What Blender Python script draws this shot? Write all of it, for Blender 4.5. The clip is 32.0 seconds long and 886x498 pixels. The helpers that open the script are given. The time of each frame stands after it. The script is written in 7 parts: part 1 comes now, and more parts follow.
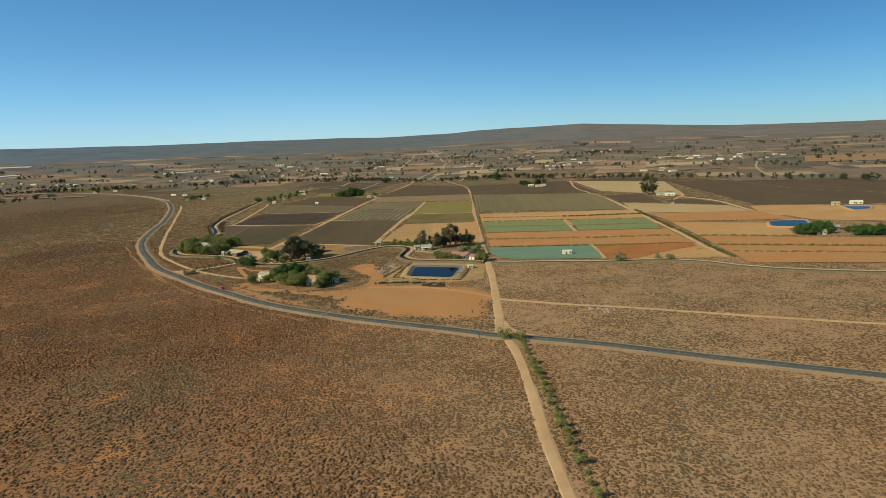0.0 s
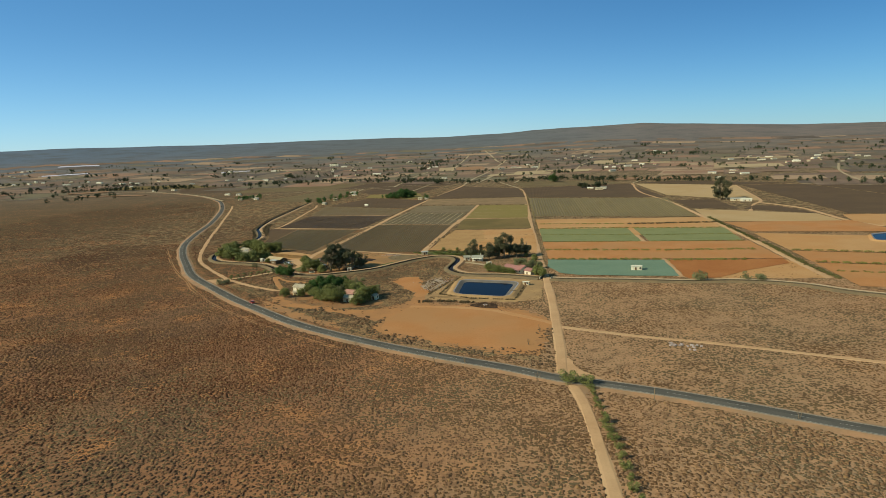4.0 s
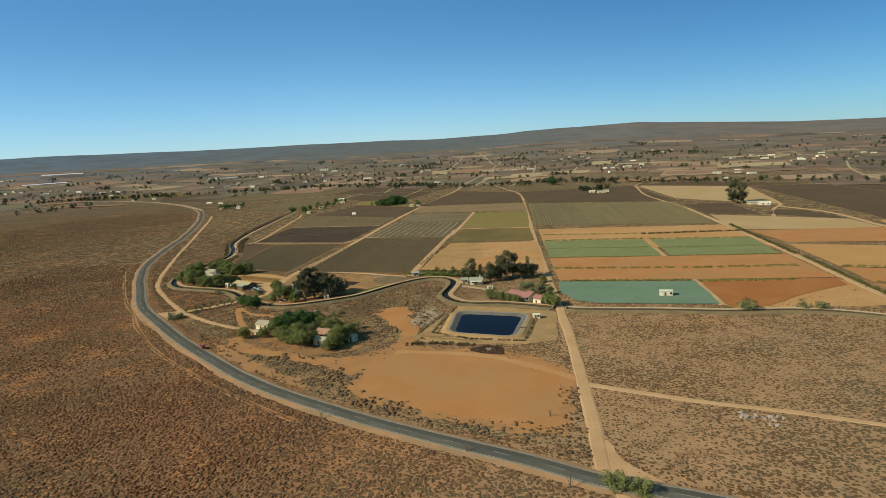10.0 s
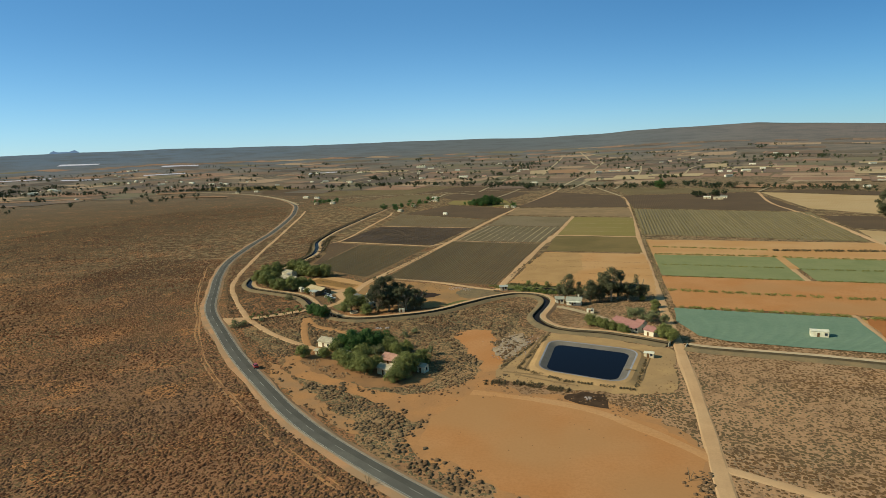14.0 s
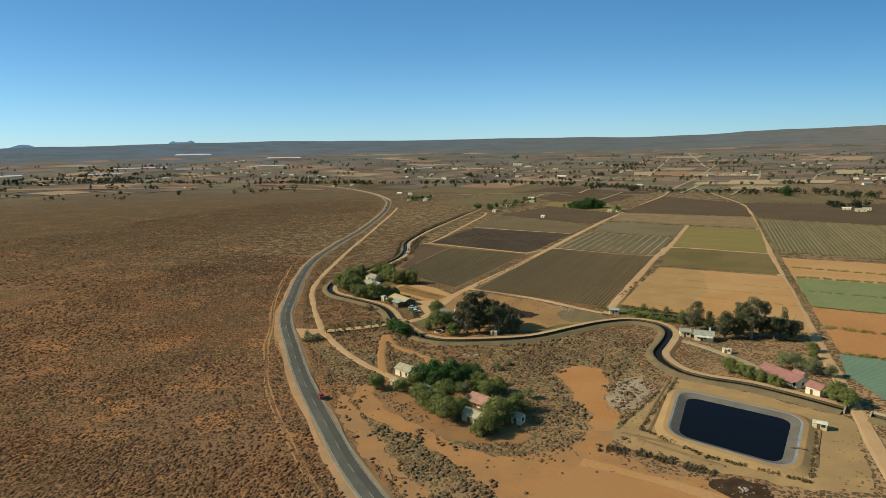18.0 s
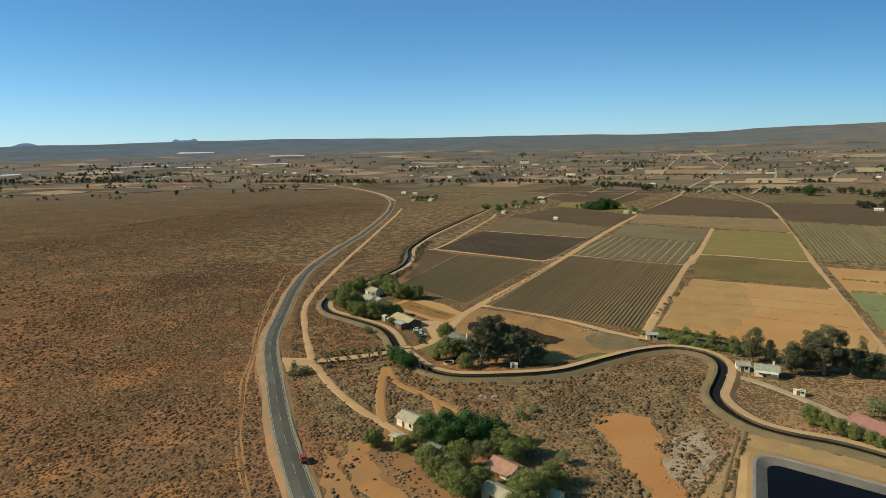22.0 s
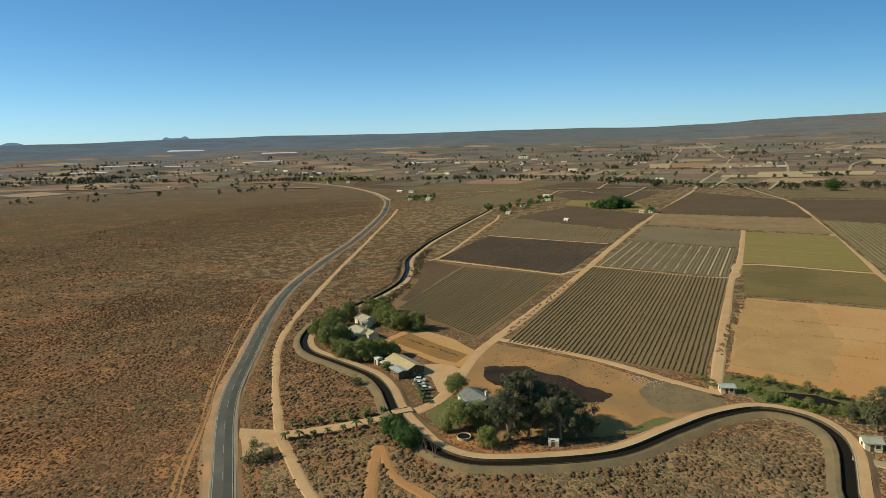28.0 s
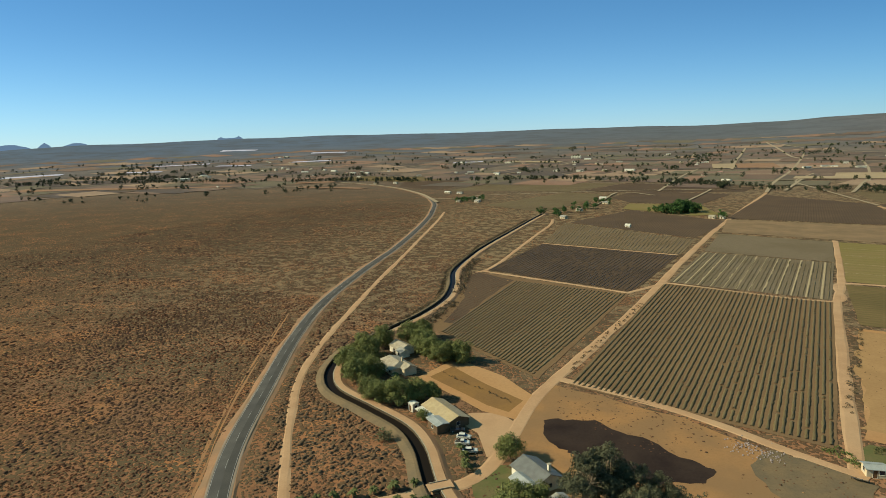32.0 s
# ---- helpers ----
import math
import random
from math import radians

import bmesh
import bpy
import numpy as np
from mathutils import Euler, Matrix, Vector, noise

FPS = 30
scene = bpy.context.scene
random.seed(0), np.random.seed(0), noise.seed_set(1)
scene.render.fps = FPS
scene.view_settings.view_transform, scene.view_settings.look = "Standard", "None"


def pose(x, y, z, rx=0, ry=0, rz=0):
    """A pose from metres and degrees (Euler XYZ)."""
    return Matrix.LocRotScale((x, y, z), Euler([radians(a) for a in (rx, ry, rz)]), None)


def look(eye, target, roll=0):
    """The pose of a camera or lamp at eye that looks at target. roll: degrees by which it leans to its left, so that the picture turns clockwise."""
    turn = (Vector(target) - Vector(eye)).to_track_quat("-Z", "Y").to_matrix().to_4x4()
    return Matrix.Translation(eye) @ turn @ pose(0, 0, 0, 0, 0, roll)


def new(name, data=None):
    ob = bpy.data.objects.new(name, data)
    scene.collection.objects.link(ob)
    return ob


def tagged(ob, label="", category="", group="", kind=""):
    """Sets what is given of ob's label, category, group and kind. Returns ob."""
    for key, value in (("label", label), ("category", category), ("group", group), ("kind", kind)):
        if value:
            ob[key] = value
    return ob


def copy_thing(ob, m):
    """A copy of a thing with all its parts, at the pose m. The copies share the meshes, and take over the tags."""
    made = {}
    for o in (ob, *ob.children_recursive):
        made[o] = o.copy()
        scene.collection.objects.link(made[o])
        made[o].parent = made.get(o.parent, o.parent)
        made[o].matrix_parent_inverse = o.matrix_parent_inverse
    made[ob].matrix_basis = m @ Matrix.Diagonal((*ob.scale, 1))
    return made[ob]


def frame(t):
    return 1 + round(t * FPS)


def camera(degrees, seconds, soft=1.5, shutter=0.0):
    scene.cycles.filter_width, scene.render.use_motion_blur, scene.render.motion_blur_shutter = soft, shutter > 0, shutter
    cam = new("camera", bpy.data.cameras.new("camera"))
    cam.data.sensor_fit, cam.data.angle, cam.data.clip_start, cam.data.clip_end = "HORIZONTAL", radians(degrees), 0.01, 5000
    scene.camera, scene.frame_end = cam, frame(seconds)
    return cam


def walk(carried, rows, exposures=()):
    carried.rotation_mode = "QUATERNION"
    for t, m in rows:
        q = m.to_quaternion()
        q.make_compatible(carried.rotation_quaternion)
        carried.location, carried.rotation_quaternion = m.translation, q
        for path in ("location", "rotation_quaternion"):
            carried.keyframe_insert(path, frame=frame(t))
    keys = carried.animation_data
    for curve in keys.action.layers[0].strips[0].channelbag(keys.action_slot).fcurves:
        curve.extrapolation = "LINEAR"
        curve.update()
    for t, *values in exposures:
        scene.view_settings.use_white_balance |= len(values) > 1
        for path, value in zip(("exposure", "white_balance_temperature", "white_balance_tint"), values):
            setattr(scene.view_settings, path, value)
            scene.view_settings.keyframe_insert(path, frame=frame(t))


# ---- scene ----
cam = camera(72.0, 32.0, 0.8)
PATH = [
    (0, (-4.606, 4.753, 78.283), (-4.464, 6.72, 77.953), -2.7),
    (0.5, (-3.982, 9.659, 78.406), (-3.933, 11.63, 78.08), -2.55),
    (1, (-3.357, 14.565, 78.529), (-3.354, 16.538, 78.206), -2.4),
    (2, (-2.196, 25.191, 78.844), (-2.212, 27.165, 78.521), -2.4),
    (3, (-1.381, 35.972, 79.201), (-1.418, 37.946, 78.878), -2.4),
    (3.5, (-1.125, 41.276, 79.24), (-1.16, 43.248, 78.917), -2.5),
    (5.5, (-0.418, 62.485, 79.823), (-0.445, 64.457, 79.501), -2.7),
    (6, (-0.334, 67.835, 79.895), (-0.36, 69.809, 79.573), -2.7),
    (7, (-0.417, 78.448, 80.117), (-0.441, 80.422, 79.797), -2.9),
    (8, (-0.663, 88.263, 80.551), (-0.682, 90.238, 80.231), -3.1),
    (9, (-0.521, 98.306, 80.901), (-0.536, 100.281, 80.583), -3.2),
    (10, (-0.189, 108.646, 81.314), (-0.203, 110.621, 80.996), -3.4),
    (11, (0.447, 119.463, 81.439), (0.43, 121.437, 81.121), -3.4),
    (12, (0.985, 130.636, 81.122), (0.968, 132.61, 80.803), -3.4),
    (12.5, (1.199, 136.509, 80.988), (1.183, 138.483, 80.669), -3.4),
    (13, (1.22, 143.051, 80.867), (1.068, 145.02, 80.555), -2.9),
    (13.5, (1.126, 149.219, 80.768), (0.872, 151.179, 80.458), -2.6),
    (14, (0.693, 155.307, 80.734), (0.37, 157.257, 80.426), -2.4),
    (14.5, (-0.156, 161.133, 80.768), (-0.56, 163.067, 80.461), -2),
    (16.5, (-5.997, 182.484, 81.012), (-6.561, 184.378, 80.704), -1.3),
    (17, (-7.465, 187.552, 81.066), (-8.058, 189.437, 80.759), -1.3),
    (18, (-10.983, 197.693, 81.305), (-11.597, 199.571, 80.996), -1.1),
    (19, (-14.452, 207.537, 81.49), (-15.079, 209.411, 81.183), -1.2),
    (20, (-17.891, 217.696, 81.777), (-18.521, 219.569, 81.469), -1.4),
    (21, (-22.094, 228.04, 82.065), (-22.724, 229.912, 81.751), -1),
    (22, (-26.356, 238.052, 82.043), (-26.985, 239.924, 81.727), -1.2),
    (23, (-31.018, 248.021, 82.036), (-31.645, 249.893, 81.716), -1),
    (24, (-35.401, 258.489, 82.361), (-36.028, 260.36, 82.037), -1),
    (25, (-39.652, 268.614, 82.634), (-40.279, 270.485, 82.308), -1.2),
    (25.5, (-41.498, 273.615, 82.734), (-42.125, 275.486, 82.408), -1.4),
    (27.5, (-48.859, 292.541, 83.227), (-49.48, 294.414, 82.9), -1.8),
    (28, (-50.58, 297.571, 83.299), (-51.197, 299.445, 82.967), -1.8),
    (28.5, (-52.276, 302.728, 83.276), (-52.897, 304.601, 82.945), -1.85),
    (29, (-53.973, 307.885, 83.252), (-54.629, 309.746, 82.923), -1.9),
    (29.5, (-55.687, 313.046, 83.216), (-56.338, 314.908, 82.887), -2.05),
    (30, (-57.4, 318.206, 83.18), (-58.061, 320.066, 82.852), -2.2),
    (30.5, (-59.296, 323.5, 83.18), (-59.949, 325.361, 82.853), -2.15),
    (31, (-61.191, 328.793, 83.181), (-61.91, 330.63, 82.854), -2.1),
    (31.5, (-63.131, 334.006, 83.277), (-63.895, 335.825, 82.949), -2),
    (32, (-65.071, 339.22, 83.373), (-65.836, 341.039, 83.044), -1.9),
]
walk(cam, [(t, look(eye, target, roll)) for t, eye, target, roll in PATH])

# ---- world, sun ----
SUN_AZ, SUN_EL = 250.0, 33.0          # degrees clockwise from +y, degrees above the plain
world = bpy.data.worlds.new("sky")
scene.world = world
world.use_nodes = True
wn = world.node_tree.nodes
wl = world.node_tree.links
wn.clear()
sky = wn.new("ShaderNodeTexSky")
sky.sky_type = "NISHITA"
sky.sun_disc = False
sky.sun_elevation = radians(SUN_EL)
sky.sun_rotation = radians(SUN_AZ)
sky.altitude = 300.0
sky.air_density = 1.0
sky.dust_density = 0.0
sky.ozone_density = 4.0
bg = wn.new("ShaderNodeBackground")
bg.inputs["Strength"].default_value = 0.114
wo = wn.new("ShaderNodeOutputWorld")
tone = wn.new("ShaderNodeHueSaturation")
tone.inputs["Saturation"].default_value = 1.15
tint = wn.new("ShaderNodeMix")
tint.data_type, tint.blend_type = "RGBA", "MULTIPLY"
tint.inputs[0].default_value = 1.0
tint.inputs[7].default_value = (0.84, 0.97, 1.06, 1)
wl.new(sky.outputs[0], tone.inputs["Color"])
wl.new(tone.outputs[0], tint.inputs[6])
haze = wn.new("ShaderNodeMix")
haze.data_type = "RGBA"
haze.inputs[0].default_value = 0.42
haze.inputs[7].default_value = (1.25, 3.55, 6.3, 1)
wl.new(tint.outputs[2], haze.inputs[6])
# the clear sky deepens upwards and towards the side away from the sun
way = wn.new("ShaderNodeTexCoord")


def deepen(colour, axis, lo, hi, near, far):
    """Tints the sky from one colour to another along a direction of the compass or the zenith."""
    dot = wn.new("ShaderNodeVectorMath")
    dot.operation = "DOT_PRODUCT"
    dot.inputs[1].default_value = axis
    wl.new(way.outputs["Generated"], dot.inputs[0])
    fac = wn.new("ShaderNodeMapRange")
    fac.interpolation_type = "SMOOTHSTEP"
    fac.inputs["From Min"].default_value, fac.inputs["From Max"].default_value = lo, hi
    wl.new(dot.outputs["Value"], fac.inputs["Value"])
    ends = wn.new("ShaderNodeMix")
    ends.data_type = "RGBA"
    ends.inputs[6].default_value, ends.inputs[7].default_value = (*near, 1), (*far, 1)
    wl.new(fac.outputs["Result"], ends.inputs[0])
    out = wn.new("ShaderNodeMix")
    out.data_type, out.blend_type = "RGBA", "MULTIPLY"
    out.inputs[0].default_value = 1.0
    wl.new(colour, out.inputs[6])
    wl.new(ends.outputs[2], out.inputs[7])
    return out.outputs[2]


AWAY = (math.sin(radians(SUN_AZ - 180)), math.cos(radians(SUN_AZ - 180)), 0)
shade = deepen(haze.outputs[2], AWAY, 0.1, 0.95, (1.04, 1.04, 1.04), (0.52, 0.66, 0.74))
shade = deepen(shade, (0, 0, 1), 0.01, 0.24, (1.06, 1.07, 1.04), (0.68, 0.76, 0.79))
shade = deepen(shade, (0, 0, 1), 0.28, 0.75, (1.0, 1.0, 1.0), (1.30, 0.98, 0.74))
wl.new(shade, bg.inputs["Color"])
wl.new(bg.outputs[0], wo.inputs["Surface"])

sun_data = bpy.data.lights.new("sun", "SUN")
sun_data.energy = 5.0
sun_data.angle = radians(0.53)
sun_data.color = (1.0, 0.92, 0.77)
sun = new("sun", sun_data)
sun_dir = Vector((math.sin(radians(SUN_AZ)) * math.cos(radians(SUN_EL)), math.cos(radians(SUN_AZ)) * math.cos(radians(SUN_EL)), math.sin(radians(SUN_EL))))
sun.matrix_world = look(sun_dir * 300, (0, 0, 0))
scene.view_settings.exposure = 0.12


# ---- materials ----
WARM = (0.955, 0.69)          # green and blue cut in every mixed colour, to offset the sky's blue light


class Mat:
    """A small builder round one node material."""

    def __init__(self, name, rough=0.9, metal=0.0, spec=0.25):
        self.m = bpy.data.materials.new(name)
        self.m.use_nodes = True
        self.n, self.l = self.m.node_tree.nodes, self.m.node_tree.links
        self.b = self.n["Principled BSDF"]
        self.b.inputs["Roughness"].default_value = rough
        self.b.inputs["Metallic"].default_value = metal
        self.b.inputs["Specular IOR Level"].default_value = spec
        self.vec = None

    def coords(self, where="world", scale=(1, 1, 1), turn=0.0):
        if where == "world":
            out = self.n.new("ShaderNodeNewGeometry").outputs["Position"]
        else:
            out = self.n.new("ShaderNodeTexCoord").outputs["Object"]
        mp = self.n.new("ShaderNodeMapping")
        mp.inputs["Scale"].default_value = scale
        mp.inputs["Rotation"].default_value = (0, 0, turn)
        self.l.new(out, mp.inputs["Vector"])
        return mp.outputs[0]

    def noise(self, vec, scale, detail=3.0, rough=0.55):
        t = self.n.new("ShaderNodeTexNoise")
        t.inputs["Scale"].default_value = scale
        t.inputs["Detail"].default_value = detail
        t.inputs["Roughness"].default_value = rough
        self.l.new(vec, t.inputs["Vector"])
        return t.outputs["Fac"]

    def cells(self, vec, scale, feature="F1"):
        t = self.n.new("ShaderNodeTexVoronoi")
        t.feature = feature
        t.inputs["Scale"].default_value = scale
        self.l.new(vec, t.inputs["Vector"])
        return t

    def wave(self, vec, scale, distort=0.0):
        t = self.n.new("ShaderNodeTexWave")
        t.inputs["Scale"].default_value = scale
        t.inputs["Distortion"].default_value = distort
        t.inputs["Detail"].default_value = 1.0
        self.l.new(vec, t.inputs["Vector"])
        return t.outputs["Fac"]

    def ramp(self, fac, lo, hi, a=0.0, b=1.0):
        t = self.n.new("ShaderNodeMapRange")
        t.inputs["From Min"].default_value, t.inputs["From Max"].default_value = lo, hi
        t.inputs["To Min"].default_value, t.inputs["To Max"].default_value = a, b
        t.interpolation_type = "SMOOTHSTEP"
        self.l.new(fac, t.inputs["Value"])
        return t.outputs["Result"]

    def math(self, op, a, b):
        t = self.n.new("ShaderNodeMath")
        t.operation = op
        for i, v in enumerate((a, b)):
            if isinstance(v, (int, float)):
                t.inputs[i].default_value = v
            else:
                self.l.new(v, t.inputs[i])
        return t.outputs[0]

    def mix(self, fac, a, b):
        t = self.n.new("ShaderNodeMix")
        t.data_type = "RGBA"
        for sock, v in ((t.inputs[0], fac), (t.inputs[6], a), (t.inputs[7], b)):
            if isinstance(v, tuple):
                v = (v[0], v[1] * WARM[0], v[2] * WARM[1])
                sock.default_value = (*v, 1)
            elif isinstance(v, (int, float)):
                sock.default_value = v
            else:
                self.l.new(v, sock)
        return t.outputs[2]

    def random(self, island=False):
        if island:
            return self.n.new("ShaderNodeNewGeometry").outputs["Random Per Island"]
        return self.n.new("ShaderNodeObjectInfo").outputs["Random"]

    def bump(self, height, strength=0.4, distance=0.1):
        t = self.n.new("ShaderNodeBump")
        t.inputs["Strength"].default_value = strength
        t.inputs["Distance"].default_value = distance
        self.l.new(height, t.inputs["Height"])
        self.l.new(t.outputs[0], self.b.inputs["Normal"])

    def porous(self, amount):
        """Open twiggy plants take light from all sides: the shading normal leans to the sky."""
        g = self.n.new("ShaderNodeNewGeometry")
        t = self.n.new("ShaderNodeMix")
        t.data_type = "VECTOR"
        t.inputs[0].default_value = amount
        t.inputs[5].default_value = (0, 0, 1)
        self.l.new(g.outputs["Normal"], t.inputs[4])
        u = self.n.new("ShaderNodeVectorMath")
        u.operation = "NORMALIZE"
        self.l.new(t.outputs[1], u.inputs[0])
        self.l.new(u.outputs[0], self.b.inputs["Normal"])

    def done(self, colour):
        if isinstance(colour, tuple):
            self.b.inputs["Base Color"].default_value = (*colour, 1)
        else:
            self.l.new(colour, self.b.inputs["Base Color"])
        return self.m


def two_tone(name, a, b, scale=1.0, rough=0.9, where="world", bump=0.3, dist=0.05, fine=None, spec=0.04, big=None, metal=0.0):
    """A surface that varies between two colours at a large scale, with a finer grain over it."""
    k = Mat(name, rough, metal, spec)
    v = k.coords(where)
    n1 = k.noise(v, scale, 3)
    n2 = k.noise(v, fine or scale * 9, 4, 0.65)
    c = k.mix(k.ramp(n1, 0.32, 0.68), a, b)
    c = k.mix(k.ramp(n2, 0.35, 0.75, 0, 0.35), c, tuple(x * 0.6 for x in a))
    if big:
        c = k.mix(k.ramp(k.noise(v, big[0], 2), 0.4, 0.65, 0, big[1]), c, big[2])
    k.bump(n2, bump, dist)
    return k.done(c)


def shrubland(name="shrubland_ground", grey=0.0):
    """Bare soil between low bushes; grey turns it towards the dusty ground of the fenced land."""
    k = Mat(name, 0.95, 0, 0.0)
    v = k.coords()
    soil = k.mix(k.ramp(k.noise(v, 0.011, 4, 0.6), 0.38, 0.62), (0.285, 0.138, 0.080), (0.212, 0.122, 0.082))
    soil = k.mix(k.ramp(k.noise(v, 0.05, 4, 0.6), 0.50, 0.70), soil, (0.375, 0.176, 0.086))
    where = k.n.new("ShaderNodeSeparateXYZ")
    k.l.new(v, where.inputs[0])
    soil = k.mix(k.ramp(where.outputs[0], -70, 60, 0, 0.7), soil, (0.405, 0.265, 0.178))
    soil = k.mix(k.ramp(k.noise(v, 0.9, 4, 0.7), 0.4, 0.7, 0, 0.35), soil, (0.16, 0.11, 0.075))
    bushes = k.cells(v, 0.95)
    wob = k.noise(v, 1.7, 2)
    dist = k.math("ADD", bushes.outputs["Distance"], k.math("MULTIPLY", wob, 0.35))
    cover = k.noise(v, 0.028, 5, 0.62)
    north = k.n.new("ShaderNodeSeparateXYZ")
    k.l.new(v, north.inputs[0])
    # closer cover northwards: the plain's darkening with distance is painted in
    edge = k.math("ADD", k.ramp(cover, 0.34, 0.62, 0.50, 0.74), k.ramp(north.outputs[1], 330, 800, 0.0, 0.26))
    mask = k.math("SUBTRACT", edge, dist)
    mask = k.ramp(mask, -0.08, 0.06)
    sep = k.n.new("ShaderNodeSeparateColor")
    k.l.new(bushes.outputs["Color"], sep.inputs[0])
    bush = k.mix(sep.outputs[0], (0.118, 0.068, 0.041), (0.176, 0.102, 0.058))
    bush = k.mix(k.ramp(k.noise(v, 0.016, 3), 0.40, 0.60), bush, (0.125, 0.097, 0.064))
    # bush tone painted darker with distance too
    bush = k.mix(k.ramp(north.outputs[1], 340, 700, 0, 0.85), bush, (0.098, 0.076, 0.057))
    if grey:
        soil = k.mix(k.ramp(k.noise(v, 0.045, 4, 0.6), 0.62, 0.48, 0.1, grey), soil, (0.27, 0.185, 0.115))
        bush = k.mix(grey, bush, (0.135, 0.118, 0.080))
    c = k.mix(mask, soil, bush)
    c = k.mix(k.ramp(k.noise(v, 0.17, 3, 0.7), 0.50, 0.62, 0, 0.42), c, (0.098, 0.062, 0.046))
    # sandy openings between the thickets on the flats beyond the farms
    opening = k.math("MULTIPLY", k.ramp(k.noise(v, 0.13, 3, 0.65), 0.47, 0.57), k.ramp(north.outputs[1], 400, 760, 0, 0.62))
    opening = k.math("MULTIPLY", opening, k.ramp(where.outputs[0], -520, -270, 0.12, 1.0))
    c = k.mix(opening, c, (0.305, 0.228, 0.155))
    k.bump(mask, 0.7, 0.35)
    # far slopes: closed scrub cover, with distance haze painted in as bluish colour
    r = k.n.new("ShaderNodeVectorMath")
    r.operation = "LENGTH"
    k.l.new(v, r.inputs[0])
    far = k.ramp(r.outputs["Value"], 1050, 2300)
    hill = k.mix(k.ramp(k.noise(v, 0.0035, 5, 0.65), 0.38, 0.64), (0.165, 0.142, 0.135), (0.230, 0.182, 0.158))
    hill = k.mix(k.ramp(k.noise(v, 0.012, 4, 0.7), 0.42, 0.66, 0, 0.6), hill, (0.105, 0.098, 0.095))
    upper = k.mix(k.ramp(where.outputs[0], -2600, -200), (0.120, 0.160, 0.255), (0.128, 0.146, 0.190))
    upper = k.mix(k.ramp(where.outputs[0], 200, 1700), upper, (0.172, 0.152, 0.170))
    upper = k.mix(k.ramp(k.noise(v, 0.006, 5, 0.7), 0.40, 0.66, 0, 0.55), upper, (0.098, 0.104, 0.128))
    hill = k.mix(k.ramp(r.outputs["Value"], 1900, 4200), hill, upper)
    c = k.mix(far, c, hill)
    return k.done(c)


def leaves(name, a, b, spec=0.12):
    k = Mat(name, 0.65, 0, spec)
    r = k.random(True)
    c = k.mix(r, a, b)
    c = k.mix(k.math("MULTIPLY", k.random(), 0.35), c, tuple(x * 0.55 for x in a))
    k.b.inputs["Subsurface Weight"].default_value = 0.0
    return k.done(c)


def field_rows(name, soil, soil2, plant, spacing, turn, amount=0.6, big=(0.02, 0.4)):
    """Tilled ground with crop lines, for fields too far off for single plants."""
    k = Mat(name, 0.95, 0, 0.02)
    v = k.coords()
    vr = k.coords("world", (1, 1, 1), turn)
    c = k.mix(k.ramp(k.noise(v, big[0], 4, 0.6), big[1], big[1] + 0.25), soil, soil2)
    c = k.mix(k.ramp(k.noise(v, 0.8, 4, 0.7), 0.4, 0.75, 0, 0.3), c, tuple(x * 0.6 for x in soil))
    w = k.wave(vr, 0.314 / spacing, 0.4)
    w = k.math("MULTIPLY", k.ramp(w, 0.45, 0.75), k.ramp(k.noise(v, 0.35, 3, 0.7), 0.3, 0.6, 0.3, 1.0))
    c = k.mix(k.math("MULTIPLY", w, amount), c, plant)
    k.bump(w, 0.5, 0.25)
    return k.done(c)


M = {}
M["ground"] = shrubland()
M["asphalt"] = two_tone("asphalt", (0.105, 0.104, 0.108), (0.132, 0.130, 0.132), 0.15, 0.95, bump=0.2, dist=0.02, fine=4.0, big=(0.03, 0.5, (0.080, 0.078, 0.085)), spec=0.02)
M["asphalt_dark"] = two_tone("resealed_asphalt", (0.080, 0.079, 0.082), (0.098, 0.096, 0.098), 0.12, 0.95, bump=0.2, dist=0.02, fine=4.0, spec=0.02)
M["shoulder"] = two_tone("grey_gravel_shoulder", (0.30, 0.25, 0.22), (0.24, 0.20, 0.17), 0.15, 0.95, fine=2.0)
M["verge"] = two_tone("gravel_verge", (0.37, 0.215, 0.135), (0.30, 0.19, 0.125), 0.12, 0.95, fine=1.4, big=(0.06, 0.6, (0.25, 0.175, 0.125)))
M["verge_red"] = two_tone("red_sand_verge", (0.38, 0.20, 0.10), (0.30, 0.18, 0.11), 0.1, 0.95, fine=1.5)
M["dirt"] = two_tone("pale_dirt_road", (0.49, 0.315, 0.20), (0.43, 0.27, 0.17), 0.15, 0.95, fine=1.8, big=(0.03, 0.4, (0.50, 0.35, 0.235)))
M["gum_soil"] = two_tone("orange_brown_yard_soil", (0.37, 0.205, 0.098), (0.27, 0.165, 0.092), 0.07, 0.95, fine=1.1, big=(0.035, 0.5, (0.25, 0.158, 0.092)))
M["grass"] = two_tone("worn_green_lawn", (0.115, 0.130, 0.055), (0.165, 0.140, 0.075), 0.25, 0.95, fine=2.0)
M["weedy"] = two_tone("grey_weedy_soil", (0.155, 0.125, 0.09), (0.21, 0.155, 0.10), 0.15, 0.95, fine=1.5)
M["burnt"] = two_tone("burnt_soil_and_ash", (0.048, 0.030, 0.022), (0.078, 0.050, 0.036), 0.3, 0.95, fine=2.0)
M["stony"] = two_tone("stony_waste_soil", (0.36, 0.275, 0.21), (0.24, 0.175, 0.125), 0.35, 0.95, fine=1.6, big=(0.12, 0.6, (0.40, 0.33, 0.28)))
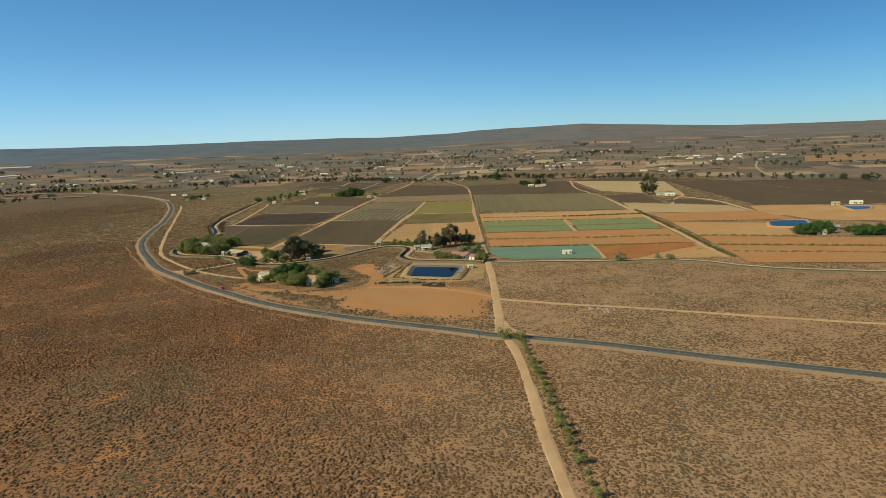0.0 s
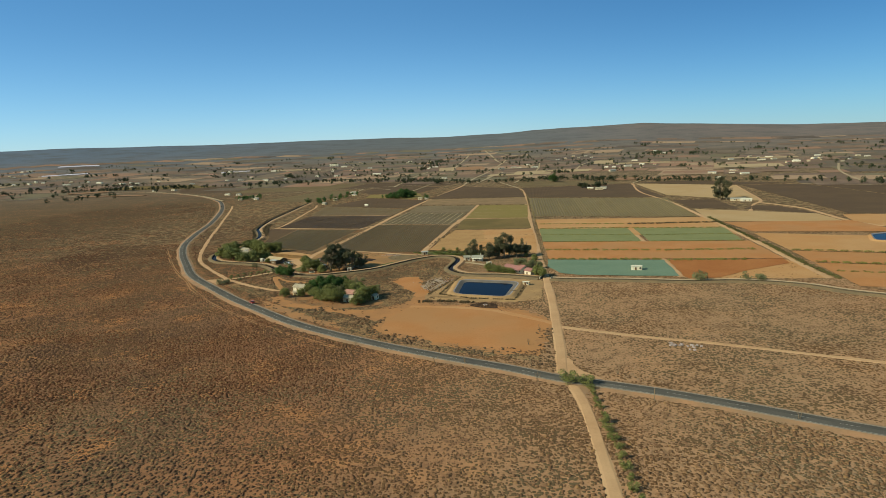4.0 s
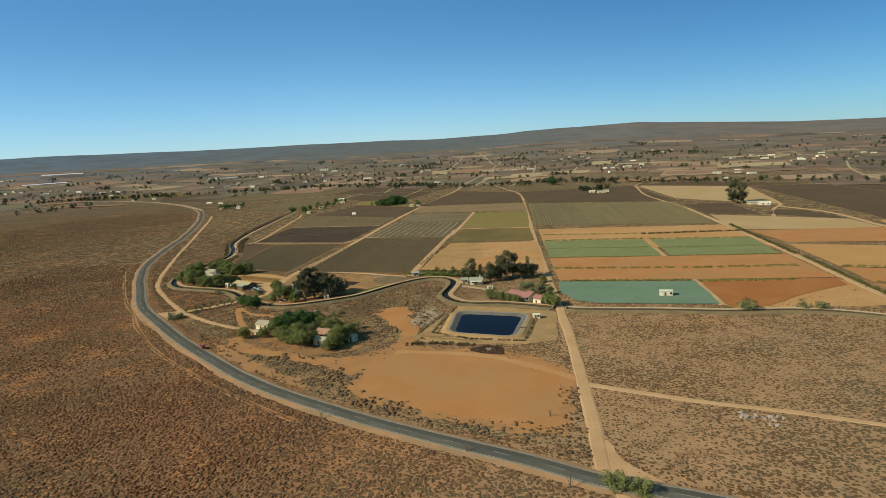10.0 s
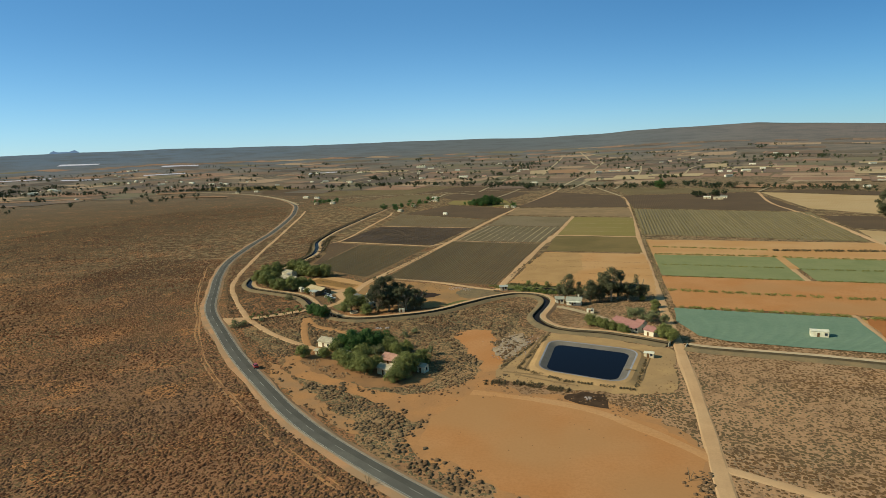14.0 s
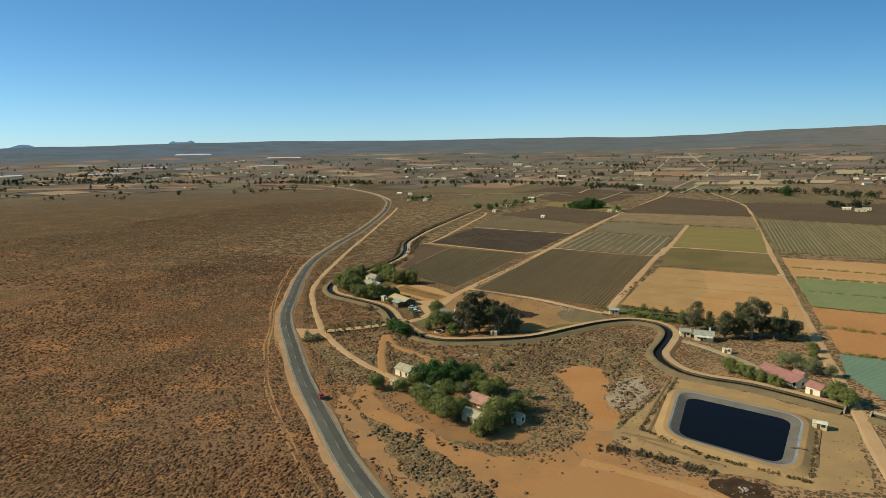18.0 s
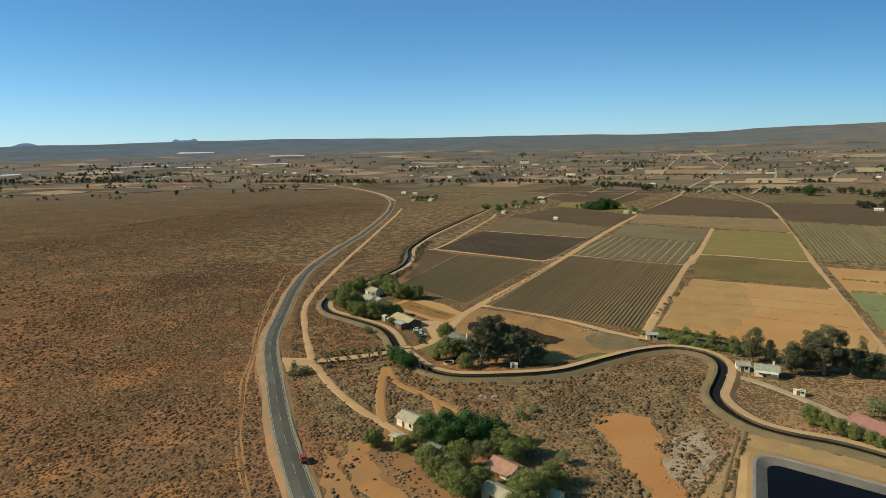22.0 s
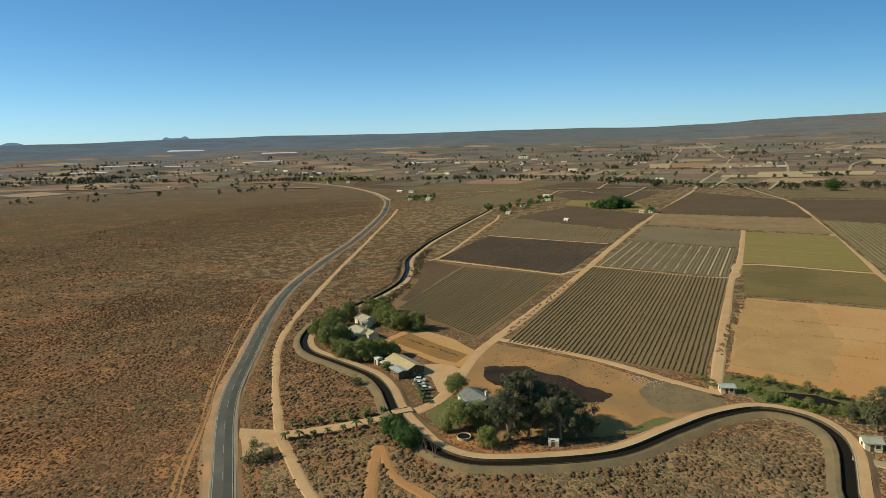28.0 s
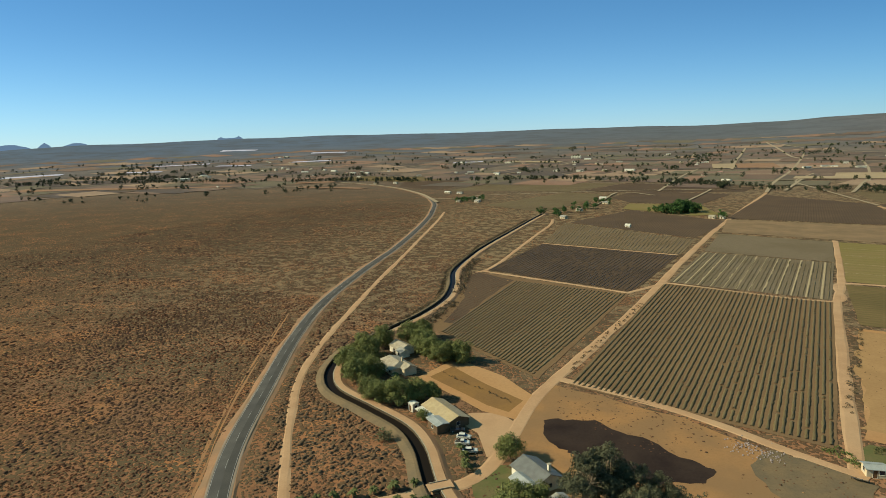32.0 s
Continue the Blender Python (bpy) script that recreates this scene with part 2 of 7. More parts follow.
M["dirt_red"] = two_tone("red_dirt_track", (0.41, 0.215, 0.105), (0.35, 0.190, 0.100), 0.2, 0.95, fine=1.8)
M["dirt_grey"] = two_tone("grey_dirt_track", (0.40, 0.32, 0.24), (0.34, 0.27, 0.20), 0.2, 0.95, fine=1.8)
M["orange"] = two_tone("bare_orange_soil", (0.40, 0.186, 0.082), (0.43, 0.218, 0.108), 0.05, 0.95, fine=1.1, big=(0.02, 0.7, (0.35, 0.198, 0.104)))
M["yard_dark"] = two_tone("littered_brown_yard", (0.27, 0.150, 0.086), (0.20, 0.120, 0.076), 0.18, 0.95, fine=1.2, big=(0.09, 0.6, (0.33, 0.175, 0.090)))
M["smear"] = two_tone("pale_trodden_soil", (0.44, 0.235, 0.118), (0.45, 0.26, 0.145), 0.05, 0.95, fine=1.0)
M["yard"] = two_tone("trodden_orange_sand", (0.40, 0.205, 0.100), (0.34, 0.182, 0.096), 0.12, 0.95, fine=1.3, big=(0.06, 0.5, (0.30, 0.170, 0.096)))
M["tan"] = two_tone("bare_tan_soil", (0.46, 0.278, 0.150), (0.42, 0.240, 0.125), 0.03, 0.95, fine=0.8, big=(0.015, 0.5, (0.42, 0.22, 0.095)))
M["weedy_tan"] = two_tone("weedy_tan_soil", (0.40, 0.25, 0.13), (0.34, 0.21, 0.11), 0.06, 0.95, fine=0.9)
M["strip_tan"] = two_tone("mottled_fallow_soil", (0.27, 0.185, 0.118), (0.20, 0.145, 0.095), 0.05, 0.95, fine=0.6)
M["red"] = two_tone("bare_red_soil", (0.315, 0.128, 0.052), (0.35, 0.155, 0.066), 0.04, 0.95, fine=0.9)
M["dark_bed"] = two_tone("dark_brown_ground", (0.028, 0.020, 0.020), (0.046, 0.033, 0.030), 0.08, 0.95, fine=1.2, big=(0.05, 0.3, (0.09, 0.062, 0.05)))
M["brown_bed"] = two_tone("brown_bed_soil", (0.27, 0.155, 0.065), (0.23, 0.135, 0.065), 0.1, 0.95, fine=1.2)
M["waste"] = two_tone("mottled_waste_soil", (0.40, 0.265, 0.145), (0.33, 0.215, 0.125), 0.12, 0.95, fine=1.1, big=(0.05, 0.5, (0.26, 0.175, 0.11)))
M["concrete"] = two_tone("canal_concrete", (0.46, 0.42, 0.36), (0.38, 0.34, 0.29), 0.3, 0.85, fine=4)
M["wet_concrete"] = two_tone("wet_canal_lining", (0.075, 0.060, 0.045), (0.11, 0.09, 0.065), 0.3, 0.6, fine=4)
M["white_line"] = two_tone("worn_white_road_paint", (0.36, 0.36, 0.38), (0.24, 0.24, 0.25), 0.6, 0.7, fine=3)
k = Mat("dark_water", 0.05, 0, 0.2)
k.b.inputs["IOR"].default_value = 1.14
k.bump(k.noise(k.coords(), 1.5, 3), 0.06, 0.05)
M["water"] = k.done((0.005, 0.006, 0.008))
k = Mat("canal_water", 0.25, 0, 0.02)
k.b.inputs["IOR"].default_value = 1.2
k.bump(k.noise(k.coords(), 1.2, 3), 0.08, 0.05)
M["canal_water"] = k.done((0.018, 0.014, 0.009))


# ---- land form ----
RIDGE_AZ = [-180, -90, -62, -56, -52, -46, -41, -32, -22, -10, 0, 5, 8, 14, 18, 30, 40, 60, 180]
RIDGE_EL = [0.9, 0.7, 0.45, 0.9, 1.08, 1.14, 1.28, 1.38, 1.26, 1.28, 1.13, 1.19, 1.37, 1.46, 1.49, 0.70, 0.44, 0.4, 0.9]


def terr(x, y):
    """Height of the land: a plain that lifts to a long ridge 4.5 km off."""
    r = math.hypot(x, y - 200)
    d = r - 1100
    if d <= 0:
        return 0.0
    a = math.degrees(math.atan2(x, y - 200))
    k = (81 + 4550 * math.tan(radians(float(np.interp(a, RIDGE_AZ, RIDGE_EL))))) / 176
    return k * (0.0108 * d + 1.166e-5 * d * d)


def mesh_ob(name, verts, faces, material, parent=None, label="", smooth=False):
    me = bpy.data.meshes.new(name)
    me.from_pydata([tuple(v) for v in verts], [], faces)
    me.update()
    if material:
        me.materials.append(material)
    if smooth:
        me.shade_smooth()
    ob = new(name, me)
    if parent:
        ob.parent = parent
    if label:
        tagged(ob, label)
    return ob


def part(name, bm, material, parent, label=""):
    """Links a bmesh as one mesh object under a thing or a part."""
    me = bpy.data.meshes.new(name)
    bm.to_mesh(me)
    bm.free()
    me.materials.append(material)
    ob = new(name, me)
    if parent:
        ob.parent = parent
    if label:
        tagged(ob, label)
    return ob


def ground_sheet():
    rings = [0, 60, 140, 240, 360, 500, 660, 840, 1000, 1100] + list(range(1150, 4551, 50)) + [4600, 4660]
    n = 720
    verts, faces = [(0, 200, 0)], []
    for ri, r in enumerate(rings[1:]):
        for j in range(n):
            a = 2 * math.pi * j / n
            x, y = r * math.sin(a), 200 + r * math.cos(a)
            z = terr(x, y)
            if r > 1300:
                z += min(1, (r - 1300) / 1500) * (noise.noise((x / 420, y / 420, 3.1)) * 5 + noise.noise((x / 130, y / 130, 7.7)) * 1.5)
            if r > 4550:
                z -= (r - 4550) * 0.55
            verts.append((x, y, z))
        b = 1 + ri * n
        if ri == 0:
            faces += [(0, b + (j + 1) % n, b + j) for j in range(n)]
        else:
            c = b - n
            faces += [(c + j, c + (j + 1) % n, b + (j + 1) % n, b + j) for j in range(n)]
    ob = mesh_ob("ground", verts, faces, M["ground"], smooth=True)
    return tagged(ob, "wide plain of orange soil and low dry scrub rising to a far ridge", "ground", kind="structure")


ground = ground_sheet()


def spline(pts, step=6.0):
    """Even points along a smooth line through the given ones."""
    p = [Vector((*q, 0)).to_3d() if len(q) == 2 else Vector(q) for q in pts]
    p = [2 * p[0] - p[1]] + p + [2 * p[-1] - p[-2]]
    out = []
    for i in range(1, len(p) - 2):
        a, b, c, d = p[i - 1:i + 3]
        n = max(1, int((c - b).length / step))
        for s in range(n):
            t = s / n
            out.append(0.5 * (2 * b + (c - a) * t + (2 * a - 5 * b + 4 * c - d) * t * t + (3 * b - a - 3 * c + d) * t ** 3))
    out.append(p[-2])
    return out


def sides(line):
    out = []
    for i, p in enumerate(line):
        d = line[min(i + 1, len(line) - 1)] - line[max(i - 1, 0)]
        out.append(Vector((-d.y, d.x, 0)).normalized())
    return out


def strip(name, line, profile, material, parent=None, rough=0.0, seed=1, label=""):
    """Sweeps a profile of (offset to the left, height) along a line over the land."""
    rng = random.Random(seed)
    sd = sides(line)
    verts, faces, m = [], [], len(profile)
    for p, s in zip(line, sd):
        for k, (o, z) in enumerate(profile):
            oo = o + (rough * (1.7 * noise.noise((p.x * 0.045, p.y * 0.045, k * 5.3 + seed)) + 0.4 * noise.noise((p.x * 0.11, p.y * 0.11, k * 3.1 + seed))) if rough and abs(o) > 0.4 else 0)
            q = p + s * oo
            verts.append((q.x, q.y, terr(q.x, q.y) + z))
    for i in range(len(line) - 1):
        for k in range(m - 1):
            a = i * m + k
            faces.append((a + 1, a, a + m, a + m + 1))
    return mesh_ob(name, verts, faces, material, parent, label)


CLEAR_LINES, CLEAR_POLYS = [], []
LAYER = {"lane": 0, "patch": 0}


def lane(name, pts, width, material, z=0.06, rough=0.3, step=5.0, label="", seed=1, category="track"):
    w = width / 2
    LAYER["lane"] += 1
    z += 0.06 + 0.004 * LAYER["lane"]
    step = min(step, 3.5)
    CLEAR_LINES.append((pts, w + 0.5))
    ob = strip(name, spline(pts, step), [(-w - 0.7, -0.02), (-w, z), (0, z + 0.02), (w, z), (w + 0.7, -0.02)], material, rough=rough, seed=seed)
    return tagged(ob, label, category, kind="structure")


def patch(name, poly, material, z=0.03, label="", category="field", wobble=0.0, seed=1, step=9.0):
    """A flat piece of ground within a closed outline, its border a little uneven."""
    rng = random.Random(seed)
    LAYER["patch"] += 1
    z = 0.012 + 0.0042 * LAYER["patch"]
    CLEAR_POLYS.append(poly)
    line = []
    for i, a in enumerate(poly):
        b = poly[(i + 1) % len(poly)]
        a, b = Vector((*a, 0)), Vector((*b, 0))
        n = max(1, int((b - a).length / step))
        for s in range(n):
            q = a.lerp(b, s / n)
            if step < 5:
                off = Vector((noise.noise((q.x * 0.09, q.y * 0.09, seed)), noise.noise((q.x * 0.09, q.y * 0.09, seed + 40)), 0)) * 1.6
                off += Vector((noise.noise((q.x * 0.4, q.y * 0.4, seed)), noise.noise((q.x * 0.4, q.y * 0.4, seed + 40)), 0)) * 1.2
                line.append(q + off * wobble)
            else:
                line.append(q + Vector((rng.uniform(-wobble, wobble), rng.uniform(-wobble, wobble), 0)))
    bm = bmesh.new()
    vs = [bm.verts.new((q.x, q.y, terr(q.x, q.y) + z)) for q in line]
    f = bm.faces.new(vs)
    if f.normal.z < 0:
        f.normal_flip()
    bmesh.ops.triangulate(bm, faces=[f])
    for f in bm.faces:
        f.normal_update()
        if f.normal.z < 0:
            f.normal_flip()
    return tagged(part(name, bm, material, None), label, category, kind="structure")


# ---- main road ----
ROAD = [(897.9, -244), (397.8, 26.1), (217.7, 133.2), (117.6, 195.2), (97.5, 208.2), (70.7, 226.2), (49, 238.2), (34, 245.4), (17.3, 257.3), (-4.3, 270.9), (-28.4, 287.1), (-58.4, 310.3),
        (-79.4, 329.6), (-96.5, 348.7), (-125.5, 382.8), (-151.4, 416.9), (-182.3, 460.2), (-206.9, 507.5), (-233.7, 562.7), (-257.6, 623.8), (-281.4, 711.9), (-303.2, 804.9), (-345.2, 949.9),
        (-386.1, 1069.9), (-445.1, 1209.9), (-530.1, 1341.9), (-640.1, 1457.9), (-760, 1539.9), (-900, 1609.9)]
road_line = spline(ROAD, 5)
tagged(strip("road_verge", road_line, [(-4.9, -0.02), (-3.4, 0.33), (3.3, 0.33), (5.4, -0.02)], M["verge"], rough=0.8, seed=3), "sandy gravel verge beside the tarred road", "verge", kind="structure")
road = strip("road", road_line, [(-2.75, 0.3), (-2.6, 0.42), (0, 0.46), (2.6, 0.42), (2.75, 0.3)], M["asphalt"])
tagged(road, "grey tarred country road sweeping in a long bend", "road", kind="structure")
strip("gravel_shoulder", road_line, [(-3.5, 0.30), (-3.3, 0.36), (-2.7, 0.37)], M["shoulder"], road, 0.12, 8, "pale grey gravel shoulder")
strip("gravel_shoulder", road_line, [(2.7, 0.37), (3.1, 0.36), (3.3, 0.30)], M["shoulder"], road, 0.12, 9, "pale grey gravel shoulder")
strip("edge_line", road_line, [(-2.52, 0.434), (-2.38, 0.437)], M["white_line"], road, label="worn white edge line")
strip("edge_line", road_line, [(2.38, 0.437), (2.52, 0.434)], M["white_line"], road, label="worn white edge line")
strip("worn_lane", road_line, [(-2.3, 0.436), (-0.25, 0.468)], M["asphalt_dark"], road, 0.1, 4, "darker resealed lane")
for i in range(40, 300, 3):
    if i + 1 < len(road_line):
        strip("centre_dash", road_line[i:i + 2], [(-0.06, 0.478), (0.06, 0.478)], M["white_line"], road)

# ---- farm roads and tracks ----
FARM_ROAD = [(35, 246), (39, 272), (44, 311), (49, 352), (54.5, 406), (62, 488), (77, 640), (90, 760), (104, 894), (118, 1020), (130, 1132), (128, 1180)]
lane("road_farm", FARM_ROAD, 3.3, M["dirt"], 0.07, 0.3, label="wide pale dirt farm road", category="road")
lane("road_south", [(37, 243), (37.5, 225), (36, 201), (32, 160), (30, 130), (26, 60), (20, -60), (10, -300)], 2.5, M["dirt"], 0.06, 0.35, label="straight pale dirt track through the scrub", category="track")
lane("track_east", [(45, 306), (73, 289), (103, 274), (125, 261), (170, 236), (260, 190), (420, 110)], 1.9, M["dirt"], 0.05, 0.5, label="pale gravel track through dry scrub")
lane("track_bend", [(-150, 441), (-164, 461), (-182, 488), (-200, 518), (-217, 560), (-233, 611), (-254, 680), (-278, 765), (-308, 868), (-342, 985), (-370, 1073)], 1.9, M["dirt"], 0.05, 0.4, label="narrow dirt track beside the tarred road")
lane("track_palms", [(-166, 440), (-152, 443.5), (-137, 453), (-123, 465), (-117, 470), (-113, 480), (-112.5, 499), (-112.5, 523), (-109.5, 548), (-92, 650), (-67, 831), (-36, 1023), (30, 1367)], 3.6, M["dirt"], 0.06, 0.4, label="pale dirt farm drive running between the vineyards")
lane("track_cottage", [(-151, 442), (-129, 420), (-112, 406), (-101, 399), (-92, 393)], 2.2, M["dirt"], 0.05, 0.4, label="sandy track to the cottage")
lane("track_cottage_north", [(-101, 399), (-110, 417), (-116, 432), (-120, 445)], 2.4, M["dirt_red"], 0.045, 0.5, label="red sandy footpath")
lane("track_vines_south", [(-110, 547), (-67, 531), (-38, 513), (-24, 505)], 2.8, M["dirt"], 0.055, 0.4, label="dirt headland track below the vines")
lane("track_vines_east", [(-26, 507), (-14, 590), (1, 686), (12, 737), (27, 830), (37, 900)], 3.0, M["dirt"], 0.055, 0.4, label="dirt track between field blocks")
lane("track_vines_cross", [(-100, 682), (-80, 714), (-76, 713), (0, 690.5), (13, 736), (85, 718)], 2.0, M["dirt"], 0.05, 0.3, label="headland track between vineyard blocks")
lane("track_vines_west", [(-99, 684), (-150, 704), (-197, 722)], 1.8, M["dirt"], 0.04, 0.3, label="narrow headland track between vineyards")
lane("track_vines_west_b", [(-76, 810), (-130, 827), (-186, 845)], 1.3, M["dirt"], 0.04, 0.3, label="narrow headland track between vineyards")
lane("track_canal", [(-200, 716), (-195, 738), (-199, 828), (-203, 902), (-206, 966), (-213, 1010)], 2.0, M["dirt"], 0.05, 0.4, label="narrow dirt track along the canal fields")
lane("track_mid", [(170, 660), (150, 525), (138, 440), (131, 394)], 3.0, M["dirt"], 0.06, 0.4, label="dirt track between crop strips")
lane("track_diagonal", [(340, 1195), (294, 1000), (279, 828), (254, 660), (228, 500), (213, 420), (205, 375)], 3.4, M["dirt"], 0.06, 0.4, label="dirt track beside a field hedge")
lane("track_far_e", [(466, 1054), (422, 924), (380, 800), (350, 756), (314, 690)], 2.8, M["dirt"], 0.06, 0.4, label="dirt track to a far farmstead")
lane("track_far_east_b", [(366, 770), (375, 700), (355, 580), (380, 500)], 3.4, M["dirt"], 0.06, 0.4, label="dirt track between far fields")
lane("track_house", [(3, 470), (9, 468), (17, 461), (27, 449), (36, 436), (45, 431), (52, 424)], 2.4, M["dirt_grey"], 0.05, 0.3, label="grey gravel drive past the white farmhouse")
RUTS = [(-50, 289), (-70, 306), (-85, 320), (-97, 332), (-117, 353), (-134, 373), (-156, 404), (-168, 423), (-181, 446), (-197, 471), (-220, 512), (-262, 594)]
CLEAR_LINES.append((RUTS, 0.8))
for off in (-0.75, 0.75):
    tagged(strip("track_ruts", spline(RUTS, 3), [(off - 0.22, 0.02), (off + 0.22, 0.02)], M["verge_red"], rough=0.45, seed=11 + int(off * 4)), "faint sandy red wheel rut through the scrub beside the road", "track", kind="structure")

lane("footpath", [(-119, 444), (-110, 431), (-98, 424), (-86, 417), (-68, 404)], 1.6, M["dirt_red"], 0.0, 0.5, label="red sandy footpath through the scrub")
lane("footpath", [(-92, 421), (-87, 411), (-83, 402)], 1.5, M["dirt_red"], 0.0, 0.5, label="red sandy footpath through the scrub")

# ---- cleared ground ----
M["middle"] = shrubland("dusty_scrub_soil", 0.7)
patch("scrub_soil", [(-34, 290), (-70, 336), (-146, 424), (-140, 440), (-124, 452), (-104, 437), (-76, 437), (-36, 466), (-10, 486), (-6, 470), (-10, 440), (-3, 420), (-12, 400), (-12, 350), (36, 300), (30, 265)], M["middle"], 0.02, "grey-brown sandy soil under scrub", "bare ground", 2.0, 2, 5)
CLEAR_POLYS.pop()
patch("yard_sand", [(-107, 388), (-101, 372), (-93, 364), (-80, 357), (-62, 346), (-50, 338), (-48, 349), (-60, 353), (-78, 364), (-88, 370), (-97, 386)], M["yard"], 0.02, "trodden orange sand beside the cottages", "bare ground", 1.2, 3, 1.6)
patch("yard_sand_east", [(-51, 338.5), (-40, 328), (-8, 349), (-18, 362), (-15, 374), (-22, 374), (-30, 358), (-40, 351), (-49, 348.5)], M["yard"], 0.02, "trodden orange sand between cottages and dam", "bare ground", 1.2, 3, 1.6)
patch("road_shoulder", [(-181, 453), (-172, 434), (-162, 420), (-146, 403), (-130, 382), (-126, 384), (-143, 405), (-156, 423), (-170, 443)], M["verge"], 0.02, "pale gravel shoulder of the tarred road", "verge", 0.4, 20, 3)
patch("junction", [(-168, 444), (-155, 446), (-147, 440), (-149, 435), (-153, 431), (-153, 424), (-158, 428)], M["dirt"], 0.02, "pale sandy road junction", "verge", 0.3, 21, 3)
patch("pond_grass", [(-26, 514), (-20, 525), (-6, 522), (16, 513), (25, 503), (21, 495), (4, 497), (-12, 501)], M["grass"], 0.02, "rank green-brown grass round a ditch pond", "grass", 0.7, 22, 3)
patch("cleared_margin", [(-41, 313), (-38, 332), (-31, 348), (-20, 359), (-8, 355), (11, 350), (28, 341), (39, 328), (45, 314), (42, 304), (38.5, 296), (34.5, 281), (30, 269), (17, 273), (6, 279), (-3, 283.5), (-13, 290), (-21, 296), (-31, 303)], M["yard"], 0.02, "sandy margin of the graded soil", "bare ground", 2.6, 44, 1.4)
CLEAR_POLYS.pop()
patch("cleared_ground", [(-36, 314), (-34, 330), (-28, 345), (-20, 355), (-9, 352), (10, 346), (26, 337), (37, 324), (43.5, 312), (40, 306), (35, 298), (31, 283), (26, 274), (18, 277), (8, 283), (-1, 287), (-11, 294), (-19, 300), (-28, 307)], M["orange"], 0.025, "bare graded patch of smooth orange soil", "bare ground", 1.9, 4, 1.4)
lane("track_smear", [(44, 310), (38, 317), (30, 326), (16, 339), (0, 346), (-13, 350), (-24, 352)], 3.4, M["smear"], -0.08, 1.0, 2.5, label="faint pale wheel track across the graded soil")
patch("road_mouth", [(32.5, 249.5), (35.5, 256), (37, 266), (41, 266), (42, 255), (47, 246), (50, 241.5), (36, 247)], M["dirt"], 0.02, "pale sandy mouth of the farm road", "verge", 0.5, 33, 2)
patch("road_mouth_south", [(28, 245), (35, 240), (37.5, 228), (40, 228), (42, 238), (50, 233), (42, 241), (34, 244.5)], M["verge"], 0.02, "sandy mouth of the southern track", "verge", 0.5, 34, 2)
patch("road_sand", [(-114, 384), (-103, 372), (-81, 349), (-65, 331), (-52, 319), (-56, 317), (-81, 339), (-100, 362)], M["verge_red"], 0.02, "orange sandy strip beside the tarred road", "bare ground", 1.6, 5, 1.8)
patch("yard_ground", [(-100, 398), (-88, 402), (-70, 398), (-52, 388), (-42, 372), (-40, 360), (-50, 354), (-66, 357), (-84, 367), (-97, 380)], M["yard_dark"], 0.015, "trodden red sandy yard between the cottages", "bare ground", 1.8, 6, 1.8)
patch("bare_patch", [(-40, 420), (-34, 426), (-23, 424), (-19, 409), (-19, 394), (-16, 386), (-17, 374), (-22, 372), (-24, 384), (-33, 402)], M["orange"], 0.02, "bare orange sand patch in the scrub", "bare ground", 1.8, 7, 1.8)
patch("pond_apron", [(-17, 378), (-10, 392), (-3, 409), (4, 421), (20, 416), (38, 408), (50, 402), (52, 394), (48, 380), (46, 366), (43, 355), (34, 354), (22, 353), (8, 357), (-8, 361), (-18, 367)], M["waste"], 0.018, "pale sandy apron round the farm dam", "bare ground", 1.2, 8, 1.8)
patch("farm_yard", [(-134, 505), (-122, 497), (-115, 485), (-111, 489), (-112, 506), (-120, 513), (-129, 510)], M["dirt"], 0.035, "pale gravel farm yard beside the barn", "bare ground", 0.6, 9)
patch("gum_yard", [(-110, 541), (-66, 526), (-40, 508), (-24, 500), (-36, 480), (-60, 466), (-86, 458), (-100, 465), (-109, 490), (-112, 515)], M["gum_soil"], 0.015, "sandy ground below the vineyard", "bare ground", 1.0, 10)
# very dark brown patch with an uneven border
patch("dark_bed", [(-106, 511), (-103, 515), (-92, 516), (-72, 506), (-57, 497), (-60, 490), (-74, 486), (-92, 492), (-103, 501)], M["dark_bed"], 0.03, "dark brown ground patch beside the gum trees", "bare ground", 1.3, 11, 2)
patch("lawn", [(-117, 474), (-112, 482), (-106, 484), (-105, 470), (-101, 460), (-108, 460), (-113, 467)], M["grass"], 0.03, "worn green lawn beside the grey-roofed house", "lawn", 0.7, 17, 3)
patch("weedy_ground", [(-45, 514), (-32, 510), (-23, 502), (-26, 495), (-34, 489), (-41, 485), (-46, 492), (-50, 503)], M["weedy"], 0.03, "grey weedy ground beside the pump shed", "bare ground", 1.4, 18, 3)
patch("grass_strip", [(-55, 468), (-50, 471), (-40, 481), (-38, 484), (-43, 484), (-51, 476)], M["grass"], 0.03, "green grass strip along the canal road", "lawn", 0.8, 19, 3)
patch("brown_bed_edge", [(-158, 532), (-152, 556), (-128, 543), (-112, 527), (-114, 510), (-126, 512)], M["tan"], 0.02, "pale sandy border of a tilled bed", "bare ground", 0.5, 13)
patch("brown_bed", [(-154, 534), (-150, 547), (-131, 533), (-116, 524), (-118, 514), (-126, 517)], M["brown_bed"], 0.03, "tilled brown garden bed", "field", 0.3, 12)
patch("rubble_patch", [(-20, 398), (-17, 413), (-10, 421), (-6, 412), (-8, 397), (-14, 388), (-19, 390)], M["stony"], 0.02, "pale stony waste ground", "bare ground", 1.8, 14, 1.8)
CLEAR_POLYS.pop()
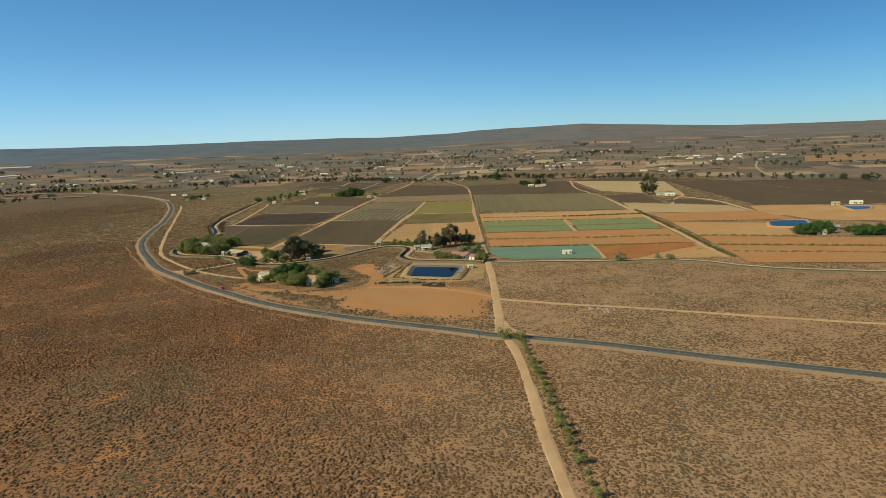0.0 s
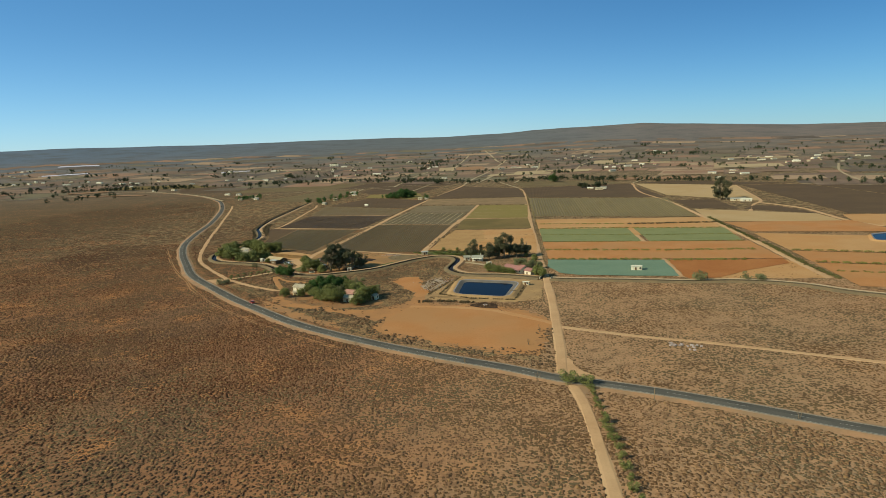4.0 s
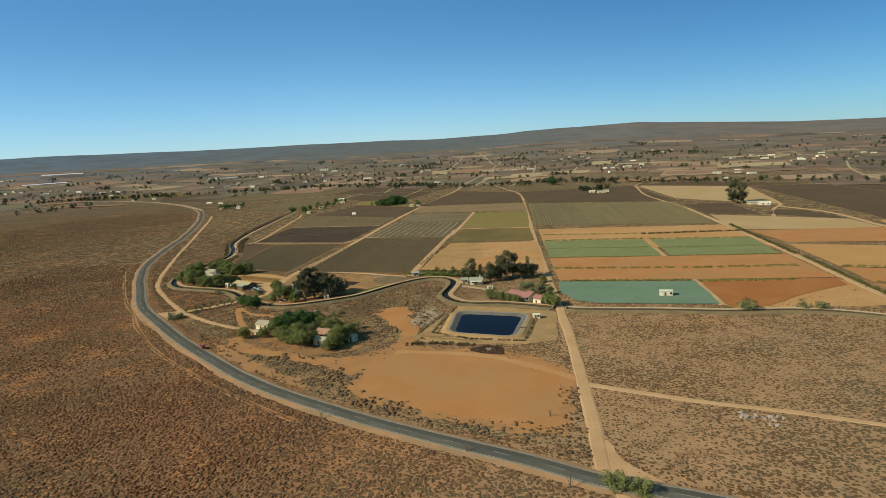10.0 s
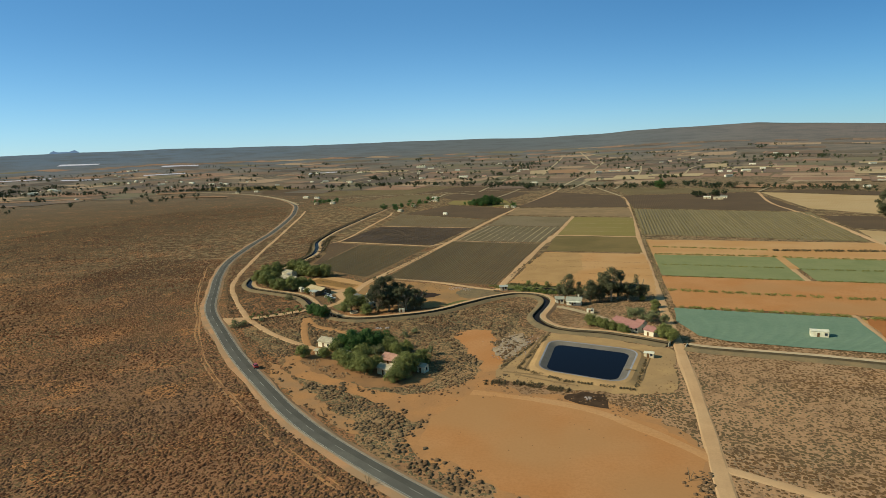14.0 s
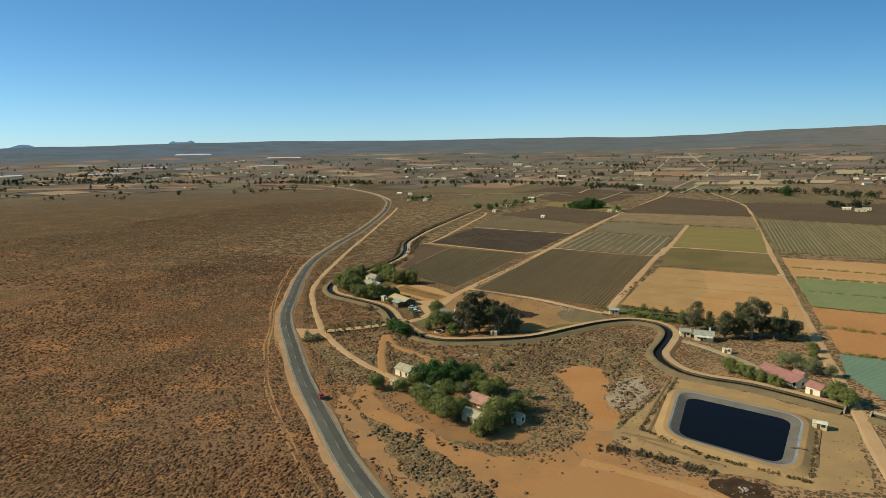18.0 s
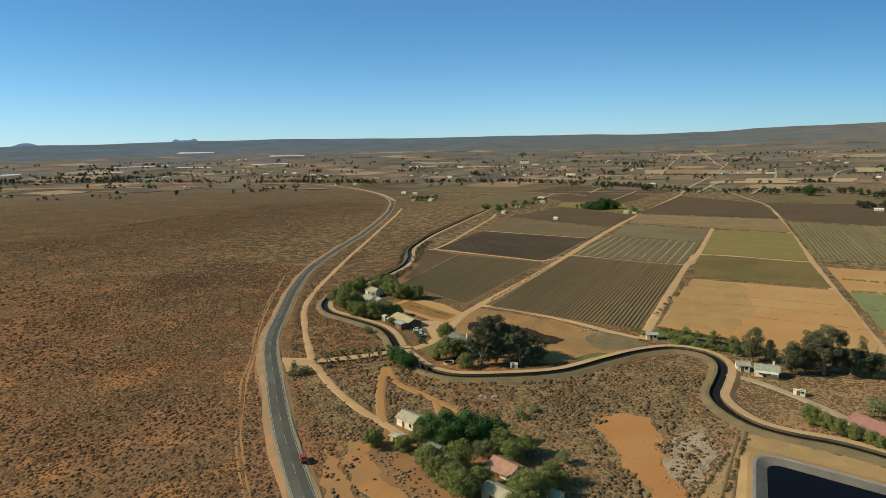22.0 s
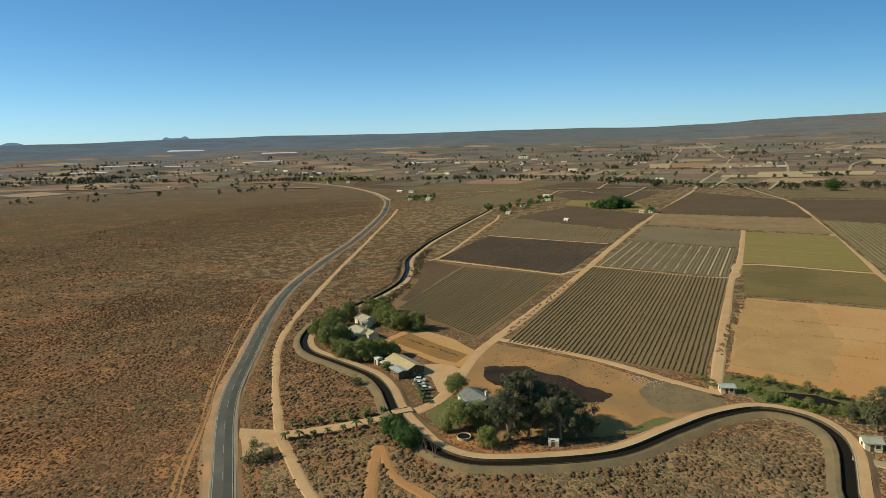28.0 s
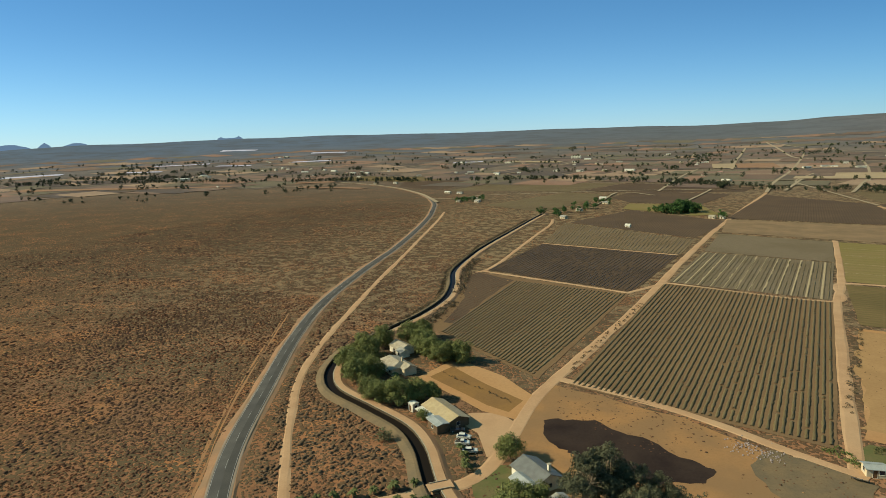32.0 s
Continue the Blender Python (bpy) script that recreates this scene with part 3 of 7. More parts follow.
patch("burnt_patch", [(7, 351), (13, 354), (20, 353), (21, 347), (20, 341), (16, 343), (12, 344), (7, 347)], M["burnt"], 0.06, "dark burnt patch with ash", "bare ground", 0.9, 15, 2)
patch("east_verge_field", [(140, 445), (212, 430), (206, 376), (160, 384), (134, 386)], M["tan"], 0.02, "bare sandy corner below the red field", "bare ground", 1.2, 16)


# ---- fields ----
def quad(name, bl, tl, tr, br, material, label, z=0.03, wobble=0.35, seed=2):
    return patch(name, [bl, tl, tr, br], material, z, label, "field", wobble, seed)


M["vine_soil"] = two_tone("vineyard_soil", (0.185, 0.120, 0.074), (0.21, 0.138, 0.082), 0.04, 0.95, fine=1.0)
M["vine_dark"] = field_rows("dark_vineyard", (0.108, 0.077, 0.060), (0.128, 0.090, 0.066), (0.078, 0.058, 0.045), 2.4, radians(8), 0.5)
M["vine_olive"] = field_rows("olive_vineyard", (0.175, 0.138, 0.090), (0.155, 0.115, 0.076), (0.11, 0.092, 0.056), 2.4, radians(98), 0.6)
M["vine_sand"] = two_tone("sandy_vineyard_soil", (0.215, 0.175, 0.105), (0.185, 0.150, 0.090), 0.03, 0.95, fine=0.8)
M["vine_grey"] = field_rows("grey_vineyard", (0.20, 0.16, 0.12), (0.17, 0.135, 0.095), (0.12, 0.10, 0.07), 2.4, radians(98), 0.6)
M["ploughed"] = field_rows("ploughed_dark_vineyard", (0.092, 0.066, 0.052), (0.110, 0.078, 0.058), (0.07, 0.052, 0.042), 2.6, radians(8), 0.4)
M["dry_vines"] = field_rows("dry_brown_vineyard", (0.195, 0.145, 0.098), (0.175, 0.125, 0.082), (0.13, 0.10, 0.065), 3.0, radians(8), 0.4)
M["pasture"] = field_rows("green_pasture", (0.215, 0.175, 0.075), (0.235, 0.18, 0.09), (0.16, 0.145, 0.055), 9.0, radians(98), 0.35)
M["fallow"] = field_rows("fallow_field", (0.185, 0.135, 0.072), (0.135, 0.105, 0.056), (0.13, 0.12, 0.05), 4.0, radians(98), 0.4)
M["stubble"] = field_rows("stubble_field", (0.43, 0.31, 0.20), (0.40, 0.275, 0.165), (0.35, 0.27, 0.16), 3.0, radians(14), 0.35)
M["netting"] = field_rows("green_shade_netting", (0.152, 0.226, 0.190), (0.132, 0.206, 0.172), (0.172, 0.245, 0.21), 1.6, radians(103), 0.5, (0.05, 0.4))
M["crop_green"] = field_rows("green_crop", (0.195, 0.215, 0.122), (0.168, 0.195, 0.108), (0.24, 0.235, 0.12), 3.0, radians(104), 0.4, (0.06, 0.4))
quad("field_vines_a", (-105, 542), (-82, 712), (0, 689), (-28, 519), M["vine_soil"], "sandy vineyard block with rows of dormant vines")
quad("field_vines_b", (-116, 544), (-98, 681), (-200, 718), (-178, 590), M["vine_soil"], "vineyard block with dark dormant vines")
patch("field_corner", [(-170, 699), (-200, 718), (-197, 690), (-184, 650), (-176, 602), (-171, 600)], M["vine_dark"], 0.03, "dark weedy corner beside a vineyard", "field", 0.8, 23)
quad("field_dark", (-97, 687), (-76, 808), (-185, 841), (-196, 726), M["ploughed"], "dark brown ploughed vineyard block")
quad("field_olive", (-75, 812), (-66, 886), (-195, 985), (-186, 848), M["dry_vines"], "dull olive vineyard block")
quad("field_far_west", (-66, 895), (-35, 1015), (-140, 1110), (-190, 985), M["vine_dark"], "brownish vineyard block beside a far farmstead")
quad("field_lined", (-79, 717), (-60, 826), (19, 799), (0, 693), M["vine_grey"], "grey-green young vineyard with pale lines")
quad("field_grey", (-59, 830), (-46, 925), (34, 892), (20, 803), M["vine_grey"], "grey fallow vineyard block")
quad("field_green", (15, 741), (38, 891), (103, 873), (84, 722), M["pasture"], "yellow-green pasture in long strips")
quad("field_fallow", (3, 648), (13, 733), (83, 716), (76, 632), M["fallow"], "mottled brown fallow field")
patch("field_tan", [(-20, 528), (1, 642), (76, 626), (70, 560), (62, 494), (46, 492), (30, 497), (20, 507), (4, 518)], M["tan"], 0.03, "bare tan field scraped smooth", "field", 0.5, 2, 4)
patch("field_tan_weedy", [(-19, 534), (0, 639), (30, 632), (26, 570), (12, 524)], M["weedy_tan"], 0.03, "brown weedy part of a tan field", "field", 2.0, 24, 4)
quad("field_vines_k", (91, 733), (118, 974), (294, 884), (250, 667), M["vine_sand"], "broad olive-brown vineyard block in straight rows")
quad("field_m", (119, 984), (134, 1200), (332, 1195), (297, 892), M["vine_dark"], "dark vineyard block round a white farmstead")
quad("field_l", (-36, 1040), (26, 1330), (128, 1200), (116, 1000), M["vine_dark"], "dark bare vineyard block")
quad("field_strip_l", (-44, 935), (-36, 1030), (114, 992), (104, 880), M["strip_tan"], "pale fallow strip between vineyards")
quad("field_n", (309, 925), (342, 1190), (464, 1054), (378, 793), M["stubble"], "pale stubble field")
quad("field_o", (540, 785), (560, 1010), (760, 860), (605, 645), M["vine_dark"], "dark olive vineyard beyond the big tree")
quad("field_p", (274, 748), (289, 846), (338, 835), (316, 718), M["vine_dark"], "dark brown tilled block")
quad("field_p_b", (320, 715), (343, 745), (365, 730), (362, 650), M["vine_dark"], "dark brown tilled block")
quad("field_s_a", (246, 628), (273, 735), (360, 650), (349, 588), M["stubble"], "pale yellow stubble field")
quad("field_s_b", (250, 552), (254, 618), (357, 593), (352, 520), M["orange"], "orange tilled field in long strips")
quad("field_s_c", (231, 462), (246, 545), (322, 505), (295, 434), M["tan"], "bare tan field")
quad("field_s_d", (222, 420), (230, 460), (342, 408), (317, 380), M["orange"], "orange tilled strip")
quad("field_s_e", (208, 355), (221, 417), (316, 378), (277, 331), M["orange"], "orange tilled corner field")
patch("field_s_f", [(357, 590), (375, 634), (400, 630), (487, 580), (600, 500), (420, 470), (360, 510)], M["tan"], 0.03, "bare tan field beside a farm dam", "field", 0.5, 31)
patch("field_s_g", [(386, 640), (472, 1050), (555, 1010), (535, 780), (600, 640), (520, 590)], M["vine_dark"], 0.03, "dark olive vineyard beyond the big tree", "field", 0.5, 32)
quad("field_strip_a", (77, 577), (89, 700), (252, 660), (232, 545), M["tan"], "bare tan ground between crop strips", z=0.02)
quad("field_green_a", (74, 546), (82, 623), (160, 604), (149, 526), M["crop_green"], "bluish-green vegetable crop strip", z=0.05)
quad("field_green_b", (155, 525), (165, 602), (239, 582), (222, 512), M["crop_green"], "bluish-green vegetable crop strip", z=0.05)
quad("field_orange_a", (66, 467), (73, 544), (225, 508), (212, 436), M["orange"], "orange tilled soil with sparse crop rows")
patch("field_netting", [(61, 441), (65, 465), (139, 447), (131, 396), (100, 404), (75, 411), (65, 418)], M["netting"], 0.06, "flat field covered in blue-green shade netting", "field", 0.4, 21)
patch("field_red", [(142, 446), (211, 434), (207, 420), (175, 405), (150, 388), (134, 388), (133, 396)], M["red"], 0.05, "deep red tilled field", "field", 0.8, 22)
OLIVE_LAND = "dull olive vineyard block on the wide valley floor"
for i, (poly, mat) in enumerate((([(-345, 1160), (-270, 1370), (-205, 1340), (-215, 1210), (-245, 1085)], "vine_olive"), ([(-185, 1290), (-160, 1400), (-20, 1340), (-60, 1190), (-150, 1210)], "vine_dark"),
                                 ([(-150, 1125), (-150, 1195), (-62, 1180), (-40, 1075), (-68, 1060), (-110, 1100)], "pasture"), ([(-500, 1400), (-460, 1560), (-200, 1560), (-260, 1385)], "vine_olive"),
                                 ([(-250, 1390), (-190, 1560), (20, 1460), (0, 1380)], "vine_dark"), ([(140, 1215), (140, 1400), (300, 1310), (335, 1205)], "vine_olive"), ([(345, 1205), (430, 1215), (560, 1040), (470, 1060)], "vine_dark"),
                                 ([(-640, 1480), (-700, 1640), (-520, 1650), (-520, 1420)], "vine_dark"), ([(-920, 1640), (-900, 1760), (-560, 1740), (-620, 1600)], "fallow"), ([(565, 1030), (690, 1000), (900, 850), (765, 860)], "vine_olive"))):
    patch("field_valley", poly, M[mat], 0.03, OLIVE_LAND, "field", 1.0, 100 + i, 25)


# ---- canal ----
CANAL_A = [(-236, 1061), (-235, 1004), (-232, 920), (-228, 813), (-222, 754), (-215, 713), (-202, 678), (-193, 644), (-192, 610), (-196, 580), (-199, 552),
           (-196, 536), (-190, 522), (-180, 511), (-162, 502), (-145, 493), (-135, 483), (-129, 474), (-123, 465), (-114, 455), (-104, 446), (-92, 442),
           (-76, 446), (-55, 456), (-39, 474), (-27, 487), (-14, 495), (-3, 492), (2, 483), (2, 472), (-1, 458), (-3, 448), (-1, 438), (5, 428), (14, 423),
           (27, 420), (40, 413), (51, 406)]
CANAL_B = [(57, 403), (66, 399), (98, 391), (128, 382), (159, 377), (183, 363), (199, 342), (230, 320), (300, 290), (420, 250)]


M["pale_road"] = two_tone("pale_canal_road", (0.52, 0.40, 0.30), (0.44, 0.33, 0.24), 0.15, 0.95, fine=1.8)


def canal(pts, name, label, w=1.55, road_w=4.4, surface="dirt"):
    line = spline(pts, 3.0)
    root = tagged(new(name), label, "canal", kind="structure")
    strip("outer_bank", line, [(-w - 3.4, -0.02), (-w - 1.2, 0.72), (-w - 0.3, 0.8)], M["weedy"], root, 0.3, 5)
    strip("concrete_lip", line, [(-w - 0.3, 0.72), (-w - 0.3, 0.86), (-w - 0.1, 0.86), (-w, 0.1)], M["wet_concrete"], root)
    strip("water", line, [(-w - 0.02, 0.12), (w + 0.02, 0.12)], M["canal_water"], root, label="dark still canal water")
    strip("concrete_wall", line, [(w, 0.1), (w + 0.12, 0.86)], M["wet_concrete"], root)
    strip("concrete_lip", line, [(w + 0.12, 0.865), (w + 0.4, 0.87), (w + 0.4, 0.75)], M["concrete"], root)
    strip("canal_road", line, [(w + 0.4, 0.8), (w + 1.2, 0.82), (w + road_w - 1.5, 0.78)], M[surface], root, 0.12, 6, "pale sandy maintenance road")
    strip("road_bank", line, [(w + road_w - 1.6, 0.79), (w + road_w - 1.0, 0.6), (w + road_w + 0.4, -0.02)], M["verge"], root, 0.3, 7)
    return root


canal(CANAL_A, "canal", "narrow concrete irrigation canal winding past the farmyards")
canal(CANAL_B, "canal", "narrow concrete irrigation canal below the crop fields", 1.1, 4.4, "pale_road")


def box_bm(bm, x0, y0, z0, x1, y1, z1, m=None):
    """Adds a box to a bmesh."""
    vs = [bm.verts.new(((m @ Vector(p)) if m else Vector(p))) for p in ((x0, y0, z0), (x1, y0, z0), (x1, y1, z0), (x0, y1, z0), (x0, y0, z1), (x1, y0, z1), (x1, y1, z1), (x0, y1, z1))]
    for f in ((3, 2, 1, 0), (4, 5, 6, 7), (0, 1, 5, 4), (1, 2, 6, 5), (2, 3, 7, 6), (3, 0, 4, 7)):
        bm.faces.new([vs[i] for i in f])


def box(name, dims, at, material, parent, label="", bevel=0.0, rot=0.0):
    """One box part: dims and the centre of its base, in its parent's own axes."""
    bm = bmesh.new()
    w, d, h = dims
    box_bm(bm, -w / 2, -d / 2, 0, w / 2, d / 2, h, Matrix.Translation(at) @ Matrix.Rotation(rot, 4, "Z"))
    if bevel:
        bmesh.ops.bevel(bm, geom=bm.edges[:], offset=bevel, segments=1, affect="EDGES")
    return part(name, bm, material, parent, label)


bridge = tagged(new("canal_bridge"), "small concrete slab bridge over the canal", "bridge", kind="structure")
bridge.matrix_world = pose(-121.5, 466.5, 0, 0, 0, 40)
box("deck", (6.4, 3.6, 0.22), (0, 0, 0.72), M["dirt"], bridge)
box("kerb", (4.6, 0.2, 0.22), (0, 1.7, 0.94), M["concrete"], bridge)
box("kerb", (4.6, 0.2, 0.22), (0, -1.7, 0.94), M["concrete"], bridge)
culvert = tagged(new("road_culvert"), "concrete culvert under the farm road", "culvert", kind="structure")
culvert.matrix_world = pose(54, 404.5, 0, 0, 0, -22)
box("headwall", (0.35, 4.4, 1.15), (-3.3, 0, 0), M["concrete"], culvert)
box("headwall", (0.35, 4.4, 1.15), (3.3, 0, 0), M["concrete"], culvert)

# ---- farm dam ----
M["liner"] = two_tone("dark_dam_liner", (0.125, 0.115, 0.120), (0.165, 0.150, 0.150), 0.15, 0.7, fine=2)
M["liner_rim"] = two_tone("pale_liner_rim", (0.27, 0.28, 0.36), (0.20, 0.20, 0.26), 0.2, 0.6, fine=2)


def rounded(poly, grow, radius, z, n=7):
    """A rounded outline round a convex polygon (listed clockwise), grown outwards."""
    pts = [Vector((*p, 0)) for p in poly]
    c = sum(pts, Vector()) / len(pts)
    big = []
    for i, p in enumerate(pts):
        a, b = pts[i - 1], pts[(i + 1) % len(pts)]
        u, v = (p - a).normalized(), (p - b).normalized()
        big.append(p + (u + v) * grow)
    out = []
    for i, p in enumerate(big):
        a, b = big[i - 1], big[(i + 1) % len(big)]
        p0, p1 = p + (a - p).normalized() * radius, p + (b - p).normalized() * radius
        for s in range(n + 1):
            t = s / n
            q = p0 * (1 - t) ** 2 + p * 2 * t * (1 - t) + p1 * t * t
            out.append((q.x, q.y, z))
    return out


def loops(name, a, b, material, parent, label=""):
    n = len(a)
    faces = [(i, (i + 1) % n, n + (i + 1) % n, n + i) for i in range(n)]
    return mesh_ob(name, a + b, faces, material, parent, label)


dam_poly = [(5.5, 405), (34, 394), (25.5, 364.5), (1, 375)]
dam = tagged(new("farm_dam"), "rectangular lined farm dam full of dark blue water", "dam", kind="structure")
L0 = rounded(dam_poly, 0, 4.5, 0.15)
L1 = rounded(dam_poly, 2.6, 6.5, 1.0)
L2 = rounded(dam_poly, 3.3, 7.5, 1.08)
L3 = rounded(dam_poly, 4.7, 8.6, 0.98)
L4 = rounded(dam_poly, 7.0, 10.0, 0.05)
mesh_ob("water", L0, [tuple(reversed(range(len(L0))))], M["water"], dam, "dark still water")
loops("inner_slope", L1, L0, M["liner"], dam)
loops("rim", L2, L1, M["liner_rim"], dam, "pale plastic liner edge")
loops("crest", L3, L2, M["waste"], dam)
loops("outer_slope", L4, L3, M["waste"], dam)

M["furrow"] = two_tone("dark_furrow_soil", (0.20, 0.135, 0.085), (0.26, 0.175, 0.105), 0.3, 0.95, fine=2.0)
for pts in ([(2.7, 422.9), (-7, 375.6)], [(0.3, 419.2), (-9.4, 375.9)], [(-3.4, 408.4), (-15.9, 374.4)], [(-14.4, 372.1), (2.4, 368.1), (18.1, 361.5)], [(40.9, 390.6), (33.5, 365)], [(-10, 369.5), (11.7, 359.6)]):
    tagged(strip("furrow", spline(pts, 2.0), [(-0.55, 0.13), (-0.2, 0.27), (0.15, 0.24), (0.5, 0.13)], M["furrow"], rough=0.3, seed=17), "low dark earth furrow on the dam's sandy apron", "furrow", kind="structure")

# ---- plants ----
M["leaf_pepper"] = leaves("pepper_tree_leaves", (0.120, 0.145, 0.052), (0.225, 0.240, 0.085))
M["leaf_dark"] = leaves("dark_glossy_leaves", (0.042, 0.092, 0.028), (0.082, 0.150, 0.045))
M["leaf_gum"] = leaves("gum_tree_leaves", (0.070, 0.076, 0.046), (0.130, 0.132, 0.080))
M["leaf_grey"] = leaves("grey_green_leaves", (0.135, 0.155, 0.085), (0.205, 0.210, 0.115))
M["leaf_far"] = leaves("far_tree_leaves", (0.040, 0.055, 0.030), (0.070, 0.080, 0.045))
M["leaf_dry"] = leaves("dry_scrub_leaves", (0.075, 0.062, 0.040), (0.135, 0.105, 0.062))
M["leaf_vine"] = leaves("dormant_vines", (0.135, 0.108, 0.055), (0.185, 0.142, 0.072))
M["leaf_crop"] = leaves("crop_leaves", (0.15, 0.165, 0.05), (0.25, 0.225, 0.08))
M["bark"] = two_tone("grey_brown_bark", (0.16, 0.12, 0.09), (0.24, 0.19, 0.14), 1.0, 0.9, "object", fine=8)
M["bark_pale"] = two_tone("pale_gum_bark", (0.36, 0.30, 0.24), (0.22, 0.17, 0.13), 0.7, 0.85, "object", fine=6)


def leaf_cloud(clumps, rng, per, size, flat=0.8):
    """Small leaf blades round clump centres (x, y, z, radius)."""
    verts, faces = [], []
    for cx, cy, cz, cr in clumps:
        for _ in range(int(per * cr * cr * 2)):
            d = Vector((rng.gauss(0, 1), rng.gauss(0, 1), rng.gauss(0.15, 1))).normalized()
            p = Vector((cx, cy, cz)) + Vector((d.x, d.y, d.z * flat)) * cr * rng.uniform(0.7, 1.08)
            nrm = (d + Vector((rng.gauss(0, 0.45), rng.gauss(0, 0.45), rng.gauss(0.2, 0.45)))).normalized()
            u = nrm.orthogonal().normalized()
            u.rotate(Matrix.Rotation(rng.uniform(0, 6.28), 3, nrm))
            v = nrm.cross(u)
            s = size * rng.uniform(0.55, 1.3)
            b = len(verts)
            verts += [p - u * s * 0.6 - v * s * 0.42, p + u * s * 0.75 - nrm * s * 0.12, p - u * s * 0.2 + v * s * 0.6]
            faces.append((b, b + 1, b + 2))
    return verts, faces


def limb(verts, faces, a, b, ra, rb, n=6):
    d = (b - a).normalized()
    u = d.orthogonal().normalized()
    v = d.cross(u)
    k = len(verts)
    for p, r in ((a, ra), (b, rb)):
        for i in range(n):
            t = 2 * math.pi * i / n
            verts.append(p + (u * math.cos(t) + v * math.sin(t)) * r)
    for i in range(n):
        j = (i + 1) % n
        faces.append((k + i, k + j, k + n + j, k + n + i))


def make_tree(seed, h, spread, leaf, bark, bare=0.3, clump=1.3, count=26, per=26, size=0.42, top=1.0, name="tree", sub=0):
    """A tree: a tapered trunk with limbs to every clump, and a crown of leaf sprays with gaps."""
    rng = random.Random(seed)
    root = new(name)
    verts, faces, clumps = [], [], []
    lean = Vector((rng.uniform(-0.05, 0.05), rng.uniform(-0.05, 0.05), 1))
    fork = lean * h * max(0.15, bare)
    crown_mid = h * (bare + 1) / 2
    limb(verts, faces, Vector((0, 0, -0.2)), fork * 0.5, 0.035 * h, 0.028 * h, 8)
    limb(verts, faces, fork * 0.5, fork, 0.028 * h, 0.022 * h, 8)
    stems = []
    for i in range(4):
        a = i * 1.6 + rng.uniform(-0.5, 0.5)
        tip = fork + Vector((math.cos(a) * spread * 0.45, math.sin(a) * spread * 0.45, h * (1 - bare) * rng.uniform(0.35, 0.65)))
        limb(verts, faces, fork, tip, 0.018 * h, 0.010 * h, 6)
        stems.append((fork, tip))
    half = h * (1 - bare) / 2
    heads = []
    for i in range(count):
        while True:
            q = Vector((rng.uniform(-1, 1), rng.uniform(-1, 1), rng.uniform(-1, 1)))
            if 0.25 < q.length < 1.0:
                break
        if sub:
            if len(heads) < sub:
                heads.append(q)
            else:
                q = heads[i % sub] + Vector((rng.gauss(0, 0.2), rng.gauss(0, 0.2), rng.gauss(0, 0.11)))
        taper = 1 - 0.35 * max(0, q.z) * top
        c = Vector((q.x * spread * taper, q.y * spread * taper, crown_mid + q.z * half * 0.92)) + Vector((lean.x, lean.y, 0)) * h * 0.5
        r = clump * rng.uniform(0.65, 1.35)
        c.z = max(c.z, r * 0.7)
        clumps.append((c.x, c.y, c.z, r))
        s = min(stems, key=lambda e: (e[1] - c).length)
        limb(verts, faces, s[0].lerp(s[1], rng.uniform(0.5, 1)), c, 0.006 * h, 0.002 * h, 4)
    mesh_ob("trunk", verts, faces, M[bark], root)
    lv, lf = leaf_cloud(clumps, rng, per, size)
    mesh_ob("crown", lv, lf, M[leaf], root)
    return root


PROTO = {
    "pepper": [make_tree(s, 7.5, 3.9, "leaf_pepper", "bark", 0.05, 1.35, 48, 42, 0.28) for s in (1, 2, 3)],
    "dark": [make_tree(s, 9.5, 4.8, "leaf_dark", "bark", 0.05, 1.6, 52, 40, 0.31, 0.6) for s in (4, 5)],
    "gum": [make_tree(s, 16.5, 4.8, "leaf_gum", "bark_pale", 0.07, 1.2, 80, 42, 0.31, 0.5, sub=11) for s in (6, 7, 8)],
    "olive": [make_tree(s, 5.0, 2.4, "leaf_grey", "bark", 0.10, 0.95, 26, 48, 0.24) for s in (9, 10)],
    "tall": [make_tree(s, 11, 2.9, "leaf_gum", "bark", 0.06, 1.25, 40, 42, 0.29, 1.4) for s in (11, 12)],
    "bush": [make_tree(s, 2.6, 1.7, "leaf_pepper", "bark", 0.03, 0.75, 14, 90, 0.18, name="bush") for s in (13, 14)],
    "scrub": [make_tree(s, 1.8, 1.4, "leaf_grey", "bark", 0.03, 0.65, 11, 90, 0.17, name="bush") for s in (15, 16)],
}
rng = random.Random(77)
used = set()


def plant(kind, x, y, scale=1.0, label="", group="", z=0.0, category="tree"):
    """Sets one plant of a kind at a place; the first of each mould is moved there, the others are copies."""
    i = rng.randrange(len(PROTO[kind]))
    src = PROTO[kind][i]
    sx = scale * rng.uniform(0.93, 1.07)
    m = Matrix.LocRotScale((x, y, z + terr(x, y)), Euler((0, 0, rng.uniform(0, 6.28))), (sx, sx, scale))
    if (kind, i) in used:
        ob = copy_thing(src, m)
        ob.scale = (sx, sx, scale)
    else:
        used.add((kind, i))
        ob = src
        ob.matrix_basis = m
    return tagged(ob, label, category, group)


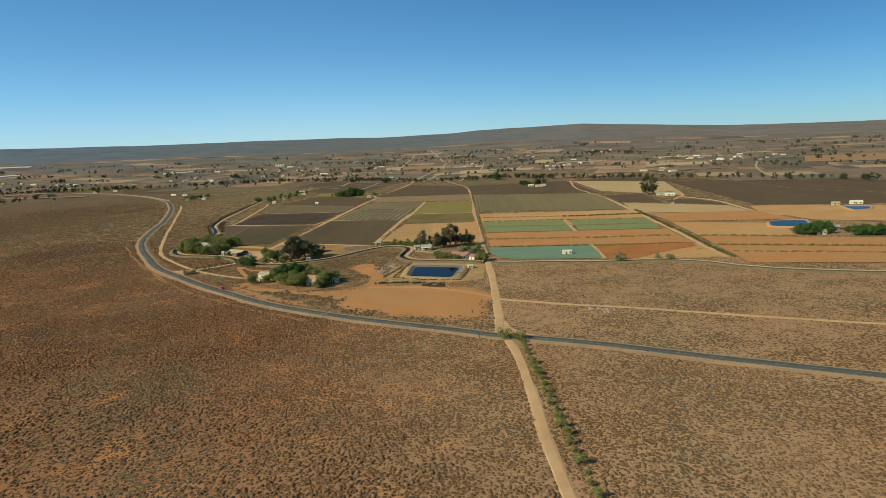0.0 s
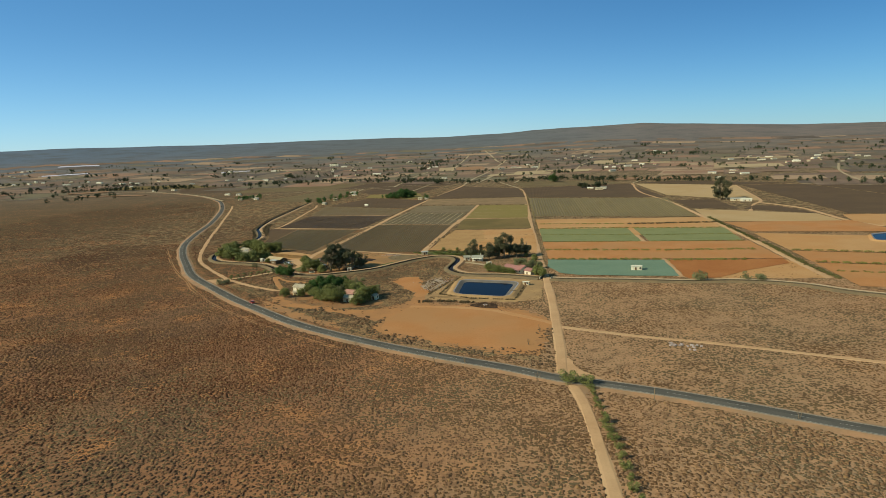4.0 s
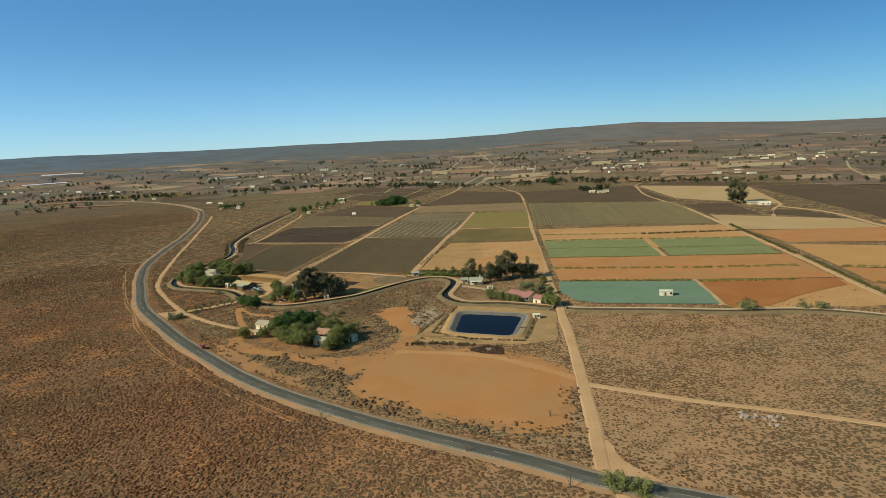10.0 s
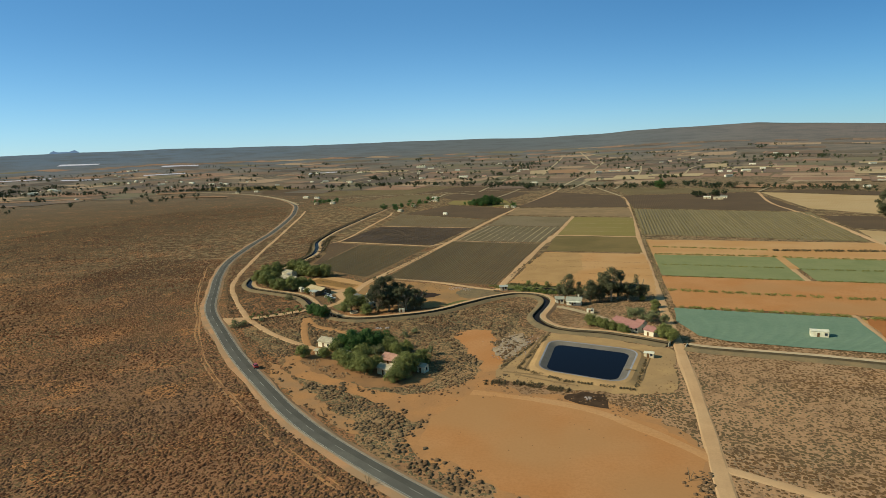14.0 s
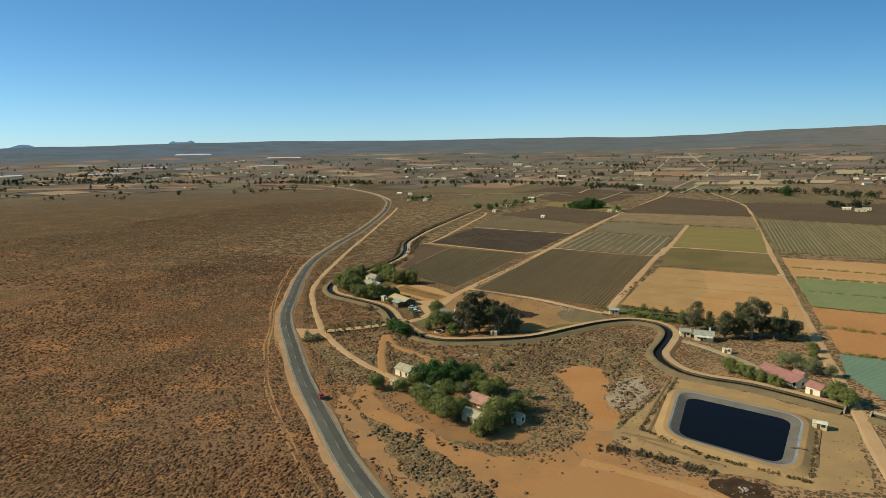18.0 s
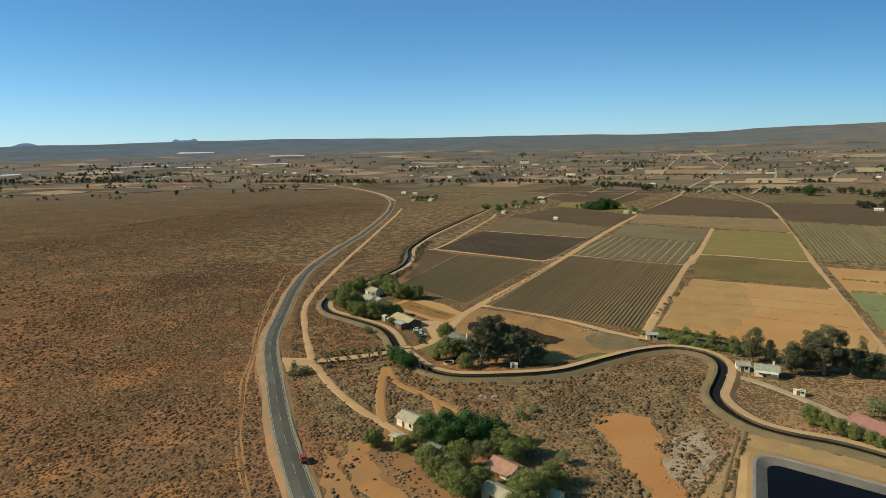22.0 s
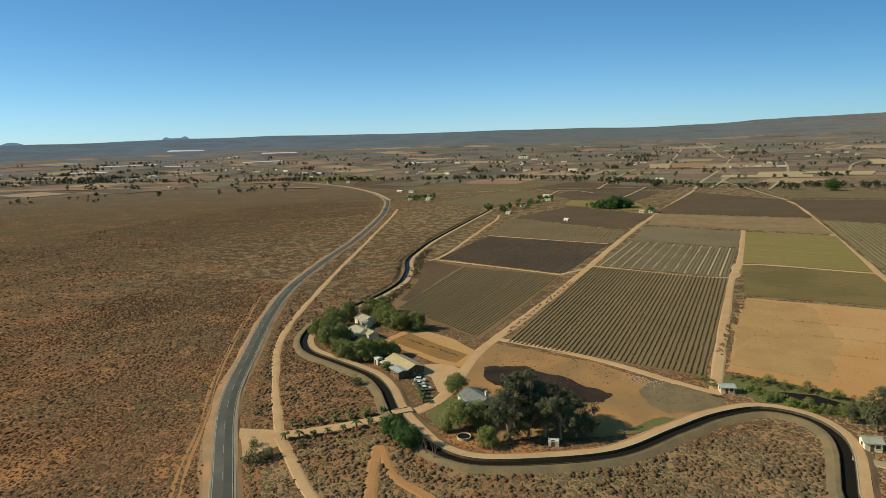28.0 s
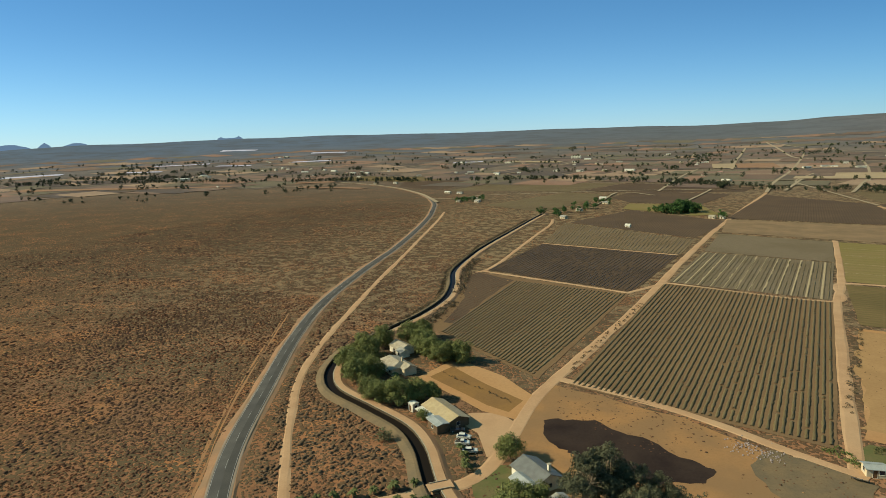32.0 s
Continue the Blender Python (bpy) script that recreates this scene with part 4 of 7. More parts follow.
PEPPER = "leafy bright green pepper tree with a rounded crown"
DARK = "dense dark green shade tree with a broad crown"
GUM = "tall dark gum tree with an open ragged crown"
OLIVE = "small grey-green tree with a thin crown"
TALL = "slender dark green windbreak tree"
for x, y, s in ((-176, 519, 1.15), (-173, 526, 1.0), (-184, 544, 1.15), (-187, 560, 1.1), (-180, 570, 1.0), (-161, 552, 1.0), (-155, 549, 1.0), (-148, 552, 1.0),
                (-160, 507, 0.95), (-154, 508, 1.05), (-150, 513, 0.9), (-188, 533, 1.0), (-170, 562, 1.1), (-166, 510, 0.85), (-181, 527, 1.1), (-165, 557, 1.1), (-190, 548, 1.1), (-176, 575, 1.0), (-153, 554, 0.9), (-146, 516, 0.7)):
    plant("pepper", x, y, s * 1.16, PEPPER, "trees round the western farmstead")
for x, y, s in ((-144, 515, 0.65), (-141, 500, 0.5), (-109, 486, 0.95), (-101, 461, 1.15), (-96, 463.5, 1.05), (-90.5, 452.5, 0.75), (-104, 458, 0.5)):
    plant("pepper", x, y, s, PEPPER, "trees round the grey-roofed house")
for x, y, s in ((-85, 457, 0.95), (-80, 460, 0.85), (-75.5, 462, 0.8), (-71, 461.5, 0.75), (-67, 464, 0.75), (-85, 465, 1.1), (-80, 467.5, 1.05), (-74, 468, 0.8), (-69, 468, 0.75), (-64, 466, 0.7), (-84, 472, 1.0)):
    plant("gum", x, y, s * 1.02, GUM, "gum grove beside the grey-roofed house")
for x, y, s in ((-111, 446, 0.7), (-119, 452, 0.65), (-115, 449, 0.6)):
    plant("dark", x, y, s, "dark green bushy tree beside the canal", "trees at the canal bridge")
for x, y, s in ((-97, 384, 0.7), (-84, 388, 0.75), (-62, 391, 0.9), (-58, 386, 0.8), (-71, 379, 0.95), (-78, 377, 0.85), (-66, 366, 0.95), (-63, 372, 0.7), (-53, 359.5, 0.7), (-50, 369, 1.0), (-51, 363, 0.8), (-48, 373, 0.8), (-69, 370, 0.85), (-56, 392, 0.7), (-46, 379, 0.75), (-88, 384, 0.6), (-74, 372, 0.8)):
    plant("pepper", x, y, s * 1.08, PEPPER, "trees round the cottages")
for x, y, s in ((-77, 391, 1.1), (-71, 393, 1.1), (-83, 394, 0.8), (-66, 396, 0.85)):
    plant("dark", x, y, s, DARK, "trees round the cottages")
plant("olive", -45, 390, 0.8, OLIVE)
plant("olive", -66, 386, 1.1, OLIVE)
for x, y, s in ((36, 480, 0.98), (40, 484, 0.88), (45, 482, 0.7), (51, 483, 0.8), (33, 484, 0.6)):
    plant("gum", x, y, s * 1.25, GUM, "gum trees behind the white farmhouse")
for x, y, s in ((14, 488, 1.05), (25, 476, 1.0), (30, 479, 0.8), (20, 488, 0.7), (28, 484, 0.75), (9, 493, 0.5)):
    plant("tall", x, y, s * 1.2, TALL, "trees round the white farmhouse")
for x, y, s in ((22, 434, 0.75), (25, 432, 0.6), (28, 428, 0.65), (31, 426, 0.6), (34, 423, 0.55), (36, 421, 0.5)):
    plant("pepper", x, y, s, PEPPER, "hedge of trees beside the red-roofed house")
for x, y, s in ((49, 438, 0.75), (44, 441, 0.9), (41, 444, 0.8), (55, 437, 0.6), (46, 447, 0.7), (52, 445, 0.6)):
    plant("olive", x, y, s * 1.5, OLIVE, "trees beside the red-roofed house")
for x, y, s in ((50, 412, 1.2), (53, 410, 1.0), (52, 414.5, 1.0), (56, 466, 0.7), (54, 457, 0.6), (52, 480, 0.5)):
    plant("pepper", x, y, s * 0.8, PEPPER, "bushes beside the red-roofed house")
for x, y, s in ((-11, 503, 1.1), (-5, 501, 1.0), (0, 500, 1.3), (4, 498, 1.2), (8, 497, 1.3), (12, 499, 1.0), (-8, 519, 1.2), (-3, 517, 1.0), (3, 515, 1.2), (10, 510, 1.2), (16, 506, 1.1), (22, 503, 1.2)):
    plant("bush", x, y, s, "green reedy bush beside the small ditch pond", "bushes round the ditch pond", category="bush")
for x, y, s in ((137, 382.5, 3.1), (162, 381, 2.2), (168, 377, 2.4), (-147, 485, 1.8)):
    plant("scrub", x, y, s, "rounded green bush on bare sand", category="bush")
for x, y, s in ((36, 242.5, 1.9), (41.5, 239, 1.6)):
    plant("bush", x, y, s, "green roadside bush at the crossing", "bushes at the crossing", category="bush")


# ---- vines and crop rows ----
def lerp2(a, b, t):
    return Vector((a[0] + (b[0] - a[0]) * t, a[1] + (b[1] - a[1]) * t, 0))


def row_mesh(name, a, b, w, h, material, parent, rng, step=2.2, gap=0.06, base=0.1):
    """One trained row: a lumpy ridge of shoots with gaps where plants failed."""
    n = max(2, int((b - a).length / step))
    d = (b - a).normalized()
    s = Vector((-d.y, d.x, 0))
    verts, faces, prev = [], [], None
    for i in range(n + 1):
        p = a.lerp(b, i / n) + s * rng.uniform(-0.08, 0.08)
        hh, ww = h * rng.uniform(0.7, 1.2), w * rng.uniform(0.7, 1.25)
        z = terr(p.x, p.y) + base
        k = len(verts)
        verts += [p + s * ww + Vector((0, 0, z)), p + s * ww * 0.7 + Vector((0, 0, z + hh * 0.75)), p + s * rng.uniform(-0.1, 0.1) + Vector((0, 0, z + hh)),
                  p - s * ww * 0.7 + Vector((0, 0, z + hh * 0.75)), p - s * ww + Vector((0, 0, z))]
        if prev is not None and rng.random() > gap:
            faces += [(prev + j, k + j, k + j + 1, prev + j + 1) for j in range(4)]
        prev = k
    return mesh_ob(name, verts, faces, material, parent)


def rows(parent, bl, tl, tr, br, spacing, w, h, material, seed, name="vine_row", step=2.2, gap=0.06, inset=0.02):
    rng = random.Random(seed)
    n = max(2, int(lerp2(bl, br, 0).lerp(lerp2(bl, br, 1), 1).length and (lerp2(bl, br, 1) - lerp2(bl, br, 0)).length / spacing))
    for i in range(n + 1):
        u = inset + (1 - 2 * inset) * i / n
        a, b = lerp2(bl, br, u), lerp2(tl, tr, u)
        row_mesh(name, a.lerp(b, 0.012), a.lerp(b, 0.988), w, h, material, parent, rng, step, gap)


def field(name):
    return bpy.data.objects[name]


rows(field("field_vines_a"), (-105, 542), (-82, 712), (0, 689), (-28, 519), 2.05, 0.46, 0.38, M["leaf_vine"], 31, step=1.6, gap=0.03)
rows(field("field_vines_b"), (-118, 546), (-99, 680), (-168, 699), (-172, 586), 2.05, 0.50, 0.34, M["leaf_vine"], 32, step=1.6, gap=0.02)
rows(field("field_vines_k"), (91, 733), (118, 974), (294, 884), (250, 667), 3.2, 0.85, 0.5, M["leaf_vine"], 33, step=5)
M["leaf_bare"] = leaves("bare_vine_wood", (0.078, 0.056, 0.042), (0.105, 0.074, 0.052))
rows(field("field_dark"), (-97, 687), (-76, 808), (-185, 841), (-196, 726), 2.6, 0.4, 0.25, M["leaf_bare"], 34, step=6, gap=0.2)
rows(field("field_olive"), (-75, 812), (-66, 886), (-195, 985), (-186, 848), 3.0, 0.4, 0.25, M["leaf_vine"], 35, step=7, gap=0.15)
rows(field("field_lined"), (-79, 717), (-60, 826), (19, 799), (0, 693), 2.4, 0.35, 0.28, M["leaf_vine"], 36, step=5, gap=0.2)
M["pale_path"] = two_tone("pale_sandy_path", (0.44, 0.36, 0.25), (0.38, 0.30, 0.20), 0.3, 0.95, fine=2)
for i in range(12):
    u = 0.03 + 0.083 * i
    a, b = lerp2((-79, 717), (0, 693), u), lerp2((-60, 826), (19, 799), u)
    strip("path", [a.lerp(b, t / 8) for t in range(9)], [(-0.55, 0.2), (0.55, 0.2)], M["pale_path"], field("field_lined"), label="pale sandy path between young vines")
for i in range(4):
    a, b = lerp2((15, 741), (38, 891), 0.18 + 0.21 * i), lerp2((84, 722), (103, 873), 0.18 + 0.21 * i)
    strip("path", [a.lerp(b, t / 8) for t in range(9)], [(-0.22, 0.2), (0.22, 0.2)], M["pale_path"], field("field_green"), label="pale line across the pasture")


def plant_band(name, a, b, width, height, material, seed, label, density=0.55, gap=0.25, category="crop row", group=""):
    """A band of low leafy plants along a line, with breaks in it."""
    rng = random.Random(seed)
    a, b = Vector((*a, 0)), Vector((*b, 0))
    d = b - a
    s = Vector((-d.y, d.x, 0)).normalized()
    clumps, t = [], 0.0
    while t < 1:
        t += 1.1 / d.length
        if math.sin(t * d.length * 0.9 + seed) > 1 - 2 * gap:
            continue
        for _ in range(max(1, int(width * density))):
            p = a.lerp(b, t) + s * rng.uniform(-width / 2, width / 2)
            clumps.append((p.x, p.y, terr(p.x, p.y) + height * 0.45, height * rng.uniform(0.55, 1.0)))
    v, f = leaf_cloud(clumps, rng, 26 / max(0.3, height * height), 0.25 * height + 0.07)
    return tagged(mesh_ob(name, v, f, material), label, category, group, "stuff")


CROP = "sparse band of yellow-green crop plants on orange soil"
for i, (a, b, w, h) in enumerate((((69, 505), (142, 486), 4.0, 0.8), ((146, 484), (210, 472), 4.0, 0.8), ((67, 466), (138, 449), 3.5, 0.8), ((141, 446), (188, 437), 4.5, 0.8),
                                  ((85, 660), (164, 635), 4.0, 0.7), ((82, 625), (161, 606), 3.0, 0.8), ((164, 603), (236, 583), 3.0, 0.8), ((80, 583), (153, 564), 2.5, 0.6),
                                  ((158, 560), (230, 545), 2.5, 0.6), ((72, 544), (147, 527), 2.5, 0.6), ((153, 525), (221, 511), 2.5, 0.6), ((231, 464), (292, 436), 2.5, 0.8), ((223, 420), (315, 381), 3.5, 0.8), ((218, 392), (299, 359), 3.0, 0.7))):
    plant_band("crop_row", a, b, w * 1.1, h * 1.25, M["leaf_crop"], 40 + i, CROP, 0.85, 0.18, group="crop rows")
plant_band("crop_row", (168, 632), (250, 618), 5.0, 1.2, M["leaf_dry"], 60, "dark dry windbreak strip along a crop field", 0.8, 0.1)
M["leaf_verge"] = leaves("dry_grass_strip", (0.17, 0.145, 0.075), (0.26, 0.20, 0.11))
M["leaf_hedge"] = leaves("olive_hedge_leaves", (0.085, 0.095, 0.035), (0.14, 0.13, 0.055))
for i, (a, b) in enumerate((((59.5, 434), (66, 500)), ((66, 500), (80, 620)), ((80, 620), (93, 735)), ((93, 735), (122, 1040)))):
    plant_band("hedge", a, b, 1.7, 0.5, M["leaf_verge"], 70 + i, "low scrubby grass strip beside the dirt road", 1.0, 0.08, "hedge")
for i, (a, b) in enumerate((((257, 658), (231, 508)), ((231, 500), (214, 412)), ((214, 412), (209, 374)))):
    plant_band("hedge", a, b, 3.2, 1.2, M["leaf_hedge"], 80 + i, "dark olive field hedge beside a dirt track", 0.9, 0.1, "hedge")
plant_band("hedge", (-107, 556), (-90, 660), 2.4, 0.7, M["leaf_dry"], 85, "low weeds between two vineyard blocks", 0.8, 0.3, "hedge")
plant_band("hedge", (-152, 540), (-118, 521), 1.0, 0.5, M["leaf_dry"], 86, "row of dry weeds across a tilled bed", 0.8, 0.15, "hedge")
plant_band("hedge", (-21, 545), (1, 640), 3.0, 0.8, M["leaf_dry"], 87, "weedy edge of a tan field", 0.5, 0.35, "hedge")
M["leaf_reed"] = leaves("reed_leaves", (0.09, 0.13, 0.035), (0.14, 0.17, 0.05))
plant_band("reeds", (-18, 514), (2, 499), 5.0, 1.2, M["leaf_reed"], 88, "green reeds round a small ditch pond", 1.0, 0.1, "reeds")
plant_band("reeds", (0, 500), (20, 497), 4.5, 1.3, M["leaf_reed"], 91, "green reeds round a small ditch pond", 1.0, 0.1, "reeds")
plant_band("reeds", (-20, 522), (14, 510), 6.0, 0.8, M["leaf_hedge"], 90, "brown-green grass above a ditch pond", 0.7, 0.15, "reeds")
patch("ditch_pond", [(-6, 512), (4, 511), (14, 504), (12, 500), (2, 504), (-6, 507)], M["canal_water"], 0.1, "small dark ditch pond with reeds", "pond", 0.4, 90)

plant_band("reeds", (-31, 521), (-25, 511), 5.0, 0.9, M["leaf_reed"], 89, "green reeds beside the pump shed", 0.7, 0.1, "reeds")
for i, (a, b) in enumerate((((10, 602), (72, 588)), ((14, 580), (70, 567)), ((20, 556), (67, 544)))):
    plant_band("weed_row", a, b, 0.9, 0.45, M["leaf_dry"], 92 + i, "thin line of dry weeds on a tan field", 1.0, 0.3, "weeds")
for i, (a, b, w) in enumerate((((3, 420), (-9, 376), 1.2), ((-3, 408), (-15, 378), 1.0), ((-9, 376), (7, 364), 1.3), ((7, 364), (30, 357), 1.3), ((39, 388), (31, 358), 1.0), ((-21, 361), (-7, 361), 4.0), ((-7, 361), (8, 355), 4.0))):
    plant_band("weed_row", a, b, w, 0.6, M["leaf_dry"], 95 + i, "dark dry weeds along a shallow ditch by the dam", 2.4, 0.08, "weeds")

for i, (a, b) in enumerate((((-201, 552), (-196, 606)), ((-196, 606), (-197, 645)), ((-197, 645), (-220, 715)), ((-220, 715), (-233, 815)), ((-233, 815), (-240, 1000)))):
    plant_band("canal_scrub", a, b, 3.5, 1.1, M["leaf_dry"], 110 + i, "dark dry scrub along the canal bank", 0.6, 0.2, "scrub")
for i, (a, b) in enumerate((((-183, 590), (-186, 640)), ((-190, 655), (-206, 712)), ((-208, 716), (-215, 760)))):
    plant_band("canal_scrub", a, b, 7, 1.3, M["leaf_dry"], 120 + i, "dark dry scrub beside the canal road", 0.35, 0.2, "scrub")

# ---- roadside hedge and palms ----
for i in range(26):
    t = i / 25
    x, y = 42.5 - 8.0 * t + rng.uniform(-0.5, 0.5), 236 - 125 * t
    plant("bush", x, y, rng.uniform(0.55, 1.0), "upright green hedge bush beside the dirt track", "hedge bushes along the track", category="bush")
for x, y, s in ((-150, 427, 1.4), (-148, 431, 1.2), (-155, 436, 0.9), (-142, 439, 0.8), (-61, 415, 1.2), (-58, 420, 1.0)):
    plant("scrub", x, y, s * 1.3, "dense grey-green bush beside a sandy track", category="bush")

M["frond"] = leaves("palm_fronds", (0.075, 0.095, 0.030), (0.125, 0.135, 0.050))


def make_palm(seed, h=1.6, reach=1.7):
    rng = random.Random(seed)
    root = new("palm")
    v, f = [], []
    for i in range(3):
        limb(v, f, Vector((0, 0, h * i / 3 - 0.05)), Vector((0, 0, h * (i + 1) / 3)), 0.26 - 0.02 * i, 0.22 - 0.02 * i, 8)
    mesh_ob("trunk", v, f, M["bark"], root)
    v, f = [], []
    for i in range(18):
        a = i * 2.4
        up = rng.uniform(0.15, 1.0)
        d = Vector((math.cos(a), math.sin(a), 0))
        s = Vector((-d.y, d.x, 0))
        for side in (-1, 1):
            k = len(v)
            for j in range(6):
                t = j / 5
                p = Vector((0, 0, h)) + d * reach * t * (1 - 0.25 * up) + Vector((0, 0, reach * (up * t - 0.85 * t * t)))
                wdt = 0.28 * math.sin(math.pi * min(1, t * 0.9 + 0.12))
                v += [p, p + s * side * wdt - Vector((0, 0, wdt * 0.5))]
            f += [(k + 2 * j, k + 2 * j + 2, k + 2 * j + 3, k + 2 * j + 1) for j in range(5)]
    mesh_ob("fronds", v, f, M["frond"], root)
    return root


PROTO["palm"] = [make_palm(1), make_palm(2, 1.2, 1.5)]
for x, y in ((-148.5, 441.5), (-145, 443.5), (-141.5, 445.5), (-138, 448), (-134.5, 451), (-131.5, 454), (-128.5, 457), (-125.5, 459.5), (-151, 449.5), (-147.5, 451.5), (-144, 453.5), (-140, 456), (-136, 459), (-132, 462), (-128, 465.5)):
    plant("palm", x, y, rng.uniform(0.9, 1.25), "short young palm beside the farm drive", "palms along the farm drive", category="palm")
for x, y in ((-118, 476), (-119.5, 479), (-121, 482.5), (-123, 485), (-165, 528)):
    plant("palm", x, y, 1.3, "bushy palm beside the farm yard", category="palm")

# ---- buildings ----
M["wall_white"] = two_tone("whitewashed_wall", (0.78, 0.76, 0.71), (0.66, 0.63, 0.57), 0.5, 0.85, "object", 0.15, 0.02, 5, big=(0.9, 0.3, (0.5, 0.42, 0.33)))
M["wall_brown"] = two_tone("brown_weathered_wall", (0.17, 0.12, 0.085), (0.12, 0.085, 0.06), 0.6, 0.85, "object", 0.15, 0.02, 5)
M["wall_cream"] = two_tone("cream_plaster_wall", (0.62, 0.54, 0.42), (0.52, 0.44, 0.34), 0.5, 0.85, "object", 0.15, 0.02, 5)


def sheeting(name, a, b, pitch=0.45, rough=0.45, rust=None):
    """Corrugated roof sheets."""
    k = Mat(name, rough, 0.0, 0.3)
    v = k.coords("object")
    c = k.mix(k.ramp(k.noise(v, 0.6, 3), 0.35, 0.65), a, b)
    c = k.mix(k.ramp(k.noise(v, 5, 4, 0.7), 0.45, 0.75, 0, 0.4), c, rust or tuple(x * 0.6 for x in a))
    k.bump(k.wave(v, 0.314 / pitch), 0.5, 0.05)
    return k.done(c)


M["roof_grey"] = sheeting("grey_sheet_roof", (0.36, 0.36, 0.35), (0.28, 0.28, 0.27))
M["roof_beige"] = sheeting("weathered_beige_roof", (0.42, 0.38, 0.31), (0.33, 0.29, 0.23))
M["roof_dark"] = sheeting("dark_grey_roof", (0.17, 0.18, 0.185), (0.13, 0.135, 0.14))
M["roof_blue"] = sheeting("pale_blue_grey_roof", (0.37, 0.40, 0.43), (0.30, 0.33, 0.35))
M["roof_red"] = sheeting("red_roof", (0.33, 0.165, 0.16), (0.28, 0.135, 0.13))
M["roof_pink"] = sheeting("faded_pink_roof", (0.42, 0.24, 0.21), (0.34, 0.19, 0.16))
M["roof_yellow"] = sheeting("ochre_yellow_roof", (0.46, 0.375, 0.24), (0.39, 0.31, 0.19))
M["roof_green"] = sheeting("pale_green_roof", (0.34, 0.35, 0.33), (0.28, 0.29, 0.27))
M["roof_white"] = sheeting("white_sheet_roof", (0.66, 0.66, 0.63), (0.54, 0.54, 0.50))
k = Mat("window_glass", 0.08, 0, 0.5)
M["glass"] = k.done((0.03, 0.035, 0.04))
M["door"] = two_tone("brown_door", (0.16, 0.09, 0.05), (0.12, 0.07, 0.04), 1.0, 0.7, "object", fine=6)
M["frame"] = two_tone("white_frame", (0.7, 0.69, 0.66), (0.6, 0.58, 0.55), 2.0, 0.6, "object", fine=9)
M["dark_metal"] = two_tone("dark_metal", (0.05, 0.05, 0.05), (0.08, 0.075, 0.07), 2.0, 0.5, "object", fine=9)
M["timber"] = two_tone("grey_timber", (0.20, 0.15, 0.11), (0.27, 0.21, 0.16), 1.5, 0.85, "object", fine=10)


def gable_roof(root, w, d, h, rise, over, mat, hip=0.0, at=(0, 0), name="roof"):
    """Two thick roof planes with a ridge along x; hip pulls the ridge ends in."""
    x, y = w / 2 + over, d / 2 + over
    zb = h - over * rise / (d / 2)
    bm = bmesh.new()
    ox, oy = at
    lo, hi = zb, h + rise
    t = 0.14
    ends = [(-x, -y, lo), (x, -y, lo), (x, y, lo), (-x, y, lo)]
    ridge = [(-x + hip, 0, hi), (x - hip, 0, hi)]
    top = [bm.verts.new((px + ox, py + oy, pz + t)) for px, py, pz in ends + ridge]
    bot = [bm.verts.new((px + ox, py + oy, pz)) for px, py, pz in ends + ridge]
    for vs, flip in ((top, False), (bot, True)):
        for f in ((0, 1, 5, 4), (2, 3, 4, 5), (1, 2, 5), (3, 0, 4)):
            if not hip and len(f) == 3:
                continue
            q = [vs[i] for i in f]
            bm.faces.new(q[::-1] if flip else q)
    for i in range(4):
        j = (i + 1) % 4
        if hip or i in (0, 2):
            bm.faces.new((bot[i], bot[j], top[j], top[i]))
    if not hip:
        for a, r, b in ((1, 5, 2), (3, 4, 0)):
            bm.faces.new((bot[a], bot[r], top[r], top[a]))
            bm.faces.new((bot[r], bot[b], top[b], top[r]))
    bmesh.ops.recalc_face_normals(bm, faces=bm.faces[:])
    roof = part(name, bm, mat, root)
    bm = bmesh.new()
    box_bm(bm, -x + hip + ox, -0.18 + oy, hi + t - 0.05, x - hip + ox, 0.18 + oy, hi + t + 0.05)
    part("ridge_cap", bm, mat, roof)
    return roof


def gable_walls(root, w, d, h, rise, mat, hip=False, at=(0, 0)):
    bm = bmesh.new()
    ox, oy = at
    x, y = w / 2, d / 2
    vs = [bm.verts.new((px + ox, py + oy, pz)) for pz in (-0.1, h) for px, py in ((-x, -y), (x, -y), (x, y), (-x, y))]
    for i in range(4):
        j = (i + 1) % 4
        bm.faces.new((vs[i], vs[j], vs[4 + j], vs[4 + i]))
    if not hip:
        for i, j, sx in ((5, 6, x), (7, 4, -x)):
            p = bm.verts.new((sx + ox, oy, h + rise - 0.02))
            bm.faces.new((vs[i], vs[j], p))
    return part("wall", bm, mat, root)


def opening(root, kind, x, y, z, w, h, face):
    """A window or door set on a wall; face: the side (0 south, 1 east, 2 north, 3 west)."""
    m = Matrix.Translation((x, y, z)) @ Matrix.Rotation(math.pi / 2 * face, 4, "Z")
    bm = bmesh.new()
    for a in ((-w / 2 - 0.08, -0.06, -0.08, -w / 2, 0.02, h + 0.08), (w / 2, -0.06, -0.08, w / 2 + 0.08, 0.02, h + 0.08), (-w / 2, -0.06, h, w / 2, 0.02, h + 0.08), (-w / 2 - 0.1, -0.12, -0.12, w / 2 + 0.1, 0.02, -0.001)):
        box_bm(bm, *a, m)
    fr = part(kind, bm, M["frame"], root)
    bm = bmesh.new()
    box_bm(bm, -w / 2, -0.03, 0, w / 2, 0.02, h, m)
    part("pane" if kind == "window" else "leaf", bm, M["glass"] if kind == "window" else M["door"], fr)


